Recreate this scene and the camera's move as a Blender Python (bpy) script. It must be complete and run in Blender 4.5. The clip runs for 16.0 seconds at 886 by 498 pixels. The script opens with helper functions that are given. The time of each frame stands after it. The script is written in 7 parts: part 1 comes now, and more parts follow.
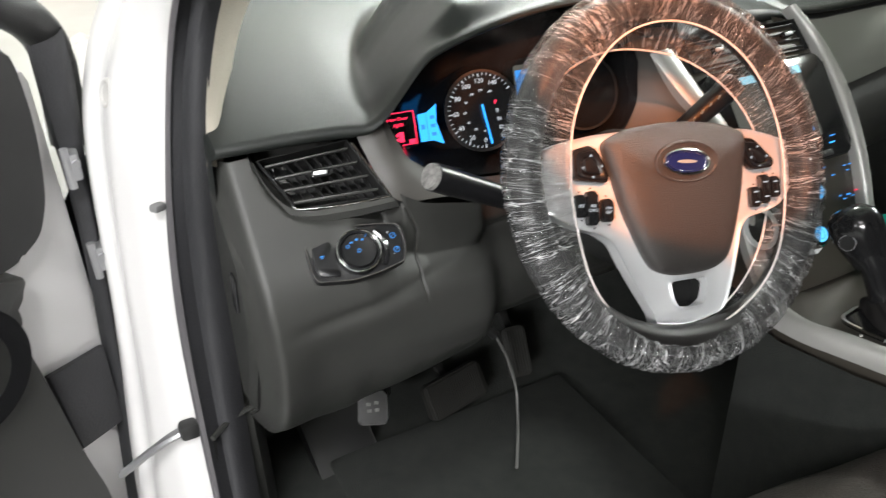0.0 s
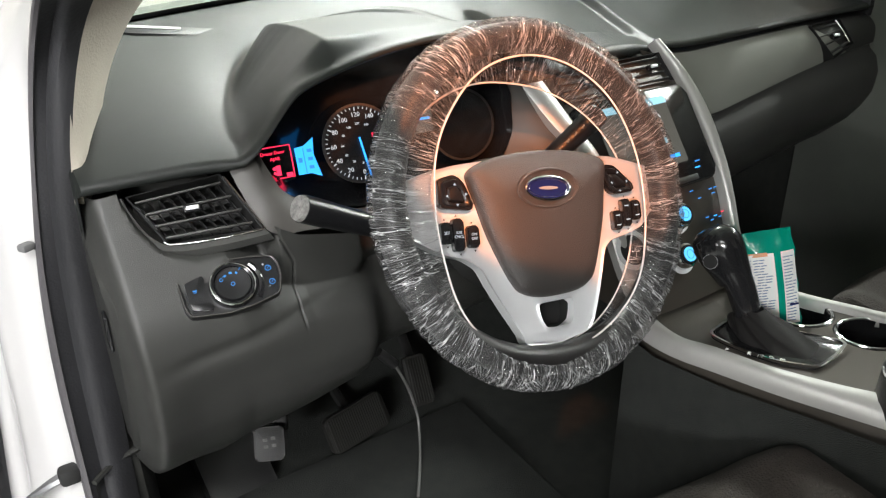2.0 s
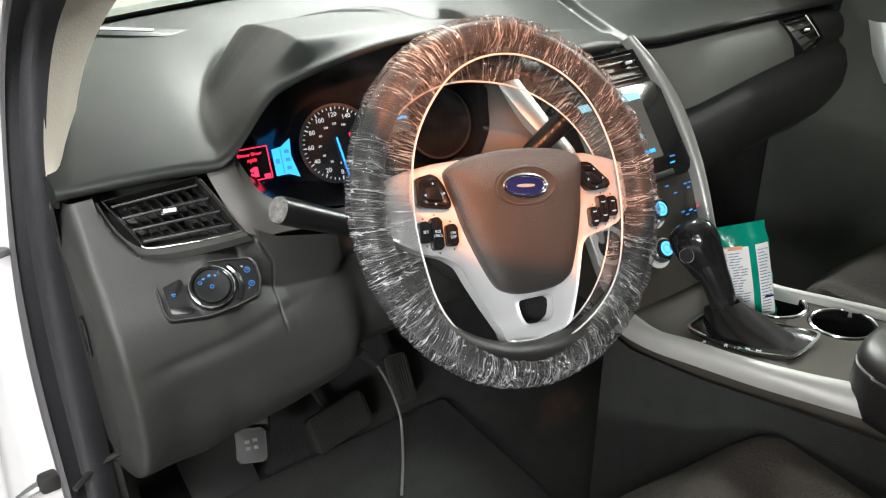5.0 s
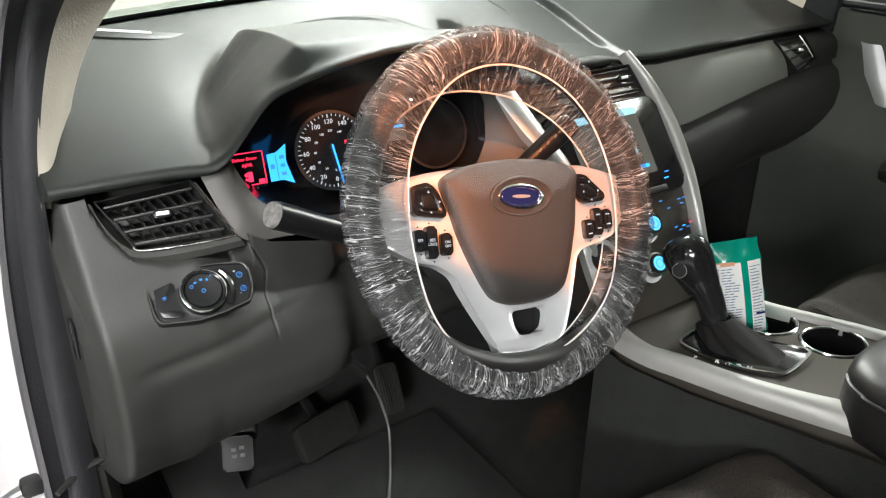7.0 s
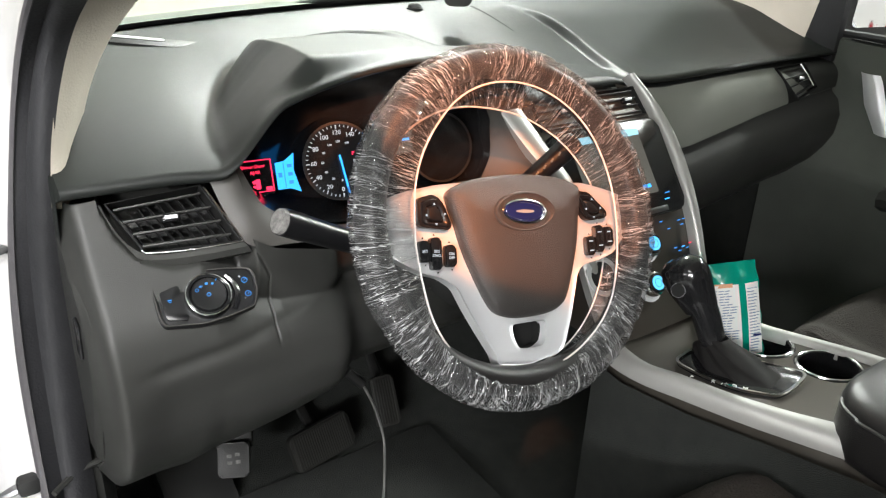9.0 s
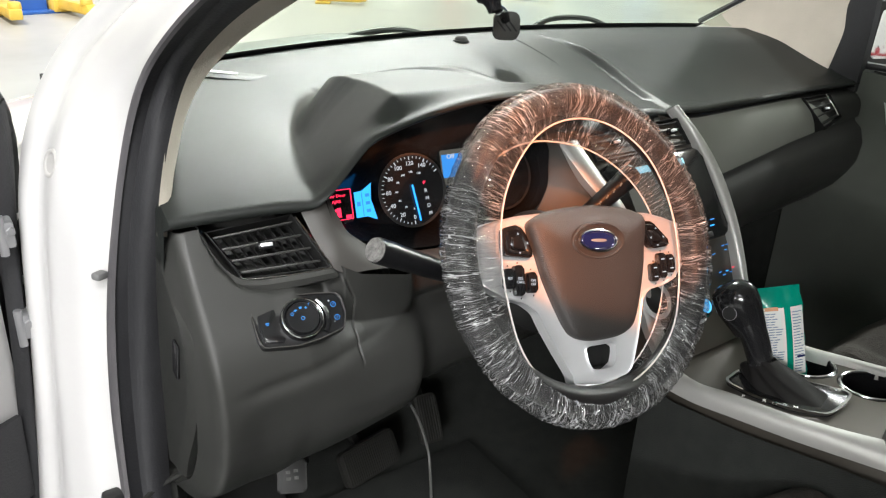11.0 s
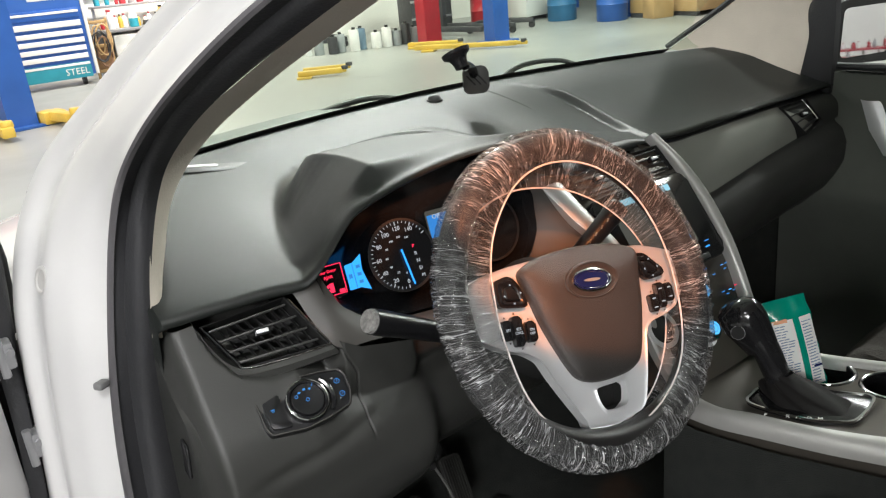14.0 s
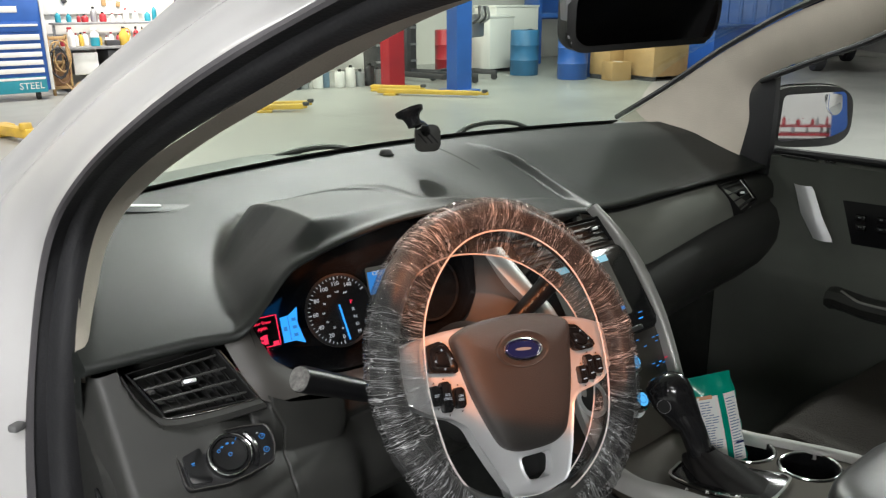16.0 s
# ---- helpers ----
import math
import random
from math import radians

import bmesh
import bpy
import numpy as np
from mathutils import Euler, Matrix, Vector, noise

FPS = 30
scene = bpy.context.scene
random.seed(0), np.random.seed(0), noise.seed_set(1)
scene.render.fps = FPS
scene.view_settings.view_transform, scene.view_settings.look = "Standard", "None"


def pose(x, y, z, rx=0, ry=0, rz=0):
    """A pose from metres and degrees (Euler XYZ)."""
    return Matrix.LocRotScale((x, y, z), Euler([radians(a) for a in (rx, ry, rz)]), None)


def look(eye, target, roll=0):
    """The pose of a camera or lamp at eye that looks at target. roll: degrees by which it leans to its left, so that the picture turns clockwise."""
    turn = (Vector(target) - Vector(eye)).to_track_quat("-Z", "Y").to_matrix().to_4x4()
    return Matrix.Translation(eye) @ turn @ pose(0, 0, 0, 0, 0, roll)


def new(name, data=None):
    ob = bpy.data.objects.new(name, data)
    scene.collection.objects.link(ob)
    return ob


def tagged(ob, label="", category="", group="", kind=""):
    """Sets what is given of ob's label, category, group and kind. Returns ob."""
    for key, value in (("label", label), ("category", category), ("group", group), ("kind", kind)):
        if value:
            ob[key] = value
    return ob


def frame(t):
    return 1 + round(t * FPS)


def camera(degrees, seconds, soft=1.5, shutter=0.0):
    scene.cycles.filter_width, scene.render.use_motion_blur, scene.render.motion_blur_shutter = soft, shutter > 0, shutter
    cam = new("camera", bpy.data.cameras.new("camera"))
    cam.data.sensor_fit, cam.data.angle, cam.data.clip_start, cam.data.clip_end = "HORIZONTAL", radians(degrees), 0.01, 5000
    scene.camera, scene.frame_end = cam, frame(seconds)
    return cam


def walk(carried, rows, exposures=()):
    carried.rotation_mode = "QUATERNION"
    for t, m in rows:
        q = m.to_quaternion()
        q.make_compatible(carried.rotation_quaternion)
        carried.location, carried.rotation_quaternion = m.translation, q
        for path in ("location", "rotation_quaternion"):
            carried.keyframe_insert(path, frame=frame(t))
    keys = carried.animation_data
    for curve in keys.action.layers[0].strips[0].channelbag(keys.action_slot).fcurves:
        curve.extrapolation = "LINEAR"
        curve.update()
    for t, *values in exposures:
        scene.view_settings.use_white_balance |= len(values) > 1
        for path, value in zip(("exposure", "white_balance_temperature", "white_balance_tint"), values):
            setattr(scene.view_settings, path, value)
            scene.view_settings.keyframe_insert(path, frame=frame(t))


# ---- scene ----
# Seconds, place in metres, yaw, pitch and roll in degrees.
cam = camera(59.3, 16.0, soft=1.2, shutter=0.4)
PATH = [
    (0, -0.8682, -0.5164, 1.3705, -27.295, -29.939, 1.676),
    (0.5, -0.8367, -0.5442, 1.3787, -29.455, -28.784, 1.127),
    (1, -0.8298, -0.5526, 1.3812, -30.947, -28.147, 0.508),
    (1.5, -0.8278, -0.5580, 1.3791, -31.820, -27.662, 0.608),
    (2, -0.8274, -0.5591, 1.3737, -32.733, -27.646, 0.764),
    (2.5, -0.8296, -0.5615, 1.3732, -33.641, -27.778, 1.053),
    (3, -0.8285, -0.5634, 1.3756, -34.211, -27.681, 1.182),
    (3.5, -0.8286, -0.5625, 1.3754, -34.343, -27.776, 1.288),
    (4, -0.8304, -0.5654, 1.3757, -34.274, -27.799, 1.199),
    (4.2, -0.8282, -0.5613, 1.3788, -34.551, -27.989, 1.181),
    (6.3, -0.8330, -0.5609, 1.3724, -34.531, -27.305, 0.241),
    (6.5, -0.8364, -0.5613, 1.3726, -34.696, -26.947, 0.021),
    (7, -0.8316, -0.5580, 1.3724, -34.614, -26.959, -0.540),
    (7.5, -0.8305, -0.5593, 1.3726, -34.503, -26.737, -1.142),
    (8, -0.8328, -0.5616, 1.3734, -34.246, -26.544, -1.718),
    (8.5, -0.8401, -0.5628, 1.3754, -34.256, -26.231, -2.150),
    (9, -0.8445, -0.5643, 1.3721, -34.045, -25.699, -2.236),
    (9.2, -0.8677, -0.5565, 1.3764, -33.475, -26.033, -2.590),
    (11.3, -0.9470, -0.5430, 1.3998, -34.824, -24.429, -2.523),
    (11.5, -0.9396, -0.5503, 1.3972, -35.033, -24.574, -2.345),
    (12, -0.9412, -0.5587, 1.3829, -35.129, -25.980, -2.069),
    (12.5, -0.9446, -0.5569, 1.3993, -35.133, -23.219, -0.398),
    (13, -0.9348, -0.5477, 1.4053, -35.850, -20.798, 2.095),
    (13.5, -0.9331, -0.5525, 1.4132, -36.583, -20.995, 4.877),
    (14, -0.9272, -0.5517, 1.4070, -36.952, -20.666, 5.087),
    (14.5, -0.9366, -0.5411, 1.4144, -36.318, -20.602, 4.679),
    (14.8, -0.9421, -0.5497, 1.4229, -34.572, -20.371, 4.694),
    (14.8, -0.9421, -0.5497, 1.4229, -34.572, -20.371, 4.694),
    (14.8, -0.9421, -0.5497, 1.4229, -34.572, -20.371, 4.694),
    (14.8, -0.9421, -0.5497, 1.4229, -34.572, -20.371, 4.694),
    (14.8, -0.9421, -0.5497, 1.4229, -34.572, -20.371, 4.694),
    (15, -0.9458, -0.5555, 1.4285, -33.603, -20.075, 4.704),
    (15.1, -0.9446, -0.5558, 1.4276, -32.814, -19.992, 4.055),
    (15.1, -0.9446, -0.5558, 1.4276, -32.814, -19.992, 4.055),
    (15.1, -0.9446, -0.5558, 1.4276, -32.814, -19.992, 4.055),
    (15.1, -0.9446, -0.5558, 1.4276, -32.814, -19.992, 4.055),
    (15.1, -0.9446, -0.5558, 1.4276, -32.814, -19.992, 4.055),
    (15.2, -0.9435, -0.5561, 1.4267, -31.518, -19.748, 3.405),
    (15.2, -0.9435, -0.5561, 1.4267, -31.518, -19.748, 3.405),
    (15.2, -0.9435, -0.5561, 1.4267, -31.518, -19.748, 3.405),
    (15.2, -0.9435, -0.5561, 1.4267, -31.518, -19.748, 3.405),
    (15.2, -0.9435, -0.5561, 1.4267, -31.518, -19.748, 3.405),
    (15.3, -0.9423, -0.5565, 1.4259, -31.870, -19.715, 2.756),
    (15.3, -0.9423, -0.5565, 1.4259, -31.870, -19.715, 2.756),
    (15.3, -0.9423, -0.5565, 1.4259, -31.870, -19.715, 2.756),
    (15.3, -0.9423, -0.5565, 1.4259, -31.870, -19.715, 2.756),
    (15.3, -0.9423, -0.5565, 1.4259, -31.870, -19.715, 2.756),
    (15.4, -0.9412, -0.5568, 1.4250, -32.316, -19.419, 2.106),
    (15.4, -0.9412, -0.5568, 1.4250, -32.316, -19.419, 2.106),
    (15.4, -0.9412, -0.5568, 1.4250, -32.316, -19.419, 2.106),
    (15.4, -0.9412, -0.5568, 1.4250, -32.316, -19.419, 2.106),
    (15.4, -0.9412, -0.5568, 1.4250, -32.316, -19.419, 2.106),
    (15.5, -0.9400, -0.5571, 1.4241, -32.509, -18.598, 1.457),
    (15.6, -0.9352, -0.5583, 1.4254, -33.121, -18.362, 1.223),
    (15.6, -0.9352, -0.5583, 1.4254, -33.121, -18.362, 1.223),
    (15.6, -0.9352, -0.5583, 1.4254, -33.121, -18.362, 1.223),
    (15.6, -0.9352, -0.5583, 1.4254, -33.121, -18.362, 1.223),
    (15.6, -0.9352, -0.5583, 1.4254, -33.121, -18.362, 1.223),
    (15.7, -0.9304, -0.5595, 1.4268, -33.854, -18.202, 0.989),
    (15.7, -0.9304, -0.5595, 1.4268, -33.854, -18.202, 0.989),
    (15.7, -0.9304, -0.5595, 1.4268, -33.854, -18.202, 0.989),
    (15.7, -0.9304, -0.5595, 1.4268, -33.854, -18.202, 0.989),
    (15.7, -0.9304, -0.5595, 1.4268, -33.854, -18.202, 0.989),
    (15.8, -0.9256, -0.5607, 1.4281, -35.164, -18.087, 0.754),
    (15.8, -0.9256, -0.5607, 1.4281, -35.164, -18.087, 0.754),
    (15.8, -0.9256, -0.5607, 1.4281, -35.164, -18.087, 0.754),
    (15.8, -0.9256, -0.5607, 1.4281, -35.164, -18.087, 0.754),
    (15.8, -0.9256, -0.5607, 1.4281, -35.164, -18.087, 0.754),
    (15.9, -0.9208, -0.5619, 1.4295, -38.326, -17.767, 0.520),
    (15.9, -0.9208, -0.5619, 1.4295, -38.326, -17.767, 0.520),
    (15.9, -0.9208, -0.5619, 1.4295, -38.326, -17.767, 0.520),
    (15.9, -0.9208, -0.5619, 1.4295, -38.326, -17.767, 0.520),
    (15.9, -0.9208, -0.5619, 1.4295, -38.326, -17.767, 0.520),
    (16, -0.9160, -0.5631, 1.4308, -39.101, -17.651, 0.286),
]
EXPOSURES = [(0.0, 0.88), (1.5, 0.82), (3.0, 0.90), (4.2, 0.93), (9.2, 0.98), (11.3, 0.76), (12.5, 0.66), (13.0, 0.42), (13.5, 0.30), (14.5, 0.45), (15.0, 0.2), (15.5, 0.2), (16.0, 0.1)]
walk(cam, [(t, pose(x, y, z, 90 + pitch, roll, yaw)) for t, x, y, z, yaw, pitch, roll in PATH], EXPOSURES)

# ---------------------------------------------------------------- light
world = bpy.data.worlds.new("world")
scene.world = world
world.use_nodes = True
world.node_tree.nodes["Background"].inputs[0].default_value = (0.9, 0.95, 1.0, 1)
world.node_tree.nodes["Background"].inputs[1].default_value = 0.05


def area_lamp(name, eye, target, sx, sy, watts, colour):
    data = bpy.data.lights.new(name, "AREA")
    data.shape, data.size, data.size_y, data.energy, data.color = "RECTANGLE", sx, sy, watts, colour
    ob = new(name, data)
    ob.matrix_world = look(eye, target)
    return ob


# unseen lamps under the workshop's ceiling: some follow cast shadows, others only brighten
area_lamp("unseen_ceiling_lamp", (2.6, 6.5, 4.9), (0, 0.3, 1.1), 0.9, 0.3, 20, (0.955, 1.0, 0.95))
area_lamp("unseen_ceiling_lamp", (2.4, 4.4, 4.9), (0, 0.4, 1.1), 0.6, 0.25, 275, (0.955, 1.0, 0.95))
area_lamp("unseen_ceiling_lamp", (5.6, -0.3, 4.9), (0, 0.4, 1.1), 0.5, 0.3, 170, (0.955, 1.0, 0.95))
area_lamp("unseen_ceiling_lamp", (-2.0, -3.0, 4.9), (-0.7, 0.1, 1.0), 1.8, 0.6, 150, (0.985, 0.985, 0.98))
area_lamp("unseen_ceiling_lamp", (-1.5, 8.0, 4.9), (1.5, 10.0, 0.6), 2.0, 0.6, 260, (1.0, 0.90, 0.80))
area_lamp("unseen_ceiling_lamp", (8.0, 8.0, 4.9), (9.0, 10.0, 0.6), 2.5, 0.8, 400, (0.96, 1.0, 0.95))
area_lamp("unseen_ceiling_lamp", (9.0, 2.0, 4.9), (4.0, 1.0, 0.5), 1.2, 0.8, 340, (0.96, 1.0, 0.95))
area_lamp("unseen_ceiling_lamp", (-2.5, 6.0, 4.9), (0.0, 4.5, 0.0), 2.0, 0.5, 70, (0.985, 0.985, 0.98))
# two fills added to brighten the passenger side through the driver's doorway
area_lamp("unseen_ceiling_lamp", (-12.0, -2.5, 4.9), (0.2, 0.2, 1.0), 4.0, 2.0, 290, (0.985, 0.985, 0.98))
area_lamp("unseen_ceiling_lamp", (-9.0, -8.2, 4.9), (0.2, 0.2, 0.95), 3.0, 1.5, 740, (0.985, 0.985, 0.98))
area_lamp("unseen_ceiling_lamp", (-4.2, -3.4, 4.9), (-0.4, 0.2, 0.8), 2.0, 0.8, 80, (0.985, 0.985, 0.98))
# fill added to brighten the wall behind the bench
area_lamp("unseen_ceiling_lamp", (3.7, 12.4, 4.7), (3.9, 14.3, 1.4), 2.4, 0.4, 420, (1.0, 0.94, 0.88))
# fill added for the area that the side mirror reflects
area_lamp("unseen_ceiling_lamp", (2.5, -9.5, 4.9), (2.0, -12.0, 0.5), 2.0, 0.6, 200, (0.985, 0.985, 0.98))
# warm spot added under the roof edge for the wheel's orange light, source unseen
data = bpy.data.lights.new("unseen_warm_spot", "SPOT")
data.energy, data.color, data.spot_size, data.spot_blend, data.shadow_soft_size = 14.0, (1.0, 0.31, 0.10), radians(39), 0.12, 0.008
new("unseen_warm_spot", data).matrix_world = look((-0.50, -0.30, 1.45), (-0.322, 0.060, 1.128))


# ---------------------------------------------------------------- materials
def mat(name, colour, rough=0.5, metal=0.0, vary=0.12, scale=30.0, bump=0.0, bump_scale=400.0, coat=0.0, stain=0.0, sheen=0.0):
    """A surface with large-scale variation, fine grain and relief."""
    m = bpy.data.materials.new(name)
    m.use_nodes = True
    nt = m.node_tree
    b = nt.nodes["Principled BSDF"]
    geo = nt.nodes.new("ShaderNodeTexCoord")
    n1 = nt.nodes.new("ShaderNodeTexNoise")
    n1.inputs["Scale"].default_value, n1.inputs["Detail"].default_value = scale, 5
    nt.links.new(geo.outputs["Object"], n1.inputs["Vector"])
    ramp = nt.nodes.new("ShaderNodeMapRange")
    ramp.inputs[1].default_value, ramp.inputs[2].default_value = 0.25, 0.75
    ramp.inputs[3].default_value, ramp.inputs[4].default_value = 1 - vary, 1 + vary
    nt.links.new(n1.outputs["Fac"], ramp.inputs[0])
    mul = nt.nodes.new("ShaderNodeVectorMath")
    mul.operation = "SCALE"
    mul.inputs[0].default_value = colour
    nt.links.new(ramp.outputs[0], mul.inputs["Scale"])
    nt.links.new(mul.outputs[0], b.inputs["Base Color"])
    b.inputs["Metallic"].default_value = metal
    b.inputs["Coat Weight"].default_value = coat
    b.inputs["Coat Roughness"].default_value = 0.06
    if sheen:
        b.inputs["Sheen Weight"].default_value = sheen
    rr = nt.nodes.new("ShaderNodeMapRange")
    rr.inputs[3].default_value, rr.inputs[4].default_value = max(0.02, rough - 0.08), min(1, rough + 0.08)
    n2 = nt.nodes.new("ShaderNodeTexNoise")
    n2.inputs["Scale"].default_value, n2.inputs["Detail"].default_value = scale * 0.35 + 2, 4
    nt.links.new(geo.outputs["Object"], n2.inputs["Vector"])
    nt.links.new(n2.outputs["Fac"], rr.inputs[0])
    nt.links.new(rr.outputs[0], b.inputs["Roughness"])
    if bump:
        v = nt.nodes.new("ShaderNodeTexVoronoi")
        v.inputs["Scale"].default_value = bump_scale
        nt.links.new(geo.outputs["Object"], v.inputs["Vector"])
        bp = nt.nodes.new("ShaderNodeBump")
        bp.inputs["Strength"].default_value, bp.inputs["Distance"].default_value = bump, 0.0015
        nt.links.new(v.outputs["Distance"], bp.inputs["Height"])
        nt.links.new(bp.outputs[0], b.inputs["Normal"])
    return m


def glow(name, colour, strength):
    m = bpy.data.materials.new(name)
    m.use_nodes = True
    b = m.node_tree.nodes["Principled BSDF"]
    b.inputs["Base Color"].default_value = (0.01, 0.01, 0.012, 1)
    b.inputs["Emission Color"].default_value, b.inputs["Emission Strength"].default_value = (*colour, 1), strength
    b.inputs["Roughness"].default_value = 0.2
    return m


def film(name, colour, clear, rough, wrinkle=0.0, scale=60.0, tint=(1, 1, 1)):
    """A clear sheet: part transparent, part glossy."""
    m = bpy.data.materials.new(name)
    m.use_nodes = True
    nt = m.node_tree
    out = nt.nodes["Material Output"]
    b = nt.nodes["Principled BSDF"]
    b.inputs["Base Color"].default_value = (*colour, 1)
    b.inputs["Roughness"].default_value = rough
    b.inputs["Specular IOR Level"].default_value = 0.9
    tr = nt.nodes.new("ShaderNodeBsdfTransparent")
    tr.inputs["Color"].default_value = (*tint, 1)
    mix = nt.nodes.new("ShaderNodeMixShader")
    nt.links.new(tr.outputs[0], mix.inputs[1])
    nt.links.new(b.outputs[0], mix.inputs[2])
    nt.links.new(mix.outputs[0], out.inputs["Surface"])
    mix.inputs[0].default_value = 1 - clear
    if wrinkle:
        geo = nt.nodes.new("ShaderNodeTexCoord")
        n = nt.nodes.new("ShaderNodeTexNoise")
        n.inputs["Scale"].default_value, n.inputs["Detail"].default_value, n.inputs["Distortion"].default_value = scale, 6, 1.5
        nt.links.new(geo.outputs["Object"], n.inputs["Vector"])
        r = nt.nodes.new("ShaderNodeMapRange")
        r.inputs[1].default_value, r.inputs[2].default_value = 0.45, 0.75
        r.inputs[3].default_value, r.inputs[4].default_value = 1 - clear - wrinkle * 0.4, 1 - clear + wrinkle
        nt.links.new(n.outputs["Fac"], r.inputs[0])
        nt.links.new(r.outputs[0], mix.inputs[0])
        bp = nt.nodes.new("ShaderNodeBump")
        bp.inputs["Strength"].default_value, bp.inputs["Distance"].default_value = 0.8, 0.003
        nt.links.new(n.outputs["Fac"], bp.inputs["Height"])
        nt.links.new(bp.outputs[0], b.inputs["Normal"])
    return m


def streaked_film(name):
    """Thin clear plastic gathered into fine folds that run across the rim, their white glints painted as lines."""
    m = bpy.data.materials.new(name)
    m.use_nodes = True
    nt = m.node_tree
    b = nt.nodes["Principled BSDF"]
    b.inputs["Base Color"].default_value = (0.10, 0.10, 0.103, 1)
    b.inputs["Roughness"].default_value = 0.07
    b.inputs["Specular IOR Level"].default_value = 1.0
    uv = nt.nodes.new("ShaderNodeUVMap")
    glint_lines, heights = [], []
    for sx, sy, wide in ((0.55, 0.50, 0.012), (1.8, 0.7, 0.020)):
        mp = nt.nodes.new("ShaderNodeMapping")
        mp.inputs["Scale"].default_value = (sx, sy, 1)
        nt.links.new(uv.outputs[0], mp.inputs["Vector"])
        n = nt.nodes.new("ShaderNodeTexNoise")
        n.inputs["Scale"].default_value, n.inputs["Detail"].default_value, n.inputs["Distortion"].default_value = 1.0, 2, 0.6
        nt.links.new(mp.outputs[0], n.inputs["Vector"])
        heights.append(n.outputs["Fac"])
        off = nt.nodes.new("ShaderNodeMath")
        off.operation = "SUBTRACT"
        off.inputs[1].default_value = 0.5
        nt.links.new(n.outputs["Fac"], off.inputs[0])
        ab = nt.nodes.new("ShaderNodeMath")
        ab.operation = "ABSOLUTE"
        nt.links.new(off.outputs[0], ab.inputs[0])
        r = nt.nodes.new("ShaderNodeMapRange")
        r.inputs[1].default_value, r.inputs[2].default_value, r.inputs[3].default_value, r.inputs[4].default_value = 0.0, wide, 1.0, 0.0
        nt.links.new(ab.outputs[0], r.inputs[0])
        glint_lines.append(r.outputs[0])
    # the painted glints fade in and out in patches
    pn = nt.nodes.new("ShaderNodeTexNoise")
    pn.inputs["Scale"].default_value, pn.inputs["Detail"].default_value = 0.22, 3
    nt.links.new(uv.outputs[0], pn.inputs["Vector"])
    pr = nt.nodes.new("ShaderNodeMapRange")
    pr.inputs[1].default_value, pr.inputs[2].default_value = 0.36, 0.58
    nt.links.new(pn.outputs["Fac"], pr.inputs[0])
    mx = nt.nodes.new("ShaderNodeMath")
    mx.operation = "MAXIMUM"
    nt.links.new(glint_lines[0], mx.inputs[0])
    nt.links.new(glint_lines[1], mx.inputs[1])
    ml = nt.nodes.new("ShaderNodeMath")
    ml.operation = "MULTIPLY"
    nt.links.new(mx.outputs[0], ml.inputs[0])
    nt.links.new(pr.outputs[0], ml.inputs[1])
    # pale shader for the glints painted as lines on the film
    glint_paint = nt.nodes.new("ShaderNodeBsdfPrincipled")
    glint_paint.inputs["Base Color"].default_value = (0.80, 0.80, 0.81, 1)
    glint_paint.inputs["Roughness"].default_value = 0.10
    glint_paint.inputs["Specular IOR Level"].default_value = 0.9
    ad = nt.nodes.new("ShaderNodeMath")
    nt.links.new(heights[0], ad.inputs[0])
    nt.links.new(heights[1], ad.inputs[1])
    bp = nt.nodes.new("ShaderNodeBump")
    bp.inputs["Strength"].default_value, bp.inputs["Distance"].default_value = 1.0, 0.008
    nt.links.new(ad.outputs[0], bp.inputs["Height"])
    nt.links.new(bp.outputs[0], b.inputs["Normal"])
    tr = nt.nodes.new("ShaderNodeBsdfTransparent")
    mix = nt.nodes.new("ShaderNodeMixShader")
    mix.inputs[0].default_value = 0.36
    nt.links.new(tr.outputs[0], mix.inputs[1])
    nt.links.new(b.outputs[0], mix.inputs[2])
    nt.links.new(bp.outputs[0], glint_paint.inputs["Normal"])
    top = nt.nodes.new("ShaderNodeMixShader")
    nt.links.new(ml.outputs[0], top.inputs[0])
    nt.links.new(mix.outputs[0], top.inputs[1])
    nt.links.new(glint_paint.outputs[0], top.inputs[2])
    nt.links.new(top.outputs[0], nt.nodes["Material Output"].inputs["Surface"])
    return m


SOFT = mat("soft_touch_vinyl", (0.0115, 0.0133, 0.0123), 0.47, 0, 0.14, 9, 0.16, 1500)
HARD = mat("grained_plastic", (0.034, 0.0343, 0.0322), 0.40, 0, 0.14, 8, 0.16, 1300)
HARD.node_tree.nodes["Principled BSDF"].inputs["Specular IOR Level"].default_value = 0.38
# lighter than HARD: light missing on the passenger side is put into the colour
DOORTRIM = mat("lightened_charcoal_trim", (0.098, 0.105, 0.093), 0.55, 0, 0.12, 12, 0.4, 800)
SOFT.node_tree.nodes["Principled BSDF"].inputs["Specular IOR Level"].default_value = 0.35
GLOSS = mat("gloss_black_plastic", (0.012, 0.012, 0.013), 0.14, 0, 0.1, 20)
BLACK = mat("matt_black_plastic", (0.016, 0.016, 0.016), 0.52, 0, 0.1, 30, 0.15, 600)
SATIN = mat("satin_black_plastic", (0.008, 0.008, 0.009), 0.30, 0, 0.15, 30, 0.1, 700)
BRONZE = mat("satin_taupe_trim", (0.058, 0.054, 0.050), 0.52, 0.0, 0.05, 12)
# near-black that paints the shade in vents, slots and pockets; also knob badge
VOID = mat("shade_black", (0.004, 0.004, 0.004), 0.8)
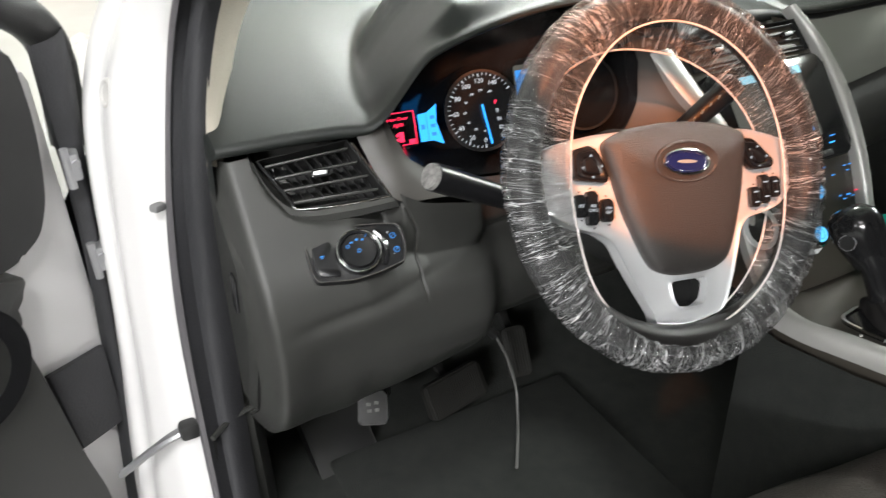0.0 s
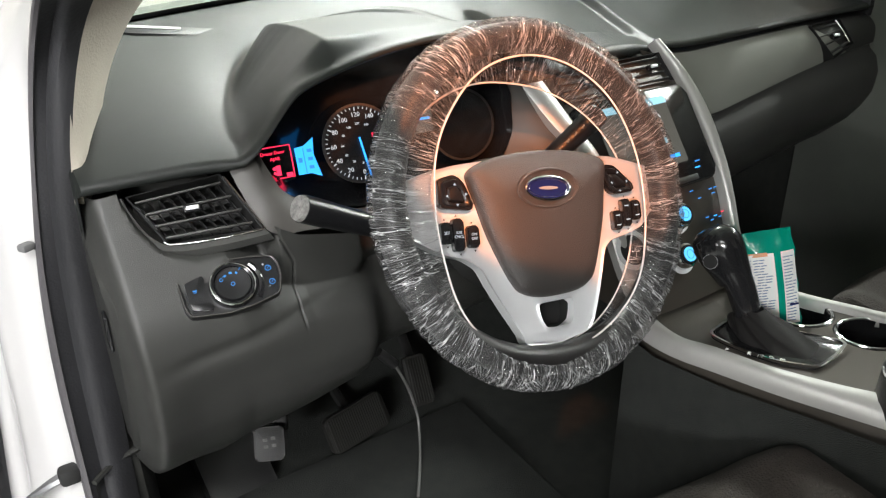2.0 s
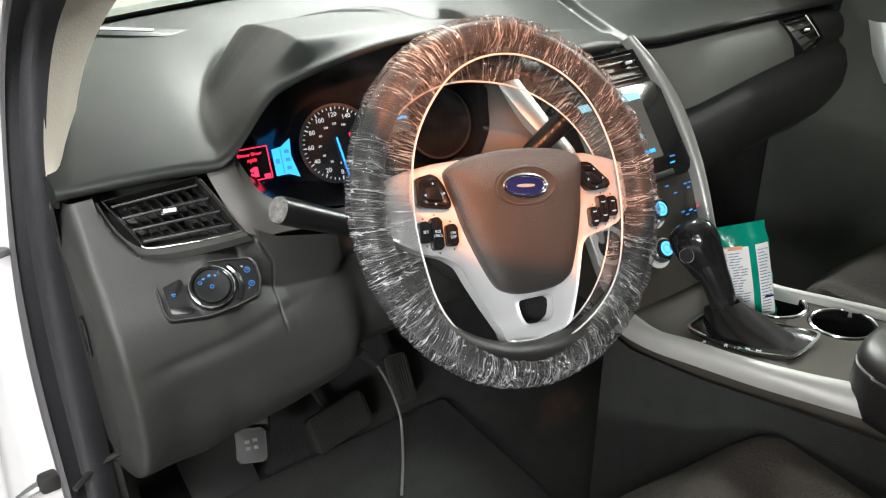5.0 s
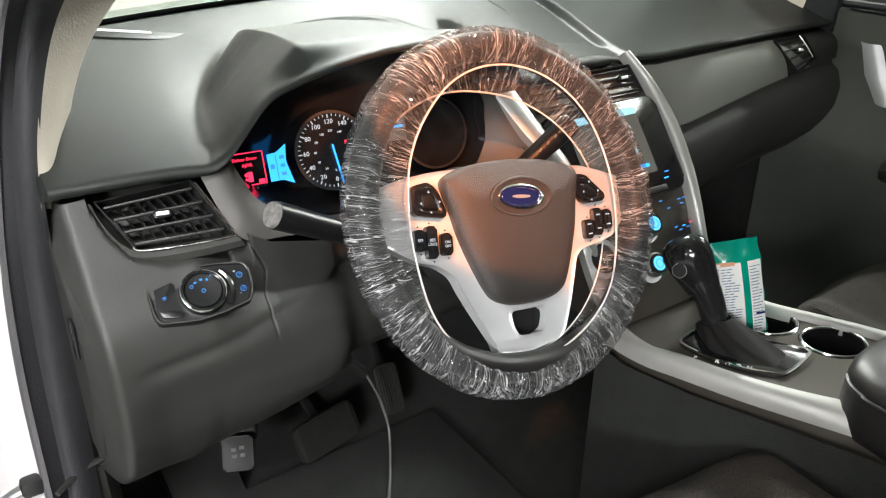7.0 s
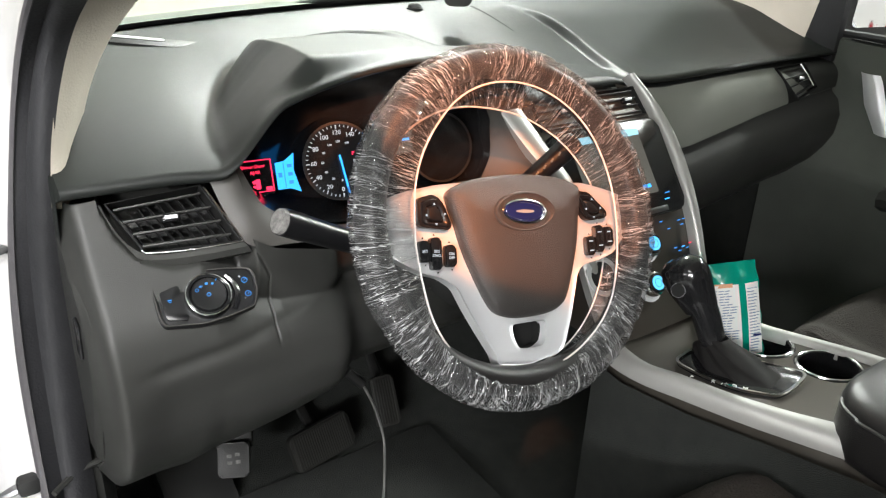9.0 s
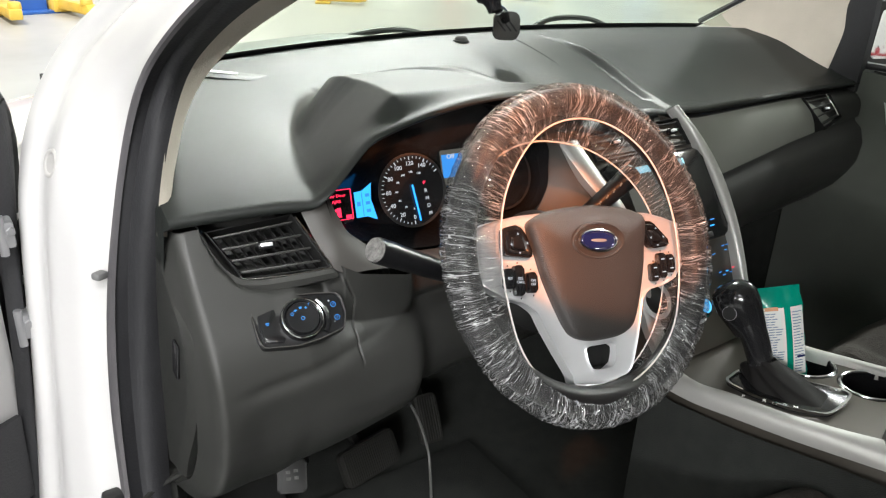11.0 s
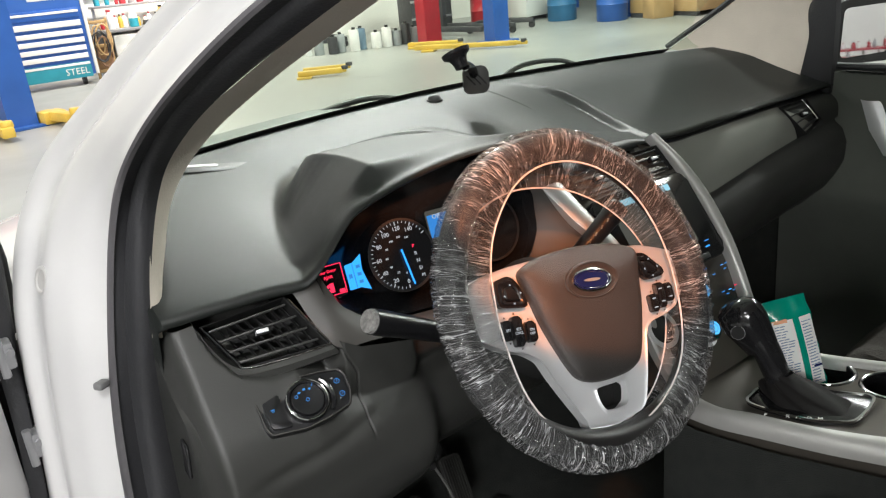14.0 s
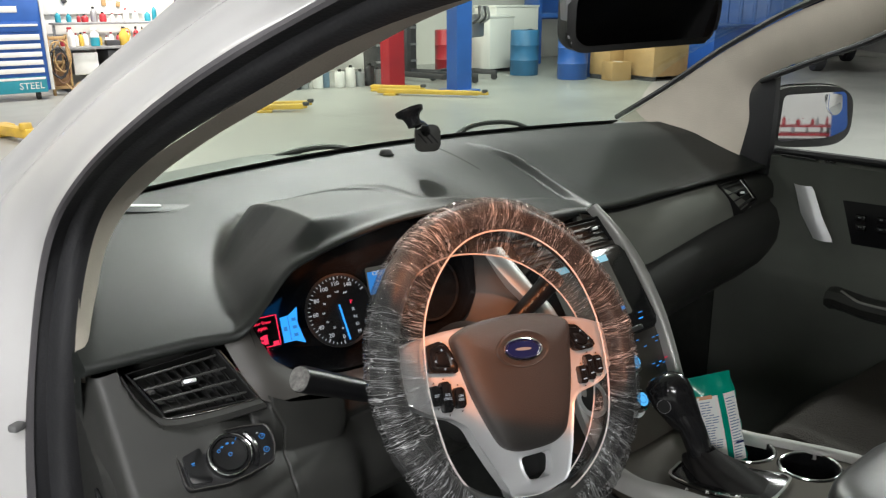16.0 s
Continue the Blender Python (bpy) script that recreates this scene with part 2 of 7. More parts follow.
BAND = mat("satin_grey_trim", (0.23, 0.235, 0.21), 0.42, 0.2, 0.05, 12)
STACK = mat("dark_bronze_trim", (0.056, 0.049, 0.041), 0.36, 0.3, 0.05, 12)
SILVER = mat("satin_silver_paint", (0.74, 0.745, 0.76), 0.36, 0.35, 0.04, 25)
# darker copy of SILVER: rails overbright under the lamps are dimmed in the colour
RAIL = mat("dimmed_silver_paint", (0.39, 0.385, 0.37), 0.42, 0.35, 0.05, 25)
CHROME = mat("chrome", (0.8, 0.8, 0.8), 0.1, 1.0, 0.02, 20)
LEATHER = mat("black_leather", (0.015, 0.014, 0.014), 0.40, 0, 0.1, 25, 0.15, 900)
PAD = mat("airbag_cover", (0.040, 0.036, 0.034), 0.42, 0, 0.08, 14, 0.35, 900)
WHITE = mat("white_car_paint", (0.63, 0.62, 0.62), 0.24, 0, 0.05, 5, coat=0.5)
RUBBER = mat("rubber_seal", (0.026, 0.026, 0.029), 0.62, 0, 0.12, 18, 0.2, 300)
BEIGE = mat("beige_pillar_trim", (0.55, 0.495, 0.425), 0.62, 0, 0.05, 20, 0.25, 380)
CLOTH = mat("charcoal_seat_cloth", (0.019, 0.0143, 0.0114), 0.95, 0, 0.15, 60, 0.8, 330)
CARPET = mat("black_carpet", (0.014, 0.0158, 0.0140), 0.95, 0, 0.3, 45, 0.9, 700)
RUBBERPAD = mat("worn_pedal_rubber", (0.014, 0.0135, 0.012), 0.6, 0, 0.25, 40, 0.2, 300)
FLOOR = mat("sealed_concrete", (0.285, 0.29, 0.275), 0.40, 0, 0.16, 0.8)
WALL = mat("painted_block_wall", (0.72, 0.71, 0.67), 0.7, 0, 0.1, 1.2)
CEIL = mat("ceiling_paint", (0.48, 0.49, 0.47), 0.8, 0, 0.05, 1.0)
BLUE = mat("blue_enamel", (0.022, 0.095, 0.36), 0.32, 0, 0.15, 3)
RED = mat("red_enamel", (0.36, 0.02, 0.03), 0.35, 0, 0.15, 3)
YELLOW = mat("yellow_enamel", (0.60, 0.40, 0.06), 0.42, 0, 0.2, 6)
STEEL = mat("grey_steel", (0.35, 0.35, 0.36), 0.42, 0.7, 0.15, 6)
DARK = mat("dark_machinery", (0.05, 0.05, 0.055), 0.5, 0.2, 0.3, 5)
TAN = mat("tan_plywood", (0.42, 0.27, 0.12), 0.6, 0, 0.2, 4)
PLASTICW = mat("white_plastic", (0.72, 0.72, 0.70), 0.4, 0, 0.06, 8)
TEAL = mat("teal_plastic", (0.02, 0.26, 0.34), 0.4, 0, 0.1, 8)
GREEN = mat("green_film", (0.0, 0.23, 0.16), 0.2, 0, 0.15, 25)
GLASS = film("window_glass", (0.03, 0.04, 0.04), 0.93, 0.02)
# pale film over green glass paints a haze on the view ahead
TINTED = film("hazed_green_tinted_glass", (0.34, 0.37, 0.34), 0.885, 0.03, tint=(0.84, 0.92, 0.83))
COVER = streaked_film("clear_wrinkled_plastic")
ELASTIC = mat("white_elastic", (0.75, 0.68, 0.66), 0.7, 0, 0.1, 60)
BADGE = mat("navy_enamel", (0.012, 0.018, 0.09), 0.15, 0, 0.05, 30, coat=0.6)
CYAN = glow("cyan_backlight", (0.03, 0.34, 1.0), 1.2)
AQUA = glow("pale_cyan_backlight", (0.10, 0.50, 1.0), 0.95)
CYANDIM = glow("dim_cyan_backlight", (0.05, 0.32, 0.9), 0.6)
REDLIT = glow("red_backlight", (1.0, 0.03, 0.09), 1.2)
WHITELIT = glow("white_backlight", (0.75, 0.8, 0.85), 0.5)
SCREENBG = glow("dim_screen", (0.07, 0.07, 0.06), 0.8)
PALELIT = glow("pale_blue_backlight", (0.35, 0.7, 0.85), 0.8)


# ---------------------------------------------------------------- building helpers
def link(name, bm, material, parent=None, label="", smooth=True, world_m=None):
    me = bpy.data.meshes.new(name)
    bmesh.ops.recalc_face_normals(bm, faces=bm.faces)
    bm.to_mesh(me)
    bm.free()
    me.materials.append(material)
    if smooth:
        for p in me.polygons:
            p.use_smooth = True
        me.set_sharp_from_angle(angle=radians(40))
    ob = new(name, me)
    if parent is not None:
        ob.parent = parent
    if world_m is not None:
        ob.matrix_basis = world_m
    if label:
        tagged(ob, label)
    return ob


def part(name, bm, material, parent, label=""):
    return link(name, bm, material, parent, label)


def thing(name, label, category, m=None, group="", kind=""):
    ob = new(name)
    ob.empty_display_size = 0.05
    if m is not None:
        ob.matrix_basis = m
    return tagged(ob, label, category, group, kind)


def solo(name, bm, material, label, category, m=None, group="", kind=""):
    return tagged(link(name, bm, material, None, world_m=m), label, category, group, kind)


def box(sx, sy, sz, at=(0, 0, 0), bevel=0.0, rot=(0, 0, 0), bm=None, seg=2):
    bm = bm or bmesh.new()
    r = bmesh.ops.create_cube(bm, size=1.0)
    vs = r["verts"]
    bmesh.ops.scale(bm, vec=(sx, sy, sz), verts=vs)
    if bevel:
        es = list({e for v in vs for e in v.link_edges})
        r2 = bmesh.ops.bevel(bm, geom=es, offset=min(bevel, 0.49 * min(sx, sy, sz)), segments=seg, profile=0.5, affect="EDGES")
        vs = list({v for f in r2["faces"] for v in f.verts} | {v for v in vs if v.is_valid})
        seen, todo = set(vs), list(vs)
        while todo:
            v = todo.pop()
            for e in v.link_edges:
                o = e.other_vert(v)
                if o not in seen:
                    seen.add(o)
                    todo.append(o)
        vs = list(seen)
    bmesh.ops.transform(bm, matrix=pose(*at, *rot), verts=vs)
    return bm


def cyl(r1, r2, h, at=(0, 0, 0), rot=(0, 0, 0), seg=32, bevel=0.0, bm=None):
    """A cylinder or cone, its axis along z and its middle at the point given."""
    bm = bm or bmesh.new()
    vs = bmesh.ops.create_cone(bm, cap_ends=True, segments=seg, radius1=r1, radius2=r2, depth=h)["verts"]
    if bevel:
        es = [e for e in {e for v in vs for e in v.link_edges} if abs(e.verts[0].co.z - e.verts[1].co.z) < 1e-6]
        rr = bmesh.ops.bevel(bm, geom=es, offset=bevel, segments=2, profile=0.5, affect="EDGES")
        vs = list({v for f in rr["faces"] for v in f.verts} | {v for v in vs if v.is_valid})
    bmesh.ops.transform(bm, matrix=pose(*at, *rot), verts=vs)
    return bm


def loft(rows, closed=False, caps=False, bm=None):
    """Quads between rows of points; closed: each row is a ring."""
    bm = bm or bmesh.new()
    vs = [[bm.verts.new(p) for p in row] for row in rows]
    n = len(rows[0])
    for a, b in zip(vs, vs[1:]):
        for i in range(n if closed else n - 1):
            j = (i + 1) % n
            bm.faces.new((a[i], a[j], b[j], b[i]))
    if caps and closed:
        bm.faces.new(vs[0][::-1])
        bm.faces.new(vs[-1])
    return bm


def spline(pts, n):
    """n points on a smooth curve through the points given."""
    pts = [Vector(p) for p in pts]
    out = []
    m = len(pts) - 1
    for k in range(n):
        f = k / (n - 1) * m
        i = min(int(f), m - 1)
        t = f - i
        p0, p1, p2, p3 = pts[max(i - 1, 0)], pts[i], pts[i + 1], pts[min(i + 2, m)]
        out.append(0.5 * ((2 * p1) + (p2 - p0) * t + (2 * p0 - 5 * p1 + 4 * p2 - p3) * t * t + (3 * p1 - p0 - 3 * p2 + p3) * t**3))
    return out


def tube(pts, r, n=40, seg=10, closed=False, flat=1.0, bm=None, taper=None):
    """A round bar along a smooth curve."""
    path = spline(pts, n) if n else [Vector(p) for p in pts]
    rows = []
    up = Vector((0.02, 0.05, 1)).normalized()
    for i, p in enumerate(path):
        a = path[i - 1] if (i or closed) else path[0]
        b = path[(i + 1) % len(path)] if (i < len(path) - 1 or closed) else path[-1]
        d = (b - a).normalized()
        s = d.cross(up)
        s = s.normalized() if s.length > 1e-4 else Vector((1, 0, 0))
        w = s.cross(d).normalized()
        rr = r if taper is None else r * (taper[0] + (taper[1] - taper[0]) * i / (len(path) - 1))
        rows.append([p + rr * (math.cos(k) * s + flat * math.sin(k) * w) for k in (2 * math.pi * j / seg for j in range(seg))])
    if closed:
        rows.append(rows[0])
    return loft(rows, closed=True, caps=not closed, bm=bm)


def plate(outline, depth, at=None, bevel=0.0, bm=None, dome=0.0):
    """A flat piece with the outline given in x and y, its front at z = 0, its back at -depth."""
    bm = bm or bmesh.new()
    top = [bm.verts.new((x, y, 0)) for x, y in outline]
    bot = [bm.verts.new((x, y, -depth)) for x, y in outline]
    n = len(outline)
    f = bm.faces.new(top)
    bm.faces.new(bot[::-1])
    for i in range(n):
        j = (i + 1) % n
        bm.faces.new((top[j], top[i], bot[i], bot[j]))
    vs = top + bot
    if bevel:
        es = list(f.edges)
        r = bmesh.ops.bevel(bm, geom=es, offset=bevel, segments=2, profile=0.5, affect="EDGES")
        vs = list({v for ff in r["faces"] for v in ff.verts} | {v for v in vs if v.is_valid} | {v for ff in r["faces"] for e in ff.edges for l in e.link_faces for v in l.verts})
    if at is not None:
        bmesh.ops.transform(bm, matrix=at, verts=list(set(vs)))
    return bm


def rounded(w, h, r, n=5):
    out = []
    for cx, cy, a0 in ((w / 2 - r, h / 2 - r, 0), (-w / 2 + r, h / 2 - r, 90), (-w / 2 + r, -h / 2 + r, 180), (w / 2 - r, -h / 2 + r, 270)):
        for k in range(n + 1):
            a = radians(a0 + 90 * k / n)
            out.append((cx + r * math.cos(a), cy + r * math.sin(a)))
    return out


def smooth_outline(pts, n=48):
    """A closed smooth outline through points in the plane."""
    m = len(pts)
    out = []
    for k in range(n):
        f = k / n * m
        i, t = int(f) % m, f - int(f)
        p0, p1, p2, p3 = (Vector(pts[(i + d) % m]) for d in (-1, 0, 1, 2))
        q = 0.5 * ((2 * p1) + (p2 - p0) * t + (2 * p0 - 5 * p1 + 4 * p2 - p3) * t * t + (3 * p1 - p0 - 3 * p2 + p3) * t**3)
        out.append((q.x, q.y))
    return out


def filleted(pts, r, n=4):
    """The outline with its corners rounded."""
    out = []
    m = len(pts)
    for i in range(m):
        p, a, b = Vector(pts[i]), Vector(pts[i - 1]), Vector(pts[(i + 1) % m])
        if abs(p.x) < 1e-9:
            out.append((p.x, p.y))
            continue
        d0, d1 = a - p, b - p
        c = min(r, d0.length * 0.45, d1.length * 0.45)
        q0, q1 = p + d0.normalized() * c, p + d1.normalized() * c
        for k in range(n + 1):
            t = k / n
            q = q0 * (1 - t) ** 2 + p * (2 * t * (1 - t)) + q1 * t * t
            out.append((q.x, q.y))
    return out


def facing(at, normal, up=(0, 0, 1)):
    """A pose whose z axis is the normal and whose y axis is as near to up as can be."""
    z = Vector(normal).normalized()
    x = Vector(up).cross(z).normalized()
    y = z.cross(x)
    return Matrix.Translation(at) @ Matrix((x, y, z)).transposed().to_4x4()


def words(name, text, size, m, material, parent, depth=0.0004):
    """Lettering as a mesh, from the built-in font."""
    cu = bpy.data.curves.new(name, "FONT")
    cu.body, cu.size, cu.extrude, cu.align_x, cu.align_y = text, size, depth, "CENTER", "CENTER"
    cu.resolution_u = 2
    tmp = new("tmp", cu)
    dg = bpy.context.evaluated_depsgraph_get()
    me = bpy.data.meshes.new_from_object(tmp.evaluated_get(dg))
    bpy.data.objects.remove(tmp)
    bpy.data.curves.remove(cu)
    me.name = name
    me.materials.clear()
    me.materials.append(material)
    ob = new(name, me)
    ob.parent = parent
    ob.matrix_basis = m
    return ob


def lerp_table(x, table):
    return float(np.interp(x, [a for a, _ in table], [b for _, b in table]))


def smoothstep(a, b, x):
    t = min(max((x - a) / (b - a), 0), 1)
    return t * t * (3 - 2 * t)


# ---------------------------------------------------------------- car shell
MID = -0.05  # the car's middle line

# curves of the driver's door opening, from the sill up to the roof
SEAL_OUT = [(-0.83, 0.22, 0.42), (-0.825, 0.26, 0.61), (-0.819, 0.3, 0.739), (-0.814, 0.3, 0.904), (-0.792, 0.3, 1.03), (-0.777, 0.28, 1.124),
            (-0.762, 0.25, 1.208), (-0.755, 0.2, 1.251), (-0.75, 0.1, 1.308), (-0.737, 0.03, 1.342), (-0.717, -0.05, 1.387), (-0.689, -0.12, 1.416),
            (-0.681, -0.16, 1.432), (-0.66, -0.32, 1.475), (-0.65, -0.7, 1.51), (-0.65, -1.3, 1.51)]
SEAL_IN = [(-0.77, 0.25, 0.42), (-0.765, 0.29, 0.61), (-0.758, 0.3, 0.739), (-0.752, 0.29, 0.904), (-0.757, 0.25, 1.03), (-0.75, 0.222, 1.124),
           (-0.722, 0.227, 1.212), (-0.711, 0.2, 1.245), (-0.699, 0.157, 1.282), (-0.689, 0.061, 1.325), (-0.678, -0.039, 1.363), (-0.661, -0.116, 1.395),
           (-0.645, -0.187, 1.423), (-0.615, -0.36, 1.455), (-0.60, -0.7, 1.485), (-0.60, -1.3, 1.485)]
SKIN_EDGE = [(-0.93, 0.45, 0.42), (-0.91, 0.45, 0.6), (-0.881, 0.45, 0.752), (-0.875, 0.45, 0.883), (-0.861, 0.45, 0.998), (-0.854, 0.47, 1.08),
             (-0.80, 0.52, 1.19), (-0.755, 0.45, 1.254), (-0.72, 0.3, 1.331), (-0.709, 0.2, 1.372), (-0.703, 0.15, 1.387), (-0.693, 0.02, 1.433),
             (-0.688, -0.06, 1.455), (-0.672, -0.3, 1.51), (-0.66, -0.7, 1.545), (-0.66, -1.3, 1.545)]
body = thing("car_body", "white painted car body shell with open driver's doorway", "car body", kind="structure")


def eased(pts, n, reach=5):
    """A curve through the points given with its small waves smoothed away."""
    c = spline(pts, n)
    out = []
    for i in range(n):
        k = min(reach, i, n - 1 - i)
        out.append(sum((c[j] for j in range(i - k, i + k + 1)), Vector()) / (2 * k + 1))
    return out


# the pressed steel's section from the seal to its outer edge
PRESSED = [(0, 0), (0.10, 0.004), (0.26, 0.014), (0.33, 0.0155), (0.52, 0.019), (0.62, 0.014), (0.68, 0.006), (0.76, 0.006), (0.84, 0.012), (0.93, 0.010), (1, 0)]
S, I, E = eased(SEAL_OUT, 91), eased(SEAL_IN, 91), eased(SKIN_EDGE, 91)
rows = []
for a, e in zip(S, E):
    row = []
    for k in range(25):
        t = k / 24
        p = a.lerp(e, t)
        low = 1 - smoothstep(1.08, 1.26, a.z)
        w = sum(lerp_table(t + d, PRESSED) for d in (-0.03, 0.0, 0.03)) / 3 * (0.10 + 0.94 * low) * (1 - 0.6 * (1 - low) * smoothstep(0.7, 0.85, t))
        w -= (1 - low) * (0.012 * math.exp(-(((t - 0.74) / 0.12) ** 2)) + 0.004 * math.exp(-(((t - 0.10) / 0.10) ** 2)))
        row.append(p + Vector((-0.62, -0.62, 0.45 * (1 - low))) * w)
    rows.append(row)
part("pillar_skin", loft(rows), WHITE, body, "white painted door pillar")
rows = []
for a, b in zip(I, S):
    row = []
    for k in range(11):
        t = k / 10
        p = a.lerp(b, t)
        hump = 0.014 * abs(math.sin(math.pi * min(t * 1.6, 1))) + (0.012 * math.sin(math.pi * (t - 0.62) / 0.38) if t > 0.62 else 0)
        row.append(p + Vector((-0.35, -0.85, 0.1)).normalized() * hump)
    rows.append(row)
part("door_seal", loft(rows), RUBBER, body, "black rubber door seal")
# outer strip of the seal in a lighter grey
lip = [[p + Vector((-0.35, -0.85, 0.1)).normalized() * 0.0035 for p in row[8:]] for row in rows]
lip = [[row[0] + Vector((0.12, 0.30, -0.04)) * 0.01] + row + [row[-1] + Vector((0.12, 0.30, -0.04)) * 0.012] for row in lip]
part("seal_lip", loft(lip), mat("lip_grey_rubber", (0.085, 0.080, 0.086), 0.6, 0, 0.15, 14, 0.1, 300), body, "lighter grey outer seal lip")
TRIM_EDGE = [(-0.744, 0.227, 1.062), (-0.728, 0.262, 1.11), (-0.701, 0.3, 1.158), (-0.657, 0.33, 1.213), (-0.623, 0.227, 1.278), (-0.619, 0.133, 1.315), (-0.622, 0.061, 1.339),
             (-0.619, -0.052, 1.378), (-0.60, -0.123, 1.41), (-0.585, -0.181, 1.432), (-0.56, -0.35, 1.465), (-0.55, -0.7, 1.48)]
TRIM_IN = [(-0.757, 0.235, 1.06), (-0.752, 0.225, 1.11), (-0.742, 0.224, 1.155), (-0.720, 0.227, 1.222), (-0.700, 0.157, 1.282), (-0.693, 0.09, 1.311), (-0.682, -0.019, 1.355),
           (-0.662, -0.116, 1.395), (-0.646, -0.187, 1.423), (-0.63, -0.25, 1.44), (-0.612, -0.4, 1.465), (-0.6, -0.7, 1.485)]
rows = []
for a, b in zip(eased(TRIM_IN, 60, 3), eased(TRIM_EDGE, 60, 4)):
    rows.append([a.lerp(b, k / 5) + Vector((0.2, -1, 0.1)) * 0.008 * math.sin(math.pi * k / 5) for k in range(6)] + [b + Vector((0.02, 0.05, 0.0))])
part("pillar_trim", loft(rows), BEIGE, body, "beige grained pillar trim")

gm2 = part("grommet", loft([[(r * math.cos(a), 1.35 * r * math.sin(a), z) for a in (2 * math.pi * k / 24 for k in range(24))] for r, z in ((0.0125, -0.003), (0.0125, 0.001), (0.011, 0.0022), (0.009, 0.0018), (0.008, 0.0004), (0.001, 0.0))], closed=True, caps=True), mat("grey_rubber_plug", (0.40, 0.39, 0.38), 0.55), body, "pale rubber plug in the door pillar")
gm2.matrix_basis = facing((-0.8255, 0.386, 1.105), (-0.90, -0.30, 0.30))
pg = part("bump_stop", box(0.012, 0.009, 0.016, (0, 0, 0.002), 0.003), mat("dark_grey_rubber", (0.16, 0.16, 0.16), 0.55), body, "grey rubber bump stop")
pg.matrix_basis = facing((-0.806, 0.296, 1.000), (-0.80, -0.58, 0.1))

# passenger side pillar: beige trim, black seal, white outside
EDGE_R = [(0.585, 0.62, 1.16), (0.60, 0.50, 1.24), (0.60, 0.346, 1.342), (0.585, 0.161, 1.43), (0.56, -0.1, 1.50), (0.54, -0.6, 1.52)]
FOOT_R = [(0.63, 0.33, 1.09), (0.638, 0.318, 1.18), (0.633, 0.305, 1.268), (0.61, 0.13, 1.345), (0.58, -0.1, 1.425), (0.56, -0.6, 1.46)]
rows = [[a.lerp(b, k / 6) + Vector((-0.7, -0.6, 0.3)) * 0.012 * math.sin(math.pi * k / 6) for k in range(7)] for a, b in zip(spline(EDGE_R, 40), spline(FOOT_R, 40))]
part("pillar_trim", loft(rows), BEIGE, body, "beige grained pillar trim")
part("sail_panel", plate([(0.350, 1.075), (0.348, 1.16), (0.342, 1.225), (0.320, 1.268), (0.270, 1.288), (0.266, 1.219), (0.265, 1.16), (0.266, 1.075)], 0.02, Matrix(((0, 0, -1, 0.640), (1, 0, 0, 0), (0, 1, 0, 0), (0, 0, 0, 1))), 0.002), RUBBER, body, "black sail panel behind the side mirror")
part("door_seal", tube([(0.636, 0.30, 1.27), (0.615, 0.12, 1.343), (0.585, -0.11, 1.422), (0.565, -0.6, 1.455)], 0.006, 40, 8), RUBBER, body)
part("glass_edge", tube([(0.58, 0.625, 1.165), (0.597, 0.505, 1.244), (0.597, 0.35, 1.347), (0.582, 0.165, 1.437), (0.557, -0.1, 1.507)], 0.006, 40, 6), RUBBER, body, "black windscreen edge")
# roof, rear, floor pan, bonnet and wings close the car
rows = []
for i in range(13):
    y = -0.16 - 1.9 * i / 12
    rows.append([(MID + 0.61 * math.sin(a), y, 1.49 + 0.09 * math.cos(a) - 0.03 * (i / 12) ** 2) for a in (math.pi * (k / 12 - 0.5) for k in range(13))])
part("headliner", loft(rows), BEIGE, body, "beige cloth headliner")
rows = []
for i in range(13):
    y = -0.12 - 2.0 * i / 12
    rows.append([(MID + 0.66 * math.sin(a), y, 1.515 + 0.10 * math.cos(a) - 0.03 * (i / 12) ** 2) for a in (math.pi * (k / 12 - 0.5) for k in range(13))])
part("roof", loft(rows), WHITE, body)
part("rear_wall", box(1.4, 0.05, 1.1, (MID, -2.1, 0.95), 0.02), BLACK, body)
part("floor_pan", box(1.5, 2.6, 0.05, (MID, -0.82, 0.385), 0.01), BLACK, body)
part("sill", box(0.14, 2.6, 0.16, (-0.86, -1.0, 0.40), 0.03), WHITE, body)
part("sill", box(0.14, 2.6, 0.16, (0.76, -1.0, 0.40), 0.03), WHITE, body)
rows = []
for i in range(15):
    y = 0.80 + 0.95 * i / 14
    drop = 0.20 * (i / 14) ** 1.6
    rows.append([(MID + 0.78 * math.sin(a), y - 0.12 * math.sin(a) ** 2, 1.04 + 0.05 * math.cos(a) - drop) for a in (math.pi * (k / 14 - 0.5) for k in range(15))])
part("bonnet", loft(rows), WHITE, body)
for side in (-1, 1):
    rows = []
    for i in range(12):
        y = 0.47 + 1.25 * i / 11
        top = 1.06 - 0.18 * (i / 11) ** 1.5
        rows.append([(MID + side * x, y, z) for x, z in ((0.74, top), (0.80, top - 0.03), (0.86, top - 0.12), (0.89, top - 0.25), (0.885, 0.5))])
    part("wing", loft(rows), WHITE, body)
part("nose", box(1.6, 0.12, 0.5, (MID, 1.72, 0.6), 0.05), WHITE, body)
for side in (-1, 1):
    for y in (1.25, -1.55):
        part("road_wheel", cyl(0.35, 0.35, 0.23, (MID + side * 0.8, y, 0.35), (0, 90, 0), 36, 0.03), RUBBER, body, "black road tyre")

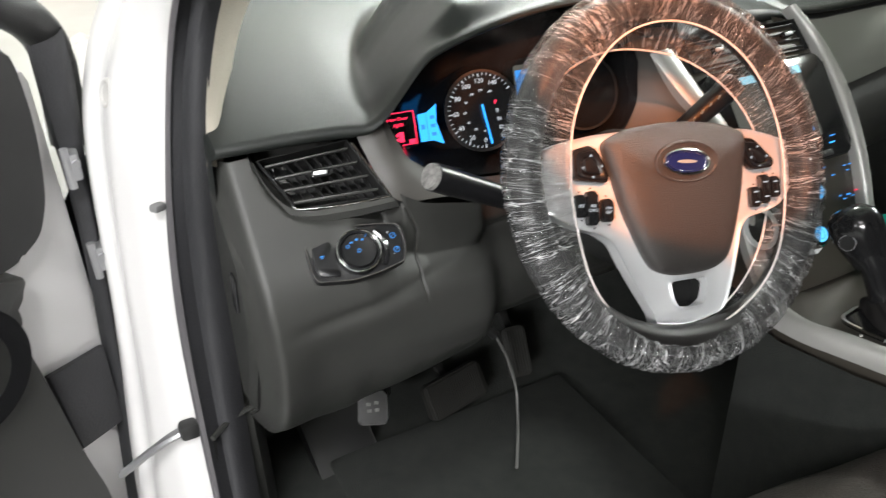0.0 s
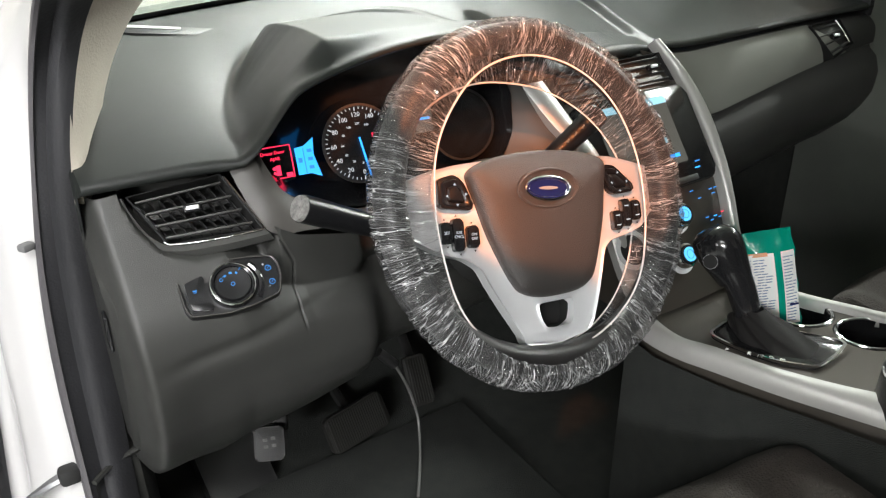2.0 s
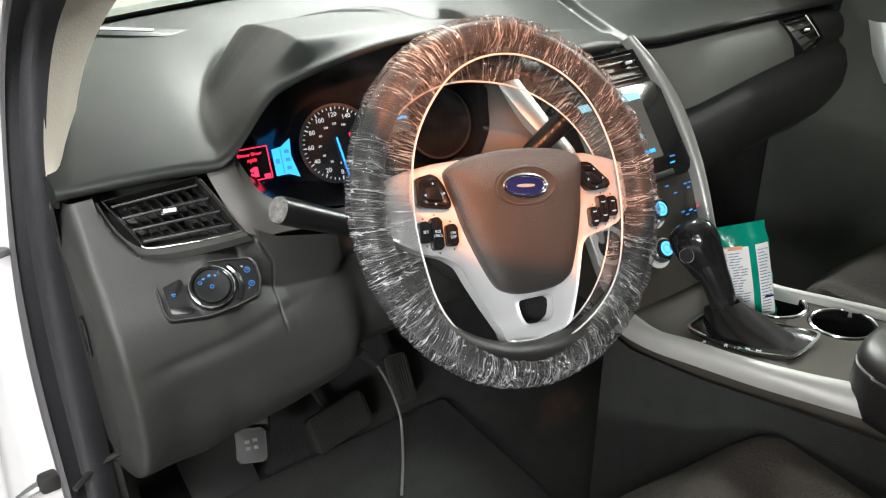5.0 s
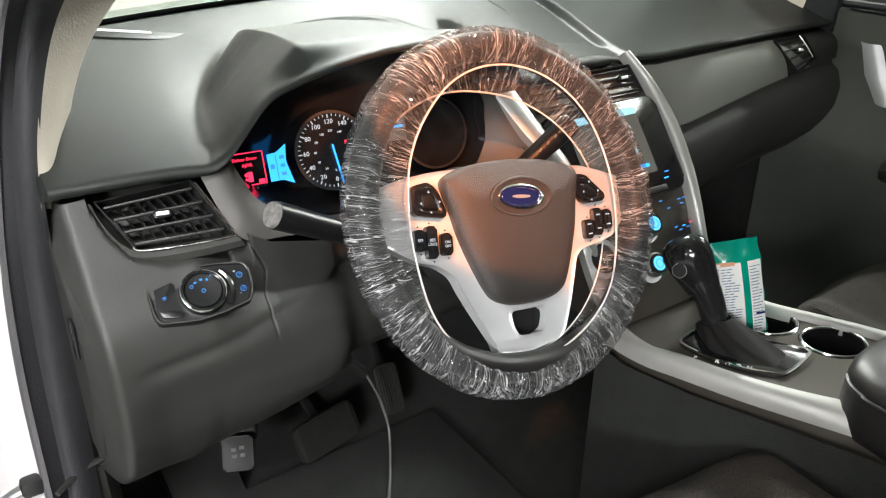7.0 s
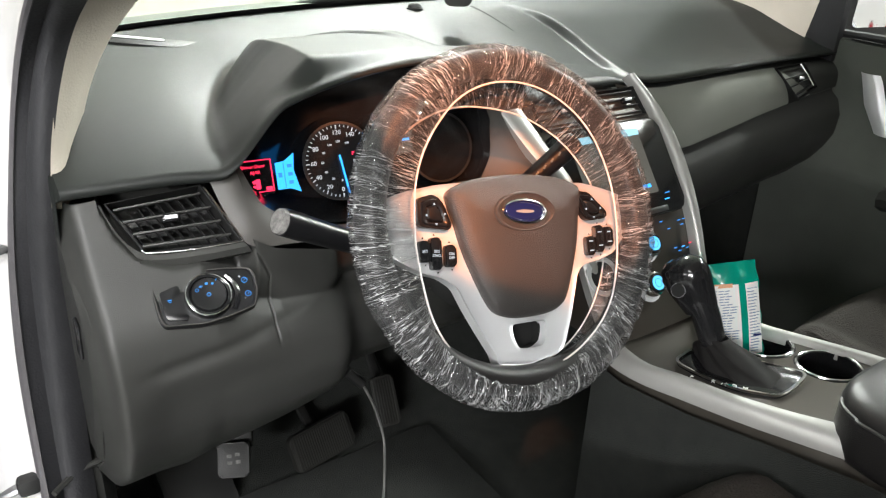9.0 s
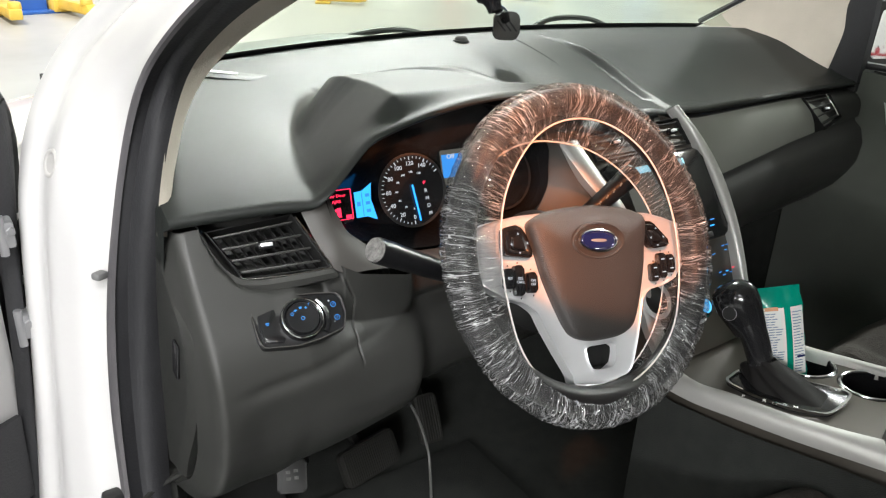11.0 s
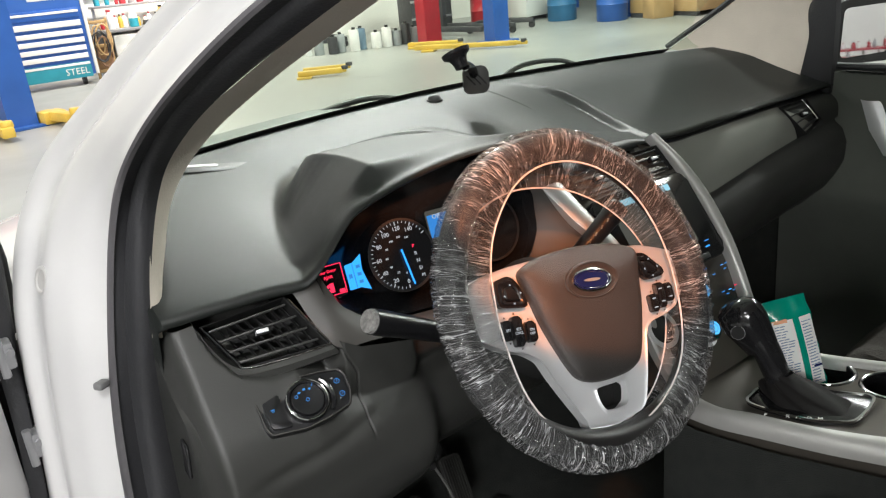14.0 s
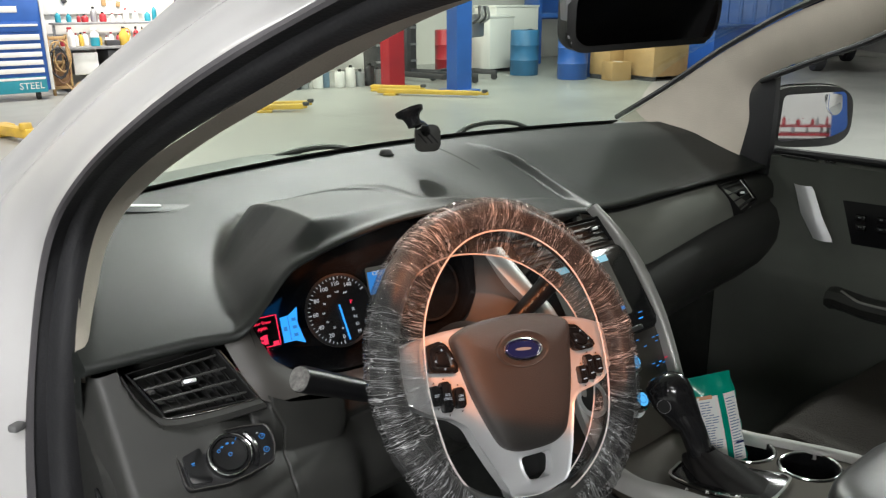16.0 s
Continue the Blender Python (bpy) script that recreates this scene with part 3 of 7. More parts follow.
# rear quarters, seen only from outside
for side in (-1, 1):
    part("rear_side", loft([[(MID + side * x, y, z) for y in (-0.95, -1.4, -2.12)] for x, z in ((0.86, 0.38), (0.88, 0.7), (0.86, 1.0), (0.80, 1.08))]), WHITE, body)
    part("centre_pillar", box(0.07, 0.16, 1.1, (MID + side * 0.74, -1.0, 1.0), 0.02, (0, -side * 12, 0)), BLACK, body)
    part("rear_glass", loft([[(MID + side * x, y, z) for y in (-1.05, -2.1)] for x, z in ((0.79, 1.09), (0.68, 1.48))]), GLOSS, body, "dark tinted rear glass")
# windscreen
def ws_base(x):
    return 0.665 - 0.36 * (x - MID) ** 2


rows = []
for i in range(17):
    v = i / 16
    rows.append([(MID + 0.66 * u * (1 - 0.06 * v), ws_base(MID + 0.64 * u) + 0.02 - v * (0.76 - 0.12 * u * u) + 0.21 * max(0.0, u) ** 3 * math.sin(math.pi * v) ** 0.6, 1.165 + 0.37 * v - 0.04 * u * u * v) for u in (k / 20 - 1 for k in range(41))])
glass = solo("windscreen", loft(rows), TINTED, "clear laminated windscreen above the dashboard", "windscreen", kind="structure")
glass.visible_shadow = False
rows = []
for v in (-0.01, 0.0, 0.012, 0.024):
    rows.append([(MID + 0.66 * u * (1 - 0.06 * v), ws_base(MID + 0.64 * u) + 0.016 - v * (0.76 - 0.12 * u * u), 1.165 + 0.37 * v - 0.04 * u * u * v) for u in (k / 20 - 1 for k in range(38))])
solo("windscreen_border", loft(rows), RUBBER, "black printed border along the windscreen's foot", "windscreen border", kind="structure")
wb = thing("cowl", "black plastic scuttle panel below the windscreen", "scuttle panel", kind="structure")
rows = []
for v, near, far in ((0.0, -0.004, -0.004), (0.03, -0.001, 0.0), (0.05, 0.0, -0.02), (0.09, 0.001, -0.035), (0.125, -0.003, -0.048), (0.16, -0.045, -0.06)):
    rows.append([(x, ws_base(x) + v, 1.163 + far + (near - far) * (1 - smoothstep(-0.30, 0.05, x))) for x in (MID + 0.66 * (k / 20 - 1) for k in range(41))])
# mid-grey panel with random tone
part("panel", loft(rows), mat("grey_scuttle_plastic", (0.13, 0.135, 0.13), 0.6, 0, 0.2, 14, 0.2, 300), wb)
for pts in ([(-0.36, 0.735, 1.13), (-0.26, 0.735, 1.160), (-0.15, 0.73, 1.166), (-0.02, 0.74, 1.13)], [(0.16, 0.75, 1.13), (0.22, 0.74, 1.168), (0.32, 0.71, 1.168), (0.40, 0.68, 1.13)]):
    w = thing("windscreen_wiper", "black windscreen wiper parked on the scuttle panel", "wiper", group="wipers")
    part("arm", tube(pts, 0.007, 24, 8, flat=0.7), BLACK, w)
    part("blade", tube([Vector(p) + Vector((0.010, 0.006, -0.004)) for p in pts], 0.004, 24, 6), RUBBER, w)

# ---------------------------------------------------------------- dashboard
dash = thing("dashboard", "dark grey soft-grained dashboard with raised instrument hood", "dashboard")
YF = [(-0.76, 0.212), (-0.70, 0.206), (-0.62, 0.198), (-0.58, 0.182), (-0.53, 0.172), (-0.45, 0.168), (-0.28, 0.170), (-0.22, 0.185), (-0.16, 0.225), (-0.10, 0.258), (0.0, 0.272), (0.07, 0.285), (0.2, 0.298), (0.45, 0.297), (0.6, 0.28), (0.66, 0.27)]
ZF = [(-0.76, 1.089), (-0.62, 1.090), (-0.56, 1.085), (-0.2, 1.092), (-0.12, 1.110), (0.0, 1.109), (0.06, 1.10), (0.13, 1.083), (0.2, 1.076), (0.45, 1.081), (0.6, 1.088), (0.66, 1.09)]


def smooth_table(y, table):
    return sum(lerp_table(y + d, table) for d in (-0.04, -0.02, 0.0, 0.02, 0.04)) / 5


HOOD_FRONT = [(-0.53, 0.200), (-0.49, 0.192), (-0.474, 0.184), (-0.455, 0.184), (-0.421, 0.194), (-0.392, 0.205), (-0.366, 0.205), (-0.344, 0.196), (-0.30, 0.195)]
HOOD_SIDE = [(0.17, -0.487), (0.20, -0.491), (0.26, -0.489), (0.29, -0.494), (0.305, -0.504), (0.325, -0.508), (0.345, -0.500), (0.37, -0.486), (0.42, -0.455), (0.475, -0.415), (0.52, -0.37)]
HOOD_FOOT = [(0.19, -0.590), (0.25, -0.582), (0.28, -0.574), (0.30, -0.567), (0.33, -0.556), (0.37, -0.538), (0.41, -0.516), (0.475, -0.476), (0.50, -0.446), (0.54, -0.40)]
HOOD_INNER = [(0.18, -0.338), (0.217, -0.341), (0.247, -0.343), (0.272, -0.352), (0.289, -0.368), (0.302, -0.387), (0.33, -0.43), (0.36, -0.47)]


def dash_top(x, v):
    yf = sum(lerp_table(x + d, YF) for d in (-0.03, -0.015, 0, 0.015, 0.03)) / 5
    zf = sum(lerp_table(x + d, ZF) for d in (-0.03, -0.015, 0, 0.015, 0.03)) / 5
    yb = ws_base(x)
    y = yf + (yb - yf) * v
    even = 1 - smoothstep(-0.62, -0.48, x)
    z = zf + (1.166 - zf) * (v * even + (0.35 * v + 0.65 * smoothstep(0, 1, v)) * (1 - even))
    z += 0.050 * v * (1 - v) ** 2 * (1 - smoothstep(-0.60, -0.50, x))
    s = (x + 0.372) / 0.232
    B = math.sqrt(max(0.0, 1 - s * s)) if abs(s) < 1 else 0.0
    if -0.605 < x < -0.53:
        t = (x + 0.605) / 0.075
        B = 0.73 * (3 * t * t - 2 * t**3) + 0.30 * (t**3 - t * t)
    elif x <= -0.605:
        B = 0.0
    # the hood: a level top with a crisp crest in front and on the driver's door side, a round nose and a long flank
    ground, top = z, 1.193
    lip = zf + 0.100 * B
    yc = max(yf + 0.012, sum(lerp_table(x + d, HOOD_FRONT) for d in (-0.012, 0.0, 0.012)) / 3)
    f = min(max((y - yf) / (yc - yf), 0.0), 1.0)
    nose = lip + (max(top, lip + 0.002) - lip) * math.sin(f * math.pi / 2)
    xl = sum(lerp_table(y + d, HOOD_SIDE) for d in (-0.012, 0.0, 0.012)) / 3
    xf = sum(lerp_table(y + d, HOOD_FOOT) for d in (-0.012, 0.0, 0.012)) / 3
    g = min((x - xf) / (xl - xf), 1.0)
    g = (math.sqrt(g * g + 0.012) + g) / (1 + math.sqrt(1.012))
    g = max(0.0, (g - 0.02) / 0.98)
    flank = ground + (top - ground) * g * (1.36 - 0.36 * g)
    rise = lip + (flank - lip) * smoothstep(0.0, 0.035, y - yf)
    hood = rise + (min(nose, rise) - rise) * smoothstep(-0.56, -0.52, x)
    xr = sum(lerp_table(y + d, HOOD_INNER) for d in (-0.01, 0.0, 0.01)) / 3
    beyond = ground + (top + 0.003 - ground) * (1 - smoothstep(-0.36, -0.10, x))
    step = smoothstep(xr - 0.002, xr + 0.004, x) * smoothstep(0.19, 0.215, y)
    hood += (min(beyond, nose + 0.003) - hood) * step
    inner = smoothstep(-0.34, -0.10, x) * smoothstep(0.0, 0.06, y - yf)
    hood += (ground + (hood - ground) * (1 - smoothstep(-0.34, -0.10, x)) - hood) * inner
    z += max(0.0, hood - ground) * (1 - smoothstep(0.30, 0.47, y)) if y - yf > 0.001 or B > 0 else 0.0
    xc = smooth_table(y, [(0.26, 0.085), (0.33, 0.113), (0.372, 0.120), (0.489, 0.135), (0.60, 0.10), (0.66, 0.06)])
    z += 0.008 * smoothstep(xc - 0.007, xc + 0.013, x) * (1 - smoothstep(0.60, 0.95, v))
    # shallow tray between the hood and the passenger pad
    z -= 0.007 * smoothstep(0.0, 0.03, y - 0.330) * (1 - smoothstep(0.45, 0.60, y)) * smoothstep(-0.14, -0.06, x) * (1 - smoothstep(xc - 0.010, xc + 0.010, x))
    return Vector((x, y, z))


xs = [-0.752 + 0.102 * i / 10 for i in range(10)] + [-0.65 + 0.08 * i / 26 for i in range(26)] + [-0.57 + 0.36 * i / 120 for i in range(120)] + [-0.21 + 0.20 * i / 25 for i in range(25)] + [-0.01 + 0.19 * i / 76 for i in range(76)] + [0.18 + 0.475 * i / 48 for i in range(49)]
vs_top = [1 - 0.45 * i / 44 for i in range(44)] + [0.55 * (1 - i / 100) for i in range(101)]
rows = []
for v in vs_top:
    rows.append([dash_top(x, v) for x in xs])
front = rows[-1]
for dy, dz in ((-0.005, -0.0025), (-0.0095, -0.007), (-0.0125, -0.013), (-0.0125, -0.019), (-0.009, -0.025), (-0.001, -0.029), (0.014, -0.031), (0.075, -0.032)):
    lips = [lerp_table(p.x, [(-0.62, 0.50), (-0.57, 0.30), (-0.22, 0.30), (-0.12, 0.8), (0.02, 0.8), (0.09, 0.40)]) for p in front]
    rows.append([p + Vector((0, dy * max(k, 0.6) if dy < 0.05 else dy, dz * k)) for p, k in zip(front, lips)])
for row in rows:
    row.insert(0, row[0] + Vector((-0.004, 0.006, -0.004)))
    row.insert(0, row[0] + Vector((-0.001, 0.012, -0.05)))
    row.append(row[-1] + Vector((0.006, 0.006, -0.008)))
    row.append(row[-1] + Vector((0.002, 0.012, -0.06)))
part("top_pad", loft(rows), SOFT, dash, "soft grained dark grey top pad")

dl = thing("dash_label", "small black and white plate on the dashboard at the windscreen", "label", facing(dash_top(-0.575, 0.86) + Vector((0, 0, 0.0025)), (0.05, -0.25, 1), (0.3, 1, 0.1)))
part("plate", plate(rounded(0.13, 0.024, 0.004), 0.003, None, 0.0006), BLACK, dl)
part("paper", plate(rounded(0.070, 0.006, 0.002), 0.001, pose(-0.016, 0.006, 0.0012)), PLASTICW, dl, "white paper strip")

# lower panel under the wheel
PROFILE = [(0.210, 1.068), (0.186, 1.037), (0.166, 1.011), (0.149, 0.988), (0.130, 0.964), (0.118, 0.94), (0.111, 0.91), (0.110, 0.88), (0.114, 0.85), (0.124, 0.815), (0.155, 0.765), (0.20, 0.725), (0.235, 0.695), (0.27, 0.69), (0.40, 0.72)]
prof = spline([(0, y, z) for y, z in PROFILE], 140)
rows = []
lx = [-0.757 + 0.157 * i / 52 for i in range(52)] + [-0.600 + 0.05 * i / 50 for i in range(50)] + [-0.55 + 0.42 * i / 44 for i in range(45)]
for p in prof:
    row = []
    for x in lx:
        top = lerp_table(x, [(-0.75, 1.068), (-0.64, 1.075), (-0.60, 1.03), (-0.56, 1.005), (-0.48, 0.985), (-0.13, 0.96)])
        bot = lerp_table(x, [(-0.75, 0.69), (-0.66, 0.685), (-0.45, 0.755), (-0.13, 0.78)])
        z = bot + (p.z - 0.69) * (top - bot) / (1.068 - 0.69)
        back = 0.05 * smoothstep(-0.735, -0.760, x) ** 2 if x < -0.735 else 0
        dy = back + 0.03 * smoothstep(-0.50, -0.46, x) * smoothstep(0.72, 0.8, z)
        xh = lerp_table(z, [(1.005, -0.672), (1.016, -0.698), (1.037, -0.713), (1.062, -0.721)])
        hole = smoothstep(xh, xh + 0.008, x) * smoothstep(-0.585, -0.605, x) * smoothstep(1.0, 1.02, z)
        zc = 0.918 + 0.075 * (x + 0.66)
        dy += 0.0045 * math.exp(-(((z - zc) / 0.0075) ** 2)) * smoothstep(-0.74, -0.69, x) + 0.006 * smoothstep(0.0, 0.05, zc - z) * smoothstep(-0.74, -0.69, x)
        xs2 = lerp_table(z, [(0.90, -0.574), (0.943, -0.573), (0.975, -0.569), (1.012, -0.584), (1.07, -0.606)])
        dy += (0.0035 * math.exp(-(((x - xs2) / 0.0016) ** 2)) + 0.0012 * smoothstep(0, 0.004, x - xs2)) * smoothstep(0.90, 0.925, z)
        flush = (min(p.y, 0.148) - p.y) * smoothstep(-0.600, -0.580, x) * smoothstep(0.90, 0.95, z)
        row.append((x, p.y + dy + 0.045 * hole + flush, z))
    rows.append(row)
part("lower_panel", loft(rows), HARD, dash, "grained dark plastic knee panel")
# end panel that the door covers when shut
rows = []
for p, q in zip(spline([(0, 0.226, 1.03), (0, 0.195, 0.995), (0, 0.162, 0.96), (0, 0.166, 0.90), (0, 0.19, 0.84), (0, 0.235, 0.765), (0, 0.25, 0.73)], 30), spline([(0, 0.30, 1.03), (0, 0.30, 0.98), (0, 0.3, 0.93), (0, 0.3, 0.88), (0, 0.3, 0.82), (0, 0.3, 0.76), (0, 0.3, 0.72)], 30)):
    rows.append([(-0.742, p.y - 0.004, p.z), (-0.752, p.y - 0.006, p.z), (-0.758, p.y + 0.006, p.z), (-0.757, p.y + 0.02, p.z), (-0.757, q.y, q.z)])
part("end_panel", loft(rows), HARD, dash)
part("release_recess", box(0.004, 0.016, 0.05, (-0.759, 0.205, 0.925), 0.003, (15, 0, 0)), GLOSS, dash)
# taupe trim that sweeps round below the instruments
UP = [(-0.577, 0.198, 1.086), (-0.569, 0.186, 1.063), (-0.556, 0.176, 1.041), (-0.50, 0.178, 1.008), (-0.37, 0.195, 0.988), (-0.27, 0.20, 1.0), (-0.238, 0.205, 1.03), (-0.232, 0.21, 1.06), (-0.24, 0.215, 1.10)]
LO = [(-0.612, 0.206, 1.084), (-0.602, 0.175, 1.042), (-0.586, 0.152, 1.013), (-0.53, 0.152, 1.004), (-0.38, 0.16, 0.978), (-0.23, 0.15, 0.965), (-0.172, 0.145, 1.0), (-0.185, 0.185, 1.055), (-0.205, 0.218, 1.10)]
rows = [[a.lerp(b, k / 4) + Vector((0, -0.004 * math.sin(math.pi * k / 4), 0.003 * math.sin(math.pi * k / 4))) for k in range(5)] for a, b in zip(spline(UP, 60), spline(LO, 60))]
part("taupe_trim", loft(rows), BRONZE, dash, "satin taupe trim panel")
# passenger side: trim band and glovebox


def band_foot(x):
    return lerp_table(x, [(0.05, 0.940), (0.27, 0.953), (0.45, 0.985), (0.58, 1.014), (0.66, 1.03)])


def band_point(x, t, lift=0.0):
    """A point on the slope between the pad's lip and the band's foot."""
    y0, z0, y1, z1 = lerp_table(x, YF) + 0.006, lerp_table(x, ZF) - 0.0125, lerp_table(x, YF) - 0.022, band_foot(x)
    bow = 0.010 * math.sin(math.pi * t)
    return Vector((x, y0 + (y1 - y0) * t - bow - lift, z0 + (z1 - z0) * t + bow * 0.6 + lift * 0.6))


rows = []
for x in (0.05 + 0.61 * i / 40 for i in range(41)):
    yf, zb = lerp_table(x, YF), band_foot(x)
    row = [(x, yf + 0.09, lerp_table(x, ZF) - 0.006)] + [band_point(x, k / 8) for k in range(9)]
    row += [(x, yf + dy, zb + dz) for dy, dz in ((-0.016, -0.004), (-0.018, -0.010), (-0.034, -0.022), (-0.045, -0.05), (-0.043, -0.09), (-0.022, -0.14), (0.03, -0.19), (0.10, -0.21), (0.25, -0.21))]
    rows.append(row)
part("passenger_panel", loft(rows), HARD, dash, "dark grained passenger side panel")
rows = []
for i in range(31):
    xa, xb = 0.06 + 0.435 * i / 30, 0.06 + 0.520 * i / 30
    rows.append([band_point(xa + (xb - xa) * k / 10, 0.02 + 0.95 * k / 10, 0.003) for k in range(11)])
part("trim_band", loft(rows), BAND, dash, "satin grey-brown trim band")

# ---------------------------------------------------------------- instruments
ins = thing("instrument_cluster", "black instrument cluster with lit dials and red and blue displays", "instrument cluster")
ring = []
for k in range(33):
    s = -0.985 + 1.97 * k / 32
    ring.append(Vector((-0.411 + 0.177 * s, 0.184 + 0.012 * (s + 1), 1.072 + 0.100 * math.sqrt(1 - s * s))))
low = spline([(-0.236, 0.208, 1.07), (-0.236, 0.206, 1.035), (-0.268, 0.203, 1.003), (-0.37, 0.2, 0.99), (-0.49, 0.186, 1.006), (-0.555, 0.180, 1.040), (-0.585, 0.184, 1.07)], 20)
ring += low[1:-1]
mid = Vector((-0.405, 0.265, 1.058))
rows = [ring, [p.lerp(Vector((mid.x, 0.225, mid.z)), 0.03) + Vector((0, 0.03, 0)) for p in ring], [Vector((p.x * 0.93 + mid.x * 0.07, 0.262, p.z * 0.93 + mid.z * 0.07)) for p in ring]]
bm = loft(rows, closed=True)
bm.faces.new([v for v in bm.verts][-len(ring):])
part("bowl", bm, GLOSS, ins, "gloss black bowl")


def face_at(x, z, proud=0.0):
    """A pose on the instruments' face."""
    y = 0.238 + 0.30 * (z - 1.057)
    n = Vector((-0.10, -0.93, 0.33)).normalized()
    return facing(Vector((x, y, z)) + n * proud, n)


def disc_ring(r0, r1, n=64, a0=0.0, a1=360.0, z=0.0):
    rows = []
    for k in range(n + 1):
        a = radians(a0 + (a1 - a0) * k / n)
        rows.append([(r0 * math.cos(a), r0 * math.sin(a), z), (r1 * math.cos(a), r1 * math.sin(a), z), (r1 * math.cos(a), r1 * math.sin(a), z - 0.001), (r0 * math.cos(a), r0 * math.sin(a), z - 0.001)])
    return loft([r + [r[0]] for r in rows])


def dial(x, z, r, figures, a0, a1, needle_a):
    m = face_at(x, z)
    d = link("dial", cyl(r, r, 0.004, seg=64), GLOSS, ins, "black dial with white figures", world_m=m)
    part("rim", disc_ring(r * 0.98, r * 1.05, z=0.003), BLACK, d)
    bm = bmesh.new()
    n = (len(figures) - 1) * 4
    for k in range(n + 1):
        a = radians(a0 + (a1 - a0) * k / n)
        long = 0.10 if k % 4 == 0 else 0.06
        rr = r * (0.96 - long / 2)
        box(r * long, 0.0008 if k % 4 else 0.0012, 0.0006, (rr * math.cos(a), rr * math.sin(a), 0.0026), 0, (0, 0, math.degrees(a)), bm)
    part("ticks", bm, WHITELIT, d)
    for k, f in enumerate(figures):
        a = radians(a0 + (a1 - a0) * k / (len(figures) - 1))
        if f:
            words("figure", f, r * 0.17, Matrix.Translation((r * 0.75 * math.cos(a), r * 0.76 * math.sin(a), 0.0026)), WHITELIT, d)
            words("small_figure", f, r * 0.085, Matrix.Translation((r * 0.50 * math.cos(a), r * 0.52 * math.sin(a), 0.0026)), WHITELIT, d)
    a = radians(needle_a)
    b2 = box(r * 1.05, 0.0020, 0.002, (r * 0.36 * math.cos(a), r * 0.36 * math.sin(a), 0.005), 0.0005, (0, 0, needle_a))
    part("needle", b2, CYAN, d, "glowing blue needle")
    return d


speedo = dial(-0.438, 1.056, 0.0450, ["0", "20", "40", "60", "80", "100", "120", "140", ""], 268, 32, -82)
for k, (f, mt) in enumerate((("P", REDLIT), ("R", WHITELIT), ("N", WHITELIT), ("D", WHITELIT), ("M", WHITELIT))):
    words("gear_letter", f, 0.0066, Matrix.Translation((0.0170 + 0.0011 * k, 0.0075 - 0.0098 * k, 0.0027)), mt, speedo)
m = face_at(-0.293, 1.052)
blank = link("dial", cyl(0.044, 0.044, 0.004, seg=64), GLOSS, ins, "dark unlit display dial", world_m=m)
part("rim", disc_ring(0.043, 0.046, z=0.003), BLACK, blank)
m = face_at(-0.5450, 1.0535, 0.0) @ Matrix.Diagonal((0.86, 0.86, 1, 1))
lcd = link("warning_display", plate(rounded(0.046, 0.048, 0.004), 0.003), GLOSS, ins, "red door warning display", world_m=m)
bm = bmesh.new()
for x, y, w, h in ((0, 0.0225, 0.045, 0.0012), (0.0222, 0.002, 0.0012, 0.041), (0.0, -0.0195, 0.045, 0.0012)):
    box(w, h, 0.0006, (x, y, 0.0005), 0, (0, 0, 0), bm)
part("border", bm, REDLIT, lcd)
words("warning_word", "Driver Door", 0.0062, Matrix.Translation((-0.002, 0.0145, 0.0006)), REDLIT, lcd)
words("warning_word", "AJAR", 0.0062, Matrix.Translation((0.0, 0.0065, 0.0006)), REDLIT, lcd)
bm = bmesh.new()
box(0.006, 0.013, 0.0006, (0.002, -0.009, 0.0006), 0, (0, 0, 0), bm)
box(0.004, 0.004, 0.0006, (-0.003, -0.006, 0.0006), 0, (0, 0, 30), bm)
box(0.004, 0.003, 0.0006, (-0.003, -0.012, 0.0006), 0, (0, 0, -30), bm)
part("car_symbol", bm, REDLIT, lcd)
part("ok_key", box(0.008, 0.005, 0.0006, (0.016, -0.016, 0.0006)), REDLIT, lcd)
words("odometer", "597 mi", 0.0060, Matrix.Translation((0.001, -0.0260, 0.0006)), WHITELIT, lcd)
m = face_at(-0.507, 1.0525, 0.001)
bm = bmesh.new()
plate([(-0.0130, 0.0135), (-0.0020, 0.0145), (0.0105, 0.0225), (0.0080, 0.0030), (0.0140, -0.0230), (0.0020, -0.0175), (-0.0130, -0.0175)], 0.001, None, 0, bm)
blue = link("blue_display", bm, CYAN, ins, "glowing blue menu display", world_m=m)
bm = bmesh.new()
for y in (0.0085, -0.001, -0.0105):
    box(0.0055, 0.0040, 0.0005, (0.0035, y, 0.0004), 0, (0, 0, 0), bm)
box(0.0010, 0.029, 0.0005, (-0.0035, -0.002, 0.0004), 0, (0, 0, 0), bm)
box(0.0045, 0.0055, 0.0005, (-0.0085, -0.001, 0.0004), 0, (0, 0, 0), bm)
part("menu_marks", bm, CYANDIM, blue)
m = face_at(-0.362, 1.075, 0.001)
rd = link("audio_display", plate(rounded(0.052, 0.046, 0.003), 0.002), SCREENBG, ins, "blue audio display", world_m=m)
part("panel_glow", box(0.030, 0.030, 0.0005, (-0.010, 0.002, 0.0004)), CYANDIM, rd)
words("display_word", "Off", 0.009, Matrix.Translation((-0.012, 0.014, 0.0009)), WHITELIT, rd)
part("status_bar", box(0.02, 0.003, 0.0005, (0.012, -0.006, 0.0008)), CYAN, rd)

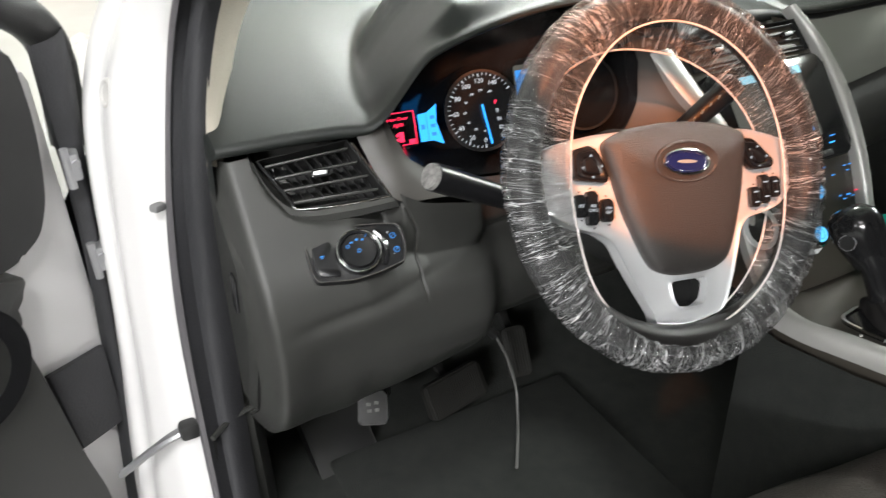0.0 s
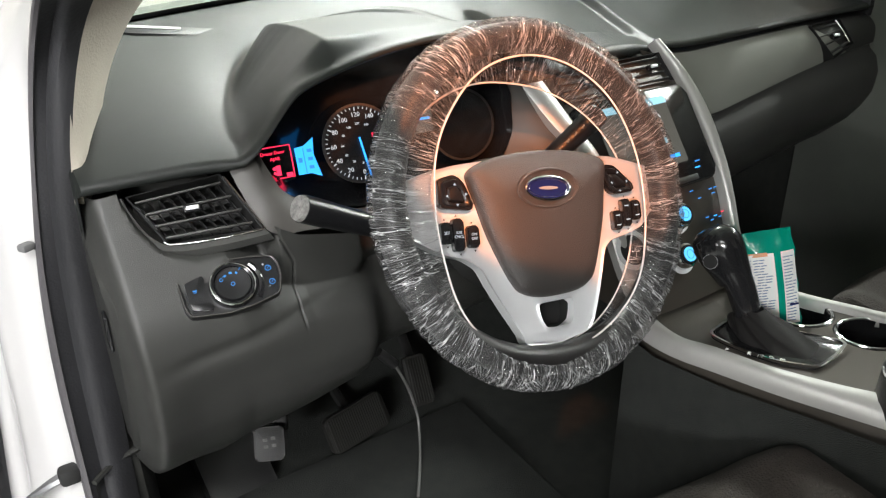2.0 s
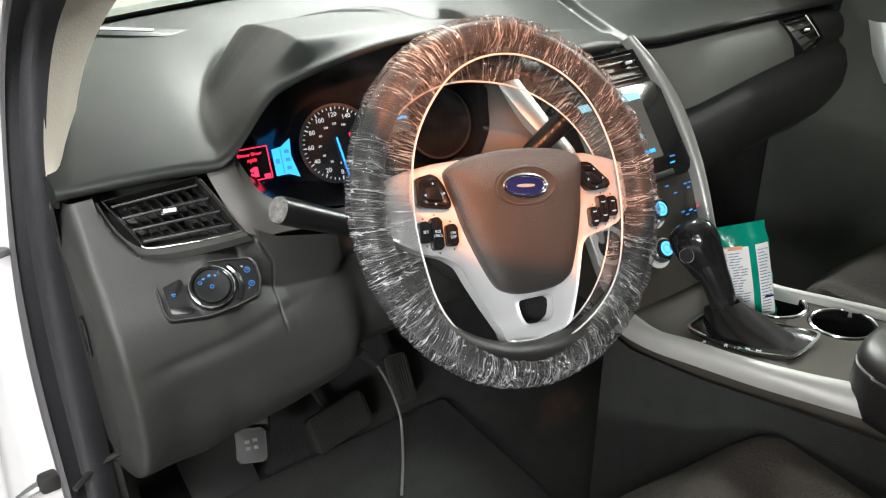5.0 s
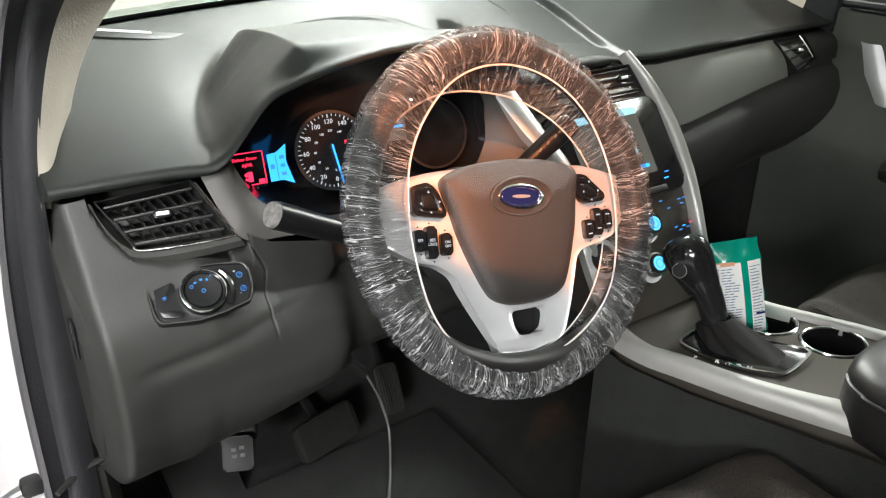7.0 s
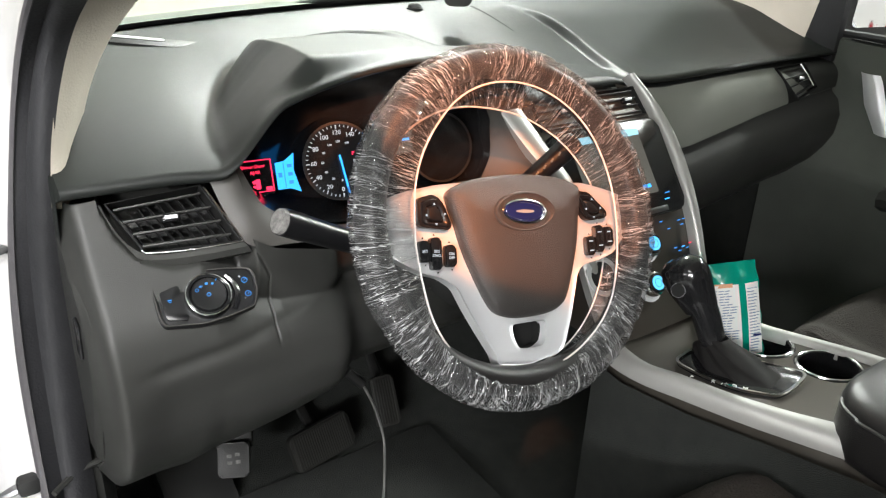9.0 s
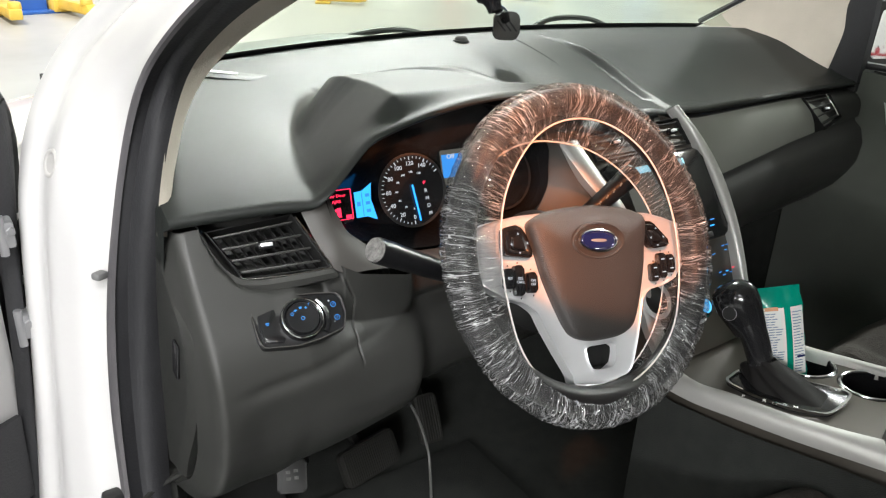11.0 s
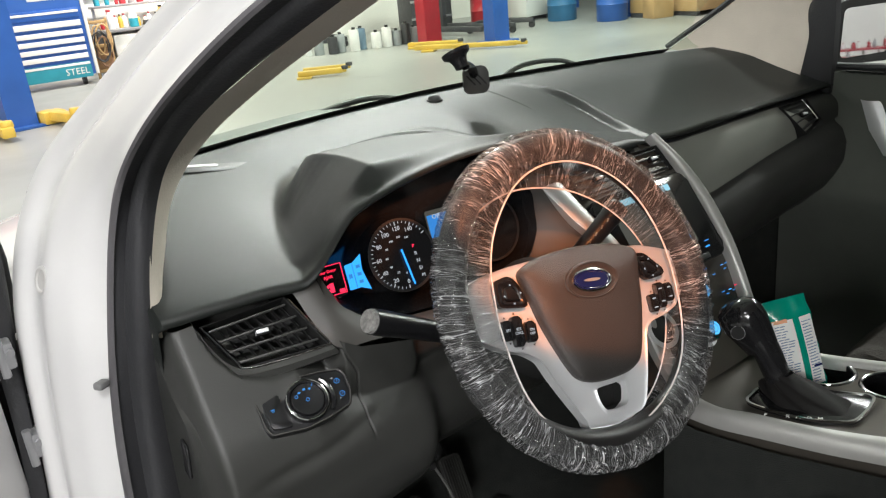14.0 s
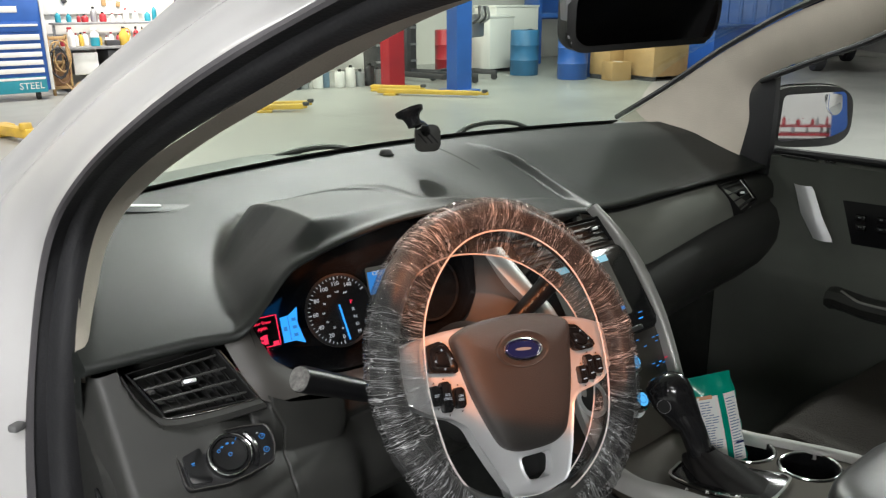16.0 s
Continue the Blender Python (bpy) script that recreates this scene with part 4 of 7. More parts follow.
# ---------------------------------------------------------------- air vents
def air_vent(label, m, outline, slats, fins, clip_at, material=HARD):
    """A framed vent: the outline is top-left, top-right, bottom-right, bottom-left."""
    v = thing("air_vent", label, "air vent", m, group="dashboard air vents")
    tl, tr, br, bl = (Vector((*p, 0)) for p in outline)
    P = lambda a, b: tl.lerp(tr, a).lerp(bl.lerp(br, a), b)
    bm = bmesh.new()
    ctr = P(0.5, 0.5)
    edge = [P(a, 0) for a in (0, 0.33, 0.66, 1)] + [P(1, b) for b in (0.33, 0.66, 1)] + [P(a, 1) for a in (0.66, 0.33, 0)] + [P(0, b) for b in (0.66, 0.33)]
    rows = [[ctr + (p - ctr) * s + Vector((0, 0, z)) for p in edge] for s, z in ((1.03, -0.004), (1.03, 0.001), (1.0, 0.001), (0.97, -0.012), (0.95, -0.03))]
    loft(rows, closed=True, bm=bm)
    bm.faces.new([x for x in bm.verts][-len(edge):])
    part("housing", bm, VOID, v)
    for k in range(slats):
        b = (k + 0.42) / slats
        a, c = P(0.03, b), P(0.97, b)
        d = (c - a).normalized()
        bm = box((c - a).length, 0.0026, 0.012, (a + c) / 2 + Vector((0, 0, -0.007)), 0.0009, (10, 0, math.degrees(math.atan2(d.y, d.x))))
        part("slat", bm, material, v)
    for k in range(fins):
        a = (k + 0.6) / fins
        p, q = P(a, 0.04), P(a, 0.96)
        d = (q - p).normalized()
        part("fin", box(0.0010, (q - p).length, 0.008, (p + q) / 2 + Vector((0, 0, -0.024)), 0.0, (0, 0, math.degrees(math.atan2(-d.x, -d.y)) * -1)), VOID, v)
    c = P(*clip_at)
    cl = part("clip", box(0.018, 0.0085, 0.008, c + Vector((0, 0, 0.001)), 0.002), GLOSS, v)
    part("clip_face", box(0.013, 0.0045, 0.002, c + Vector((0, 0, 0.0056)), 0.0008), SILVER, cl, "silver clip face")
    return v, P


vm = facing((-0.655, 0.187, 1.04), (-0.15, -0.72, 0.55))
v, P = air_vent("black slatted air vent with chrome edge", vm, [(-0.0605, 0.027), (0.031, 0.037), (0.063, -0.026), (-0.030, -0.0265)], 4, 9, (0.50, 0.45))
part("chrome_edge", tube([(-0.034, -0.0245, 0.003), (-0.024, -0.0288, 0.003), (0.02, -0.030, 0.003), (0.066, -0.0280, 0.003)], 0.0008, 40, 6), CHROME, v)
part("chrome_edge", tube([(0.035, 0.034, 0.003), (0.053, -0.001, 0.003), (0.0662, -0.027, 0.003)], 0.0014, 16, 6), CHROME, v)
bz = [(-0.0655, 0.026, 0.002), (-0.058, 0.005, 0.002), (-0.044, -0.018, 0.002), (-0.024, -0.030, 0.002), (0.02, -0.0312, 0.002), (0.067, -0.029, 0.002)]
bo = [(-0.076, 0.027, -0.002), (-0.068, -0.004, -0.002), (-0.051, -0.030, -0.002), (-0.026, -0.0415, -0.002), (0.02, -0.043, -0.002), (0.074, -0.039, -0.002)]
rows = [[a, a.lerp(b, 0.5) + Vector((0, 0, 0.0035)), b, b + Vector((0, 0, -0.01))] for a, b in zip(spline(bz, 30), spline(bo, 30))]
part("surround", loft(rows), HARD, v, "satin dark surround")
air_vent("slatted black air vent at the passenger end", facing((0.541, 0.262, 1.049), (-0.1, -0.8, 0.58)), [(-0.0486, 0.0285), (0.0265, 0.0336), (0.0403, -0.0169), (-0.0166, -0.0378)], 4, 5, (0.5, 0.5))
part("chrome_edge", tube([(0.012, 0.031, 0.003), (0.022, 0.010, 0.003), (0.029, -0.014, 0.003)], 0.0015, 12, 6), CHROME, bpy.data.objects["air_vent.001"])


# ---------------------------------------------------------------- light switch
ls = thing("light_switch", "black headlamp switch panel with chrome-ringed rotary knob", "switch", facing((-0.642, 0.137, 0.977), (-0.05, -0.66, 0.75)))
EDGE = [(-0.0495, 0.0155), (-0.024, 0.0222), (-0.002, 0.0255), (0.024, 0.0225), (0.0455, 0.0180), (0.0490, 0.0110), (0.0480, -0.0070), (0.0415, -0.0220), (0.0150, -0.0275), (-0.0100, -0.0295), (-0.0455, -0.0240), (-0.0490, -0.0150)]
rows = [[(x * q, y * q - 0.002 * (1 - q), z) for x, y in filleted(EDGE, 0.004)] for q, z in ((1.06, -0.006), (1.06, 0.0030), (1.035, 0.0042), (1.0, 0.0038), (0.985, 0.0022))]
bm = loft(rows, closed=True)
bm.faces.new([v for v in bm.verts][-len(rows[0]):])
part("panel", bm, SATIN, ls, "satin black switch panel")
part("rim_line", tube([(x * 1.03, y * 1.03, 0.0040) for x, y in filleted(EDGE, 0.004)], 0.0006, 0, 6, closed=True), BRONZE, ls, "thin grey outer line")
KC = Matrix.Translation((-0.0005, -0.0035, 0))
rows = [[(r * math.cos(a), r * math.sin(a), z) for r, z in ((0.0235, 0.002), (0.0232, 0.0085), (0.0222, 0.0108), (0.0205, 0.0115), (0.0188, 0.0108), (0.0180, 0.0085))] for a in (2 * math.pi * k / 72 for k in range(73))]
cr = part("knob_collar", loft(rows), GLOSS, ls, "gloss black knob collar")
cr.matrix_basis = KC
part("chrome_ring", tube([(0.0222 * math.cos(a), 0.0222 * math.sin(a), 0.0106) for a in (2 * math.pi * k / 72 for k in range(72))], 0.0009, 0, 8, closed=True), CHROME, cr, "chrome ring")
rows = [[(r * math.cos(a), r * math.sin(a), z) for a in (2 * math.pi * k / 60 for k in range(60))] for r, z in ((0.0180, 0.006), (0.0178, 0.0112), (0.0170, 0.0122), (0.0140, 0.0120), (0.002, 0.0112))]
kn = part("knob", loft(rows, closed=True, caps=True), SATIN, ls, "black rotary knob")
kn.matrix_basis = KC
part("knob_mark", disc_ring(0.0014, 0.0019, 16, z=0.0125), CYANDIM, kn).matrix_basis = Matrix.Translation((-0.0105, 0.0060, 0))
part("knob_mark", disc_ring(0.0016, 0.0021, 16, z=0.0125), CYANDIM, kn).matrix_basis = Matrix.Translation((-0.0002, -0.0005, -0.0004))
for x, y, w, h, t in ((-0.0062, 0.0092, 0.0038, 0.0009, 10), (-0.0062, 0.0092, 0.0009, 0.0026, 10), (0.0, 0.0112, 0.0030, 0.0022, 0), (0.0058, 0.0100, 0.0022, 0.0022, 45), (0.0100, 0.0134, 0.0007, 0.0035, -35)):
    part("knob_mark", box(w, h, 0.0004, (x, y, 0.0122), 0, (0, 0, t)), CYANDIM, kn)
rk = part("rocker", plate(filleted([(-0.0455, 0.0105), (-0.0270, 0.0150), (-0.0250, 0.0110), (-0.0290, 0.0), (-0.0275, -0.0130), (-0.0230, -0.0190), (-0.0250, -0.0235), (-0.0440, -0.0195), (-0.0455, -0.0130)], 0.002), 0.003, pose(0, 0, 0.0048), 0.0008), SATIN, ls, "black flap key")
part("rocker_mark", box(0.0040, 0.0012, 0.0004, (-0.0375, 0.0005, 0.0050)), CYANDIM, rk)
part("rocker_mark", box(0.0030, 0.0007, 0.0004, (-0.0375, -0.0015, 0.0050)), CYANDIM, rk)
rows = [[((0.0285 + d) * math.cos(radians(a)), -0.0035 + (0.0285 + d) * math.sin(radians(a)), z) for d, z in ((-0.0030, 0.003), (-0.0026, 0.0070), (0.0, 0.0078), (0.0026, 0.0066), (0.0030, 0.003))] for a in range(-42, 44, 4)]
part("dimmer", loft(rows), GLOSS, ls, "curved dimmer wheel")
for y in (0.0070, -0.0085):
    part("dimmer_mark", disc_ring(0.0026, 0.0031, 24, z=0.0030), CYANDIM, ls).matrix_basis = Matrix.Translation((0.0395, y, 0))
    part("dimmer_mark", box(0.0026, 0.0006, 0.0004, (0.0397, y + 0.0003, 0.0030), 0, (0, 0, 45)), CYANDIM, ls)
    words("dimmer_sign", "+" if y > 0 else "-", 0.005, Matrix.Translation((0.0355, y + (0.0045 if y > 0 else -0.0040), 0.0028)), WHITELIT, ls)

# ---------------------------------------------------------------- steering wheel
tilt, turn = radians(28.5), radians(-11.5)
u0, v0, n0 = Vector((1, 0, 0)), Vector((0, math.sin(tilt), math.cos(tilt))), Vector((0, -math.cos(tilt), math.sin(tilt)))
ux = u0 * math.cos(turn) + v0 * math.sin(turn)
COVER_POSE = Matrix.Translation((-0.3495, 0.008, 1.045)) @ Matrix((ux, n0.cross(ux), n0)).transposed().to_4x4()
HUB = COVER_POSE @ pose(0, 0, 0, 0, 0, 3.5)
sw = thing("steering_wheel", "four-spoke black leather steering wheel with silver spokes, turned a little", "steering wheel", HUB)
rows = []
for i in range(97):
    a = 2 * math.pi * i / 96
    rr = 0.170 - (0.006 * max(0, -math.sin(a)) ** 6)
    rows.append([((rr + 0.0155 * math.cos(b)) * math.cos(a), (rr + 0.0155 * math.cos(b)) * math.sin(a), 0.0175 * math.sin(b)) for b in (2 * math.pi * k / 16 for k in range(16))])
part("rim", loft(rows, closed=True), LEATHER, sw, "black leather rim")
for zr in (1.0, -1.0):
    bm = bmesh.new()
    for i in range(120):
        a = 2 * math.pi * i / 120
        box(0.0045, 0.0012, 0.0012, (0.1555 * math.cos(a), 0.1555 * math.sin(a), 0.004 * zr), 0, (0, 0, math.degrees(a) + 25 * zr), bm)
    tagged(part("rim_stitching", bm, BLACK, sw), kind="stuff")
half = [(0, 0.0505), (0.045, 0.0475), (0.070, 0.042), (0.0845, 0.034), (0.0838, 0.020), (0.0785, 0.0), (0.0725, -0.026), (0.061, -0.058), (0.0495, -0.083), (0.040, -0.093), (0.024, -0.0985), (0, -0.100)]
outline = smooth_outline(half + [(-x, y) for x, y in half[-2:0:-1]], 96)
rows = []
for s, z in ((0.985, -0.03), (0.99, 0.000), (1.0, 0.004), (0.995, 0.007), (0.975, 0.0105), (0.93, 0.0135), (0.8, 0.0165), (0.55, 0.0185), (0.3, 0.0195), (0.1, 0.020)):
    rows.append([(x * s, (y + 0.02) * s - 0.02, z - 0.10 * max(0.0, (y + 0.02) * s - 0.045)) for x, y in outline])
bm = loft(rows, closed=True)
bm.faces.new([v for v in bm.verts][-len(outline):])
pad = part("airbag_pad", bm, PAD, sw, "brown-grey grained airbag cover")
RIDGE = [(0.0385 * math.cos(a), 0.009 + 0.0205 * math.sin(a)) for a in (2 * math.pi * k / 48 for k in range(48))]
rows = [[(x * s, 0.009 + (y - 0.009) * s, z) for x, y in RIDGE] for s, z in ((1.04, 0.0175), (1.0, 0.0202), (0.94, 0.0206), (0.86, 0.0190), (0.70, 0.0188))]
part("badge_recess", loft(rows, closed=True, caps=True), PAD, pad)
ba = pose(-0.0025, 0.009, 0.0, 0, 0, -4)
bm = plate([(0.0275 * math.cos(a), 0.0122 * math.sin(a)) for a in (2 * math.pi * k / 48 for k in range(48))], 0.004, ba @ pose(0, 0, 0.0212), 0.001)
bd = part("badge", bm, BADGE, pad, "blue oval badge with silver edge")
rows = [[ba @ Vector(((0.0275 + d) * math.cos(a), (0.0122 + d) * math.sin(a), z)) for d, z in ((-0.0016, 0.0214), (-0.0008, 0.0224), (0.0006, 0.0217), (0.001, 0.0197))] for a in (2 * math.pi * k / 64 for k in range(65))]
part("badge_edge", loft(rows), CHROME, bd)
rows = [[ba @ Vector(((0.0236 + d) * math.cos(a), (0.0092 + d) * math.sin(a), z)) for d, z in ((-0.0003, 0.0213), (0.0, 0.0217), (0.0003, 0.0213))] for a in (2 * math.pi * k / 64 for k in range(65))]
part("badge_line", loft(rows), CHROME, bd)
# an abstract silver flourish stands for the maker's mark
part("badge_mark", plate([(ba @ Vector((0.0115 * math.cos(a), 0.0017 * math.sin(a), 0))).xy[:] for a in (2 * math.pi * k / 40 for k in range(40))], 0.0012, pose(0, 0, 0.0220), 0.0003), RAIL, bd, "plain silver mark")
for y in (-0.030, -0.038):
    part("embossing", box(0.020 if y > -0.035 else 0.009, 0.0014, 0.0006, (0.006, y, 0.0190), 0.0003), PAD, pad)
# silver spoke frame: two arms, two lower legs and the foot round a hole, one casting
SPOKE = ((0.060, 0.0445), (0.096, 0.0425), (0.128, 0.038), (0.157, 0.029), (0.160, -0.018), (0.136, -0.034), (0.120, -0.0435), (0.099, -0.0495), (0.083, -0.061), (0.0745, -0.081), (0.0625, -0.1045), (0.047, -0.1325), (0.0405, -0.145))
RIGHT = ((0.060, 0.041), (0.096, 0.0385), (0.128, 0.031), (0.157, 0.023), (0.160, -0.020), (0.132, -0.0425), (0.108, -0.0485), (0.084, -0.052), (0.0745, -0.060), (0.0665, -0.083), (0.0585, -0.1045), (0.048, -0.1275), (0.0405, -0.143))
HOLE = ((0.0155, -0.1315), (0.0205, -0.122), (0.0225, -0.1055))
bm, at_x0, halves = bmesh.new(), {}, []
for sd, side in ((-1, SPOKE), (1, RIGHT)):
    arm = filleted([(sd * x, y) for x, y in side + ((0.0, -0.1505), (0.0, -0.1325)) + HOLE + ((0.0, -0.1055), (0.0, -0.085), (0.045, -0.050), (0.060, -0.010))], 0.006, 5)
    ring = []
    for x, y in arm[::sd]:
        key = round(y, 4)
        if abs(x) < 1e-9 and key in at_x0:
            ring.append(at_x0[key])
            continue
        v = bm.verts.new((x, y, -0.013))
        if abs(x) < 1e-9:
            at_x0[key] = v
        ring.append(v)
    halves.append(bm.faces.new(ring))
up = bmesh.ops.extrude_face_region(bm, geom=halves)["geom"]
bmesh.ops.translate(bm, vec=(0, 0, 0.0145), verts=[g for g in up if isinstance(g, bmesh.types.BMVert)])
tops = [g for g in up if isinstance(g, bmesh.types.BMFace)]
for wide, rise in ((0.0009, 0.0012), (0.0014, 0.0009), (0.0020, 0.0006)):
    bmesh.ops.inset_region(bm, faces=tops, thickness=wide, depth=rise, use_even_offset=True)
for v in bm.verts:
    v.co.z -= 0.5 * max(0.0, -0.134 - v.co.y) + 0.12 * max(0.0, abs(v.co.x) - 0.115)
part("spoke_frame", bm, SILVER, sw, "satin silver spokes cast in one piece")
rows = [[(x * s, -0.119 + (y + 0.119) * s, z) for x, y in filleted([(-0.0225, -0.104), (0.0225, -0.104), (0.0205, -0.122), (0.0155, -0.132), (-0.0155, -0.132), (-0.0205, -0.122)], 0.004)] for s, z in ((1.06, -0.001), (0.98, -0.012), (0.9, -0.02))]
bm = loft(rows, closed=True)
bm.faces.new([v for v in bm.verts][-len(rows[0]):])
part("spoke_pocket", bm, VOID, sw, "black pocket between the lower spokes")
part("hub_back", cyl(0.075, 0.05, 0.07, (0, -0.015, -0.055), seg=36), BLACK, sw)
for sd in (-1, 1):
    tri = [(0.1195, 0.030), (0.1215, 0.005), (0.117, 0.0012), (0.087, -0.0035), (0.083, 0.0005), (0.090, 0.023), (0.099, 0.0335)] if sd < 0 else [(0.0765, 0.030), (0.099, 0.0275), (0.1245, 0.003), (0.121, -0.003), (0.097, -0.0045), (0.0895, -0.0015)]
    tri = filleted([(sd * x, y) for x, y in tri], 0.005)
    c = sum((Vector(p) for p in tri), Vector((0, 0))) / len(tri)
    kp = part("button_pad", plate(tri, 0.007, pose(0, 0, 0.0062), 0.0015), GLOSS, sw, "gloss black button pad")
    ring = [(c.x + (x - c.x) * 0.62, c.y + (y - c.y) * 0.62) for x, y in tri]
    rows = [[(c.x + (x - c.x) * q, c.y + (y - c.y) * q, z) for x, y in tri] for q, z in ((0.80, 0.0062), (0.74, 0.0082), (0.62, 0.0080), (0.50, 0.0060), (0.46, 0.0062), (0.38, 0.0085), (0.1, 0.0092))]
    part("rocker_key", loft(rows, closed=True, caps=True), SATIN, kp, "black four-way key")
    for dx, dy in ((0, 0.0105), (0, -0.0095), (0.011, 0), (-0.010, 0)):
        part("button_mark", plate([(-0.0014, -0.0009), (0.0014, -0.0009), (0, 0.0014)], 0.0004, pose(c.x + dx, c.y + dy, 0.0088, 0, 0, math.degrees(math.atan2(-dx, dy)))), WHITELIT, kp)
    for x2, y2, h, mark in (((-0.1175, -0.0225, 0.021, "SET"), (-0.1045, -0.0255, 0.032, "RES\nCNCL"), (-0.0880, -0.0290, 0.022, "ON\nOFF")) if sd < 0 else ((0.0945, -0.0325, 0.021, "VOL"), (0.1085, -0.0255, 0.030, ""), (0.1225, -0.0240, 0.022, ""))):
        b = part("button", plate(rounded(0.0118, h, 0.0035), 0.007, pose(x2, y2, 0.0066, 0, 0, -4), 0.002), GLOSS, sw, "black switch with small marks")
        if mark and mark != "VOL":
            words("button_word", mark, 0.0040, pose(x2, y2, 0.0068, 0, 0, -4), WHITELIT, b, 0.0002)
        else:
            for q in (0.25, -0.25):
                part("button_mark", box(0.0055, 0.0013, 0.0004, (x2, y2 + q * h, 0.0068)), WHITELIT, b)
        for q in (1, -1):
            part("arrow_mark", plate([(-0.0012, -0.0008), (0.0012, -0.0008), (0, 0.0012)], 0.0003, pose(x2, y2 + q * (h / 2 + 0.0028), 0.0044, 0, 0, 0 if q > 0 else 180)), BLACK, b)

# clear cover pulled over the rim
cv = thing("steering_wheel_cover", "clear wrinkled plastic cover with elastic hems over the steering wheel", "steering wheel cover", COVER_POSE)
FRONT = [(0, 0.131), (25, 0.136), (50, 0.146), (75, 0.149), (95, 0.148), (115, 0.144), (135, 0.135), (160, 0.130), (180, 0.127), (205, 0.135), (225, 0.154), (240, 0.163), (255, 0.172), (262, 0.171), (280, 0.155), (300, 0.150), (320, 0.146), (340, 0.135), (360, 0.131)]
BACK = [(0, 0.150), (30, 0.142), (60, 0.132), (90, 0.129), (120, 0.139), (145, 0.148), (180, 0.152), (220, 0.154), (250, 0.152), (270, 0.158), (300, 0.158), (360, 0.150)]


def hem(table, a):
    d = math.degrees(a) % 360
    return sum(lerp_table((d + o) % 360, table) for o in (-8, -4, 0, 4, 8)) / 5


rows = []
NA = 840
for i in range(NA):
    a = 2 * math.pi * i / NA
    f, b = hem(FRONT, a), hem(BACK, a)
    row = []
    for k in range(19):
        t = k / 18
        if t < 0.22:
            s = t / 0.22
            r0, z0 = f + (0.163 - f) * s, 0.011 + 0.012 * s
        elif t > 0.78:
            s = (t - 0.78) / 0.22
            r0, z0 = 0.163 + (b - 0.163) * s, -0.021 - 0.010 * s
        else:
            ang = radians(110 - 220 * (t - 0.22) / 0.56)
            r0, z0 = 0.170 + 0.0205 * math.cos(ang), 0.0215 * math.sin(ang)
        sag = 0.006 * math.exp(-(((math.degrees(a) - 262) / 42) ** 2))
        r0 += sag * (1 if 0.2 < t < 0.8 else 0.6)
        slack = 0.5 + 1.2 * abs(t - 0.5)
        # folds lean over as they cross the rim, sharp on their crests
        aa = a + 0.16 * math.sin(2 * a + 1.0) * (t - 0.3) + 0.05 * noise.noise((math.cos(a) * 6, math.sin(a) * 6, t * 2))
        ca, sa = math.cos(aa), math.sin(aa)
        ww = 0.7 - 2.2 * abs(noise.noise((ca * 17, sa * 17, t * 1.4))) + 0.5 - 1.5 * abs(noise.noise((ca * 44, sa * 44, 3 + t * 2.0)))
        ww += 0.5 * noise.noise((math.cos(a) * 12, math.sin(a) * 12, t * 4 + 9))
        w = 0.0023 * ww * slack
        row.append(((r0 + w * 0.7) * math.cos(a), (r0 + w * 0.7) * math.sin(a), z0 + w * (1 if t < 0.5 else -1)))
    rows.append(row)
rows.append(rows[0])
bm = loft(rows)
lay = bm.loops.layers.uv.new("UVMap")
bm.verts.index_update()
for fc in bm.faces:
    for lp in fc.loops:
        i, k = divmod(lp.vert.index, 19)
        lp[lay].uv = (i * 0.275 + 0.9 * math.sin(k * 0.33 + i * 0.025), k * 0.20)
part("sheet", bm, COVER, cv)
part("elastic_hem", tube([(hem(FRONT, a) * math.cos(a), hem(FRONT, a) * math.sin(a), 0.011) for a in (2 * math.pi * k / 120 for k in range(120))], 0.0011, 0, 6, closed=True), ELASTIC, cv, "thin white elastic hem")
part("elastic_hem", tube([(hem(BACK, a) * math.cos(a), hem(BACK, a) * math.sin(a), -0.031) for a in (2 * math.pi * k / 120 for k in range(120))], 0.0010, 0, 6, closed=True), ELASTIC, cv, "thin white elastic hem")

# column and stalks
col = thing("steering_column", "black plastic steering column shroud behind the wheel", "steering column")
part("shroud", loft([[(-0.35 + w * math.cos(a), y, z + h * math.sin(a)) for a in (2 * math.pi * k / 24 for k in range(24))] for y, z, w, h in ((0.055, 1.00, 0.05, 0.045), (0.07, 1.0, 0.062, 0.055), (0.13, 0.97, 0.07, 0.06), (0.22, 0.93, 0.07, 0.06), (0.30, 0.88, 0.06, 0.05))], closed=True, caps=True), BLACK, col)


def stalk(label, a, b, r, cap_material):
    s = thing("control_stalk", label, "control stalk", group="column stalks")
    a, b = Vector(a), Vector(b)
    d = (b - a).normalized()
    part("lever", tube([b, b.lerp(a, 0.5), a.lerp(b, 0.12)], r, 20, 18, taper=(0.75, 1.0)), SATIN, s)
    part("cap", tube([a.lerp(b, 0.12), a - d * 0.0], r * 1.02, 6, 22), SATIN, s)
    part("end_face", cyl(r * 0.98, r * 0.9, 0.004, seg=28, bm=None, at=(0, 0, 0)), cap_material, s).matrix_basis = facing(a - d * 0.002, -d)
    return s, a, b, d


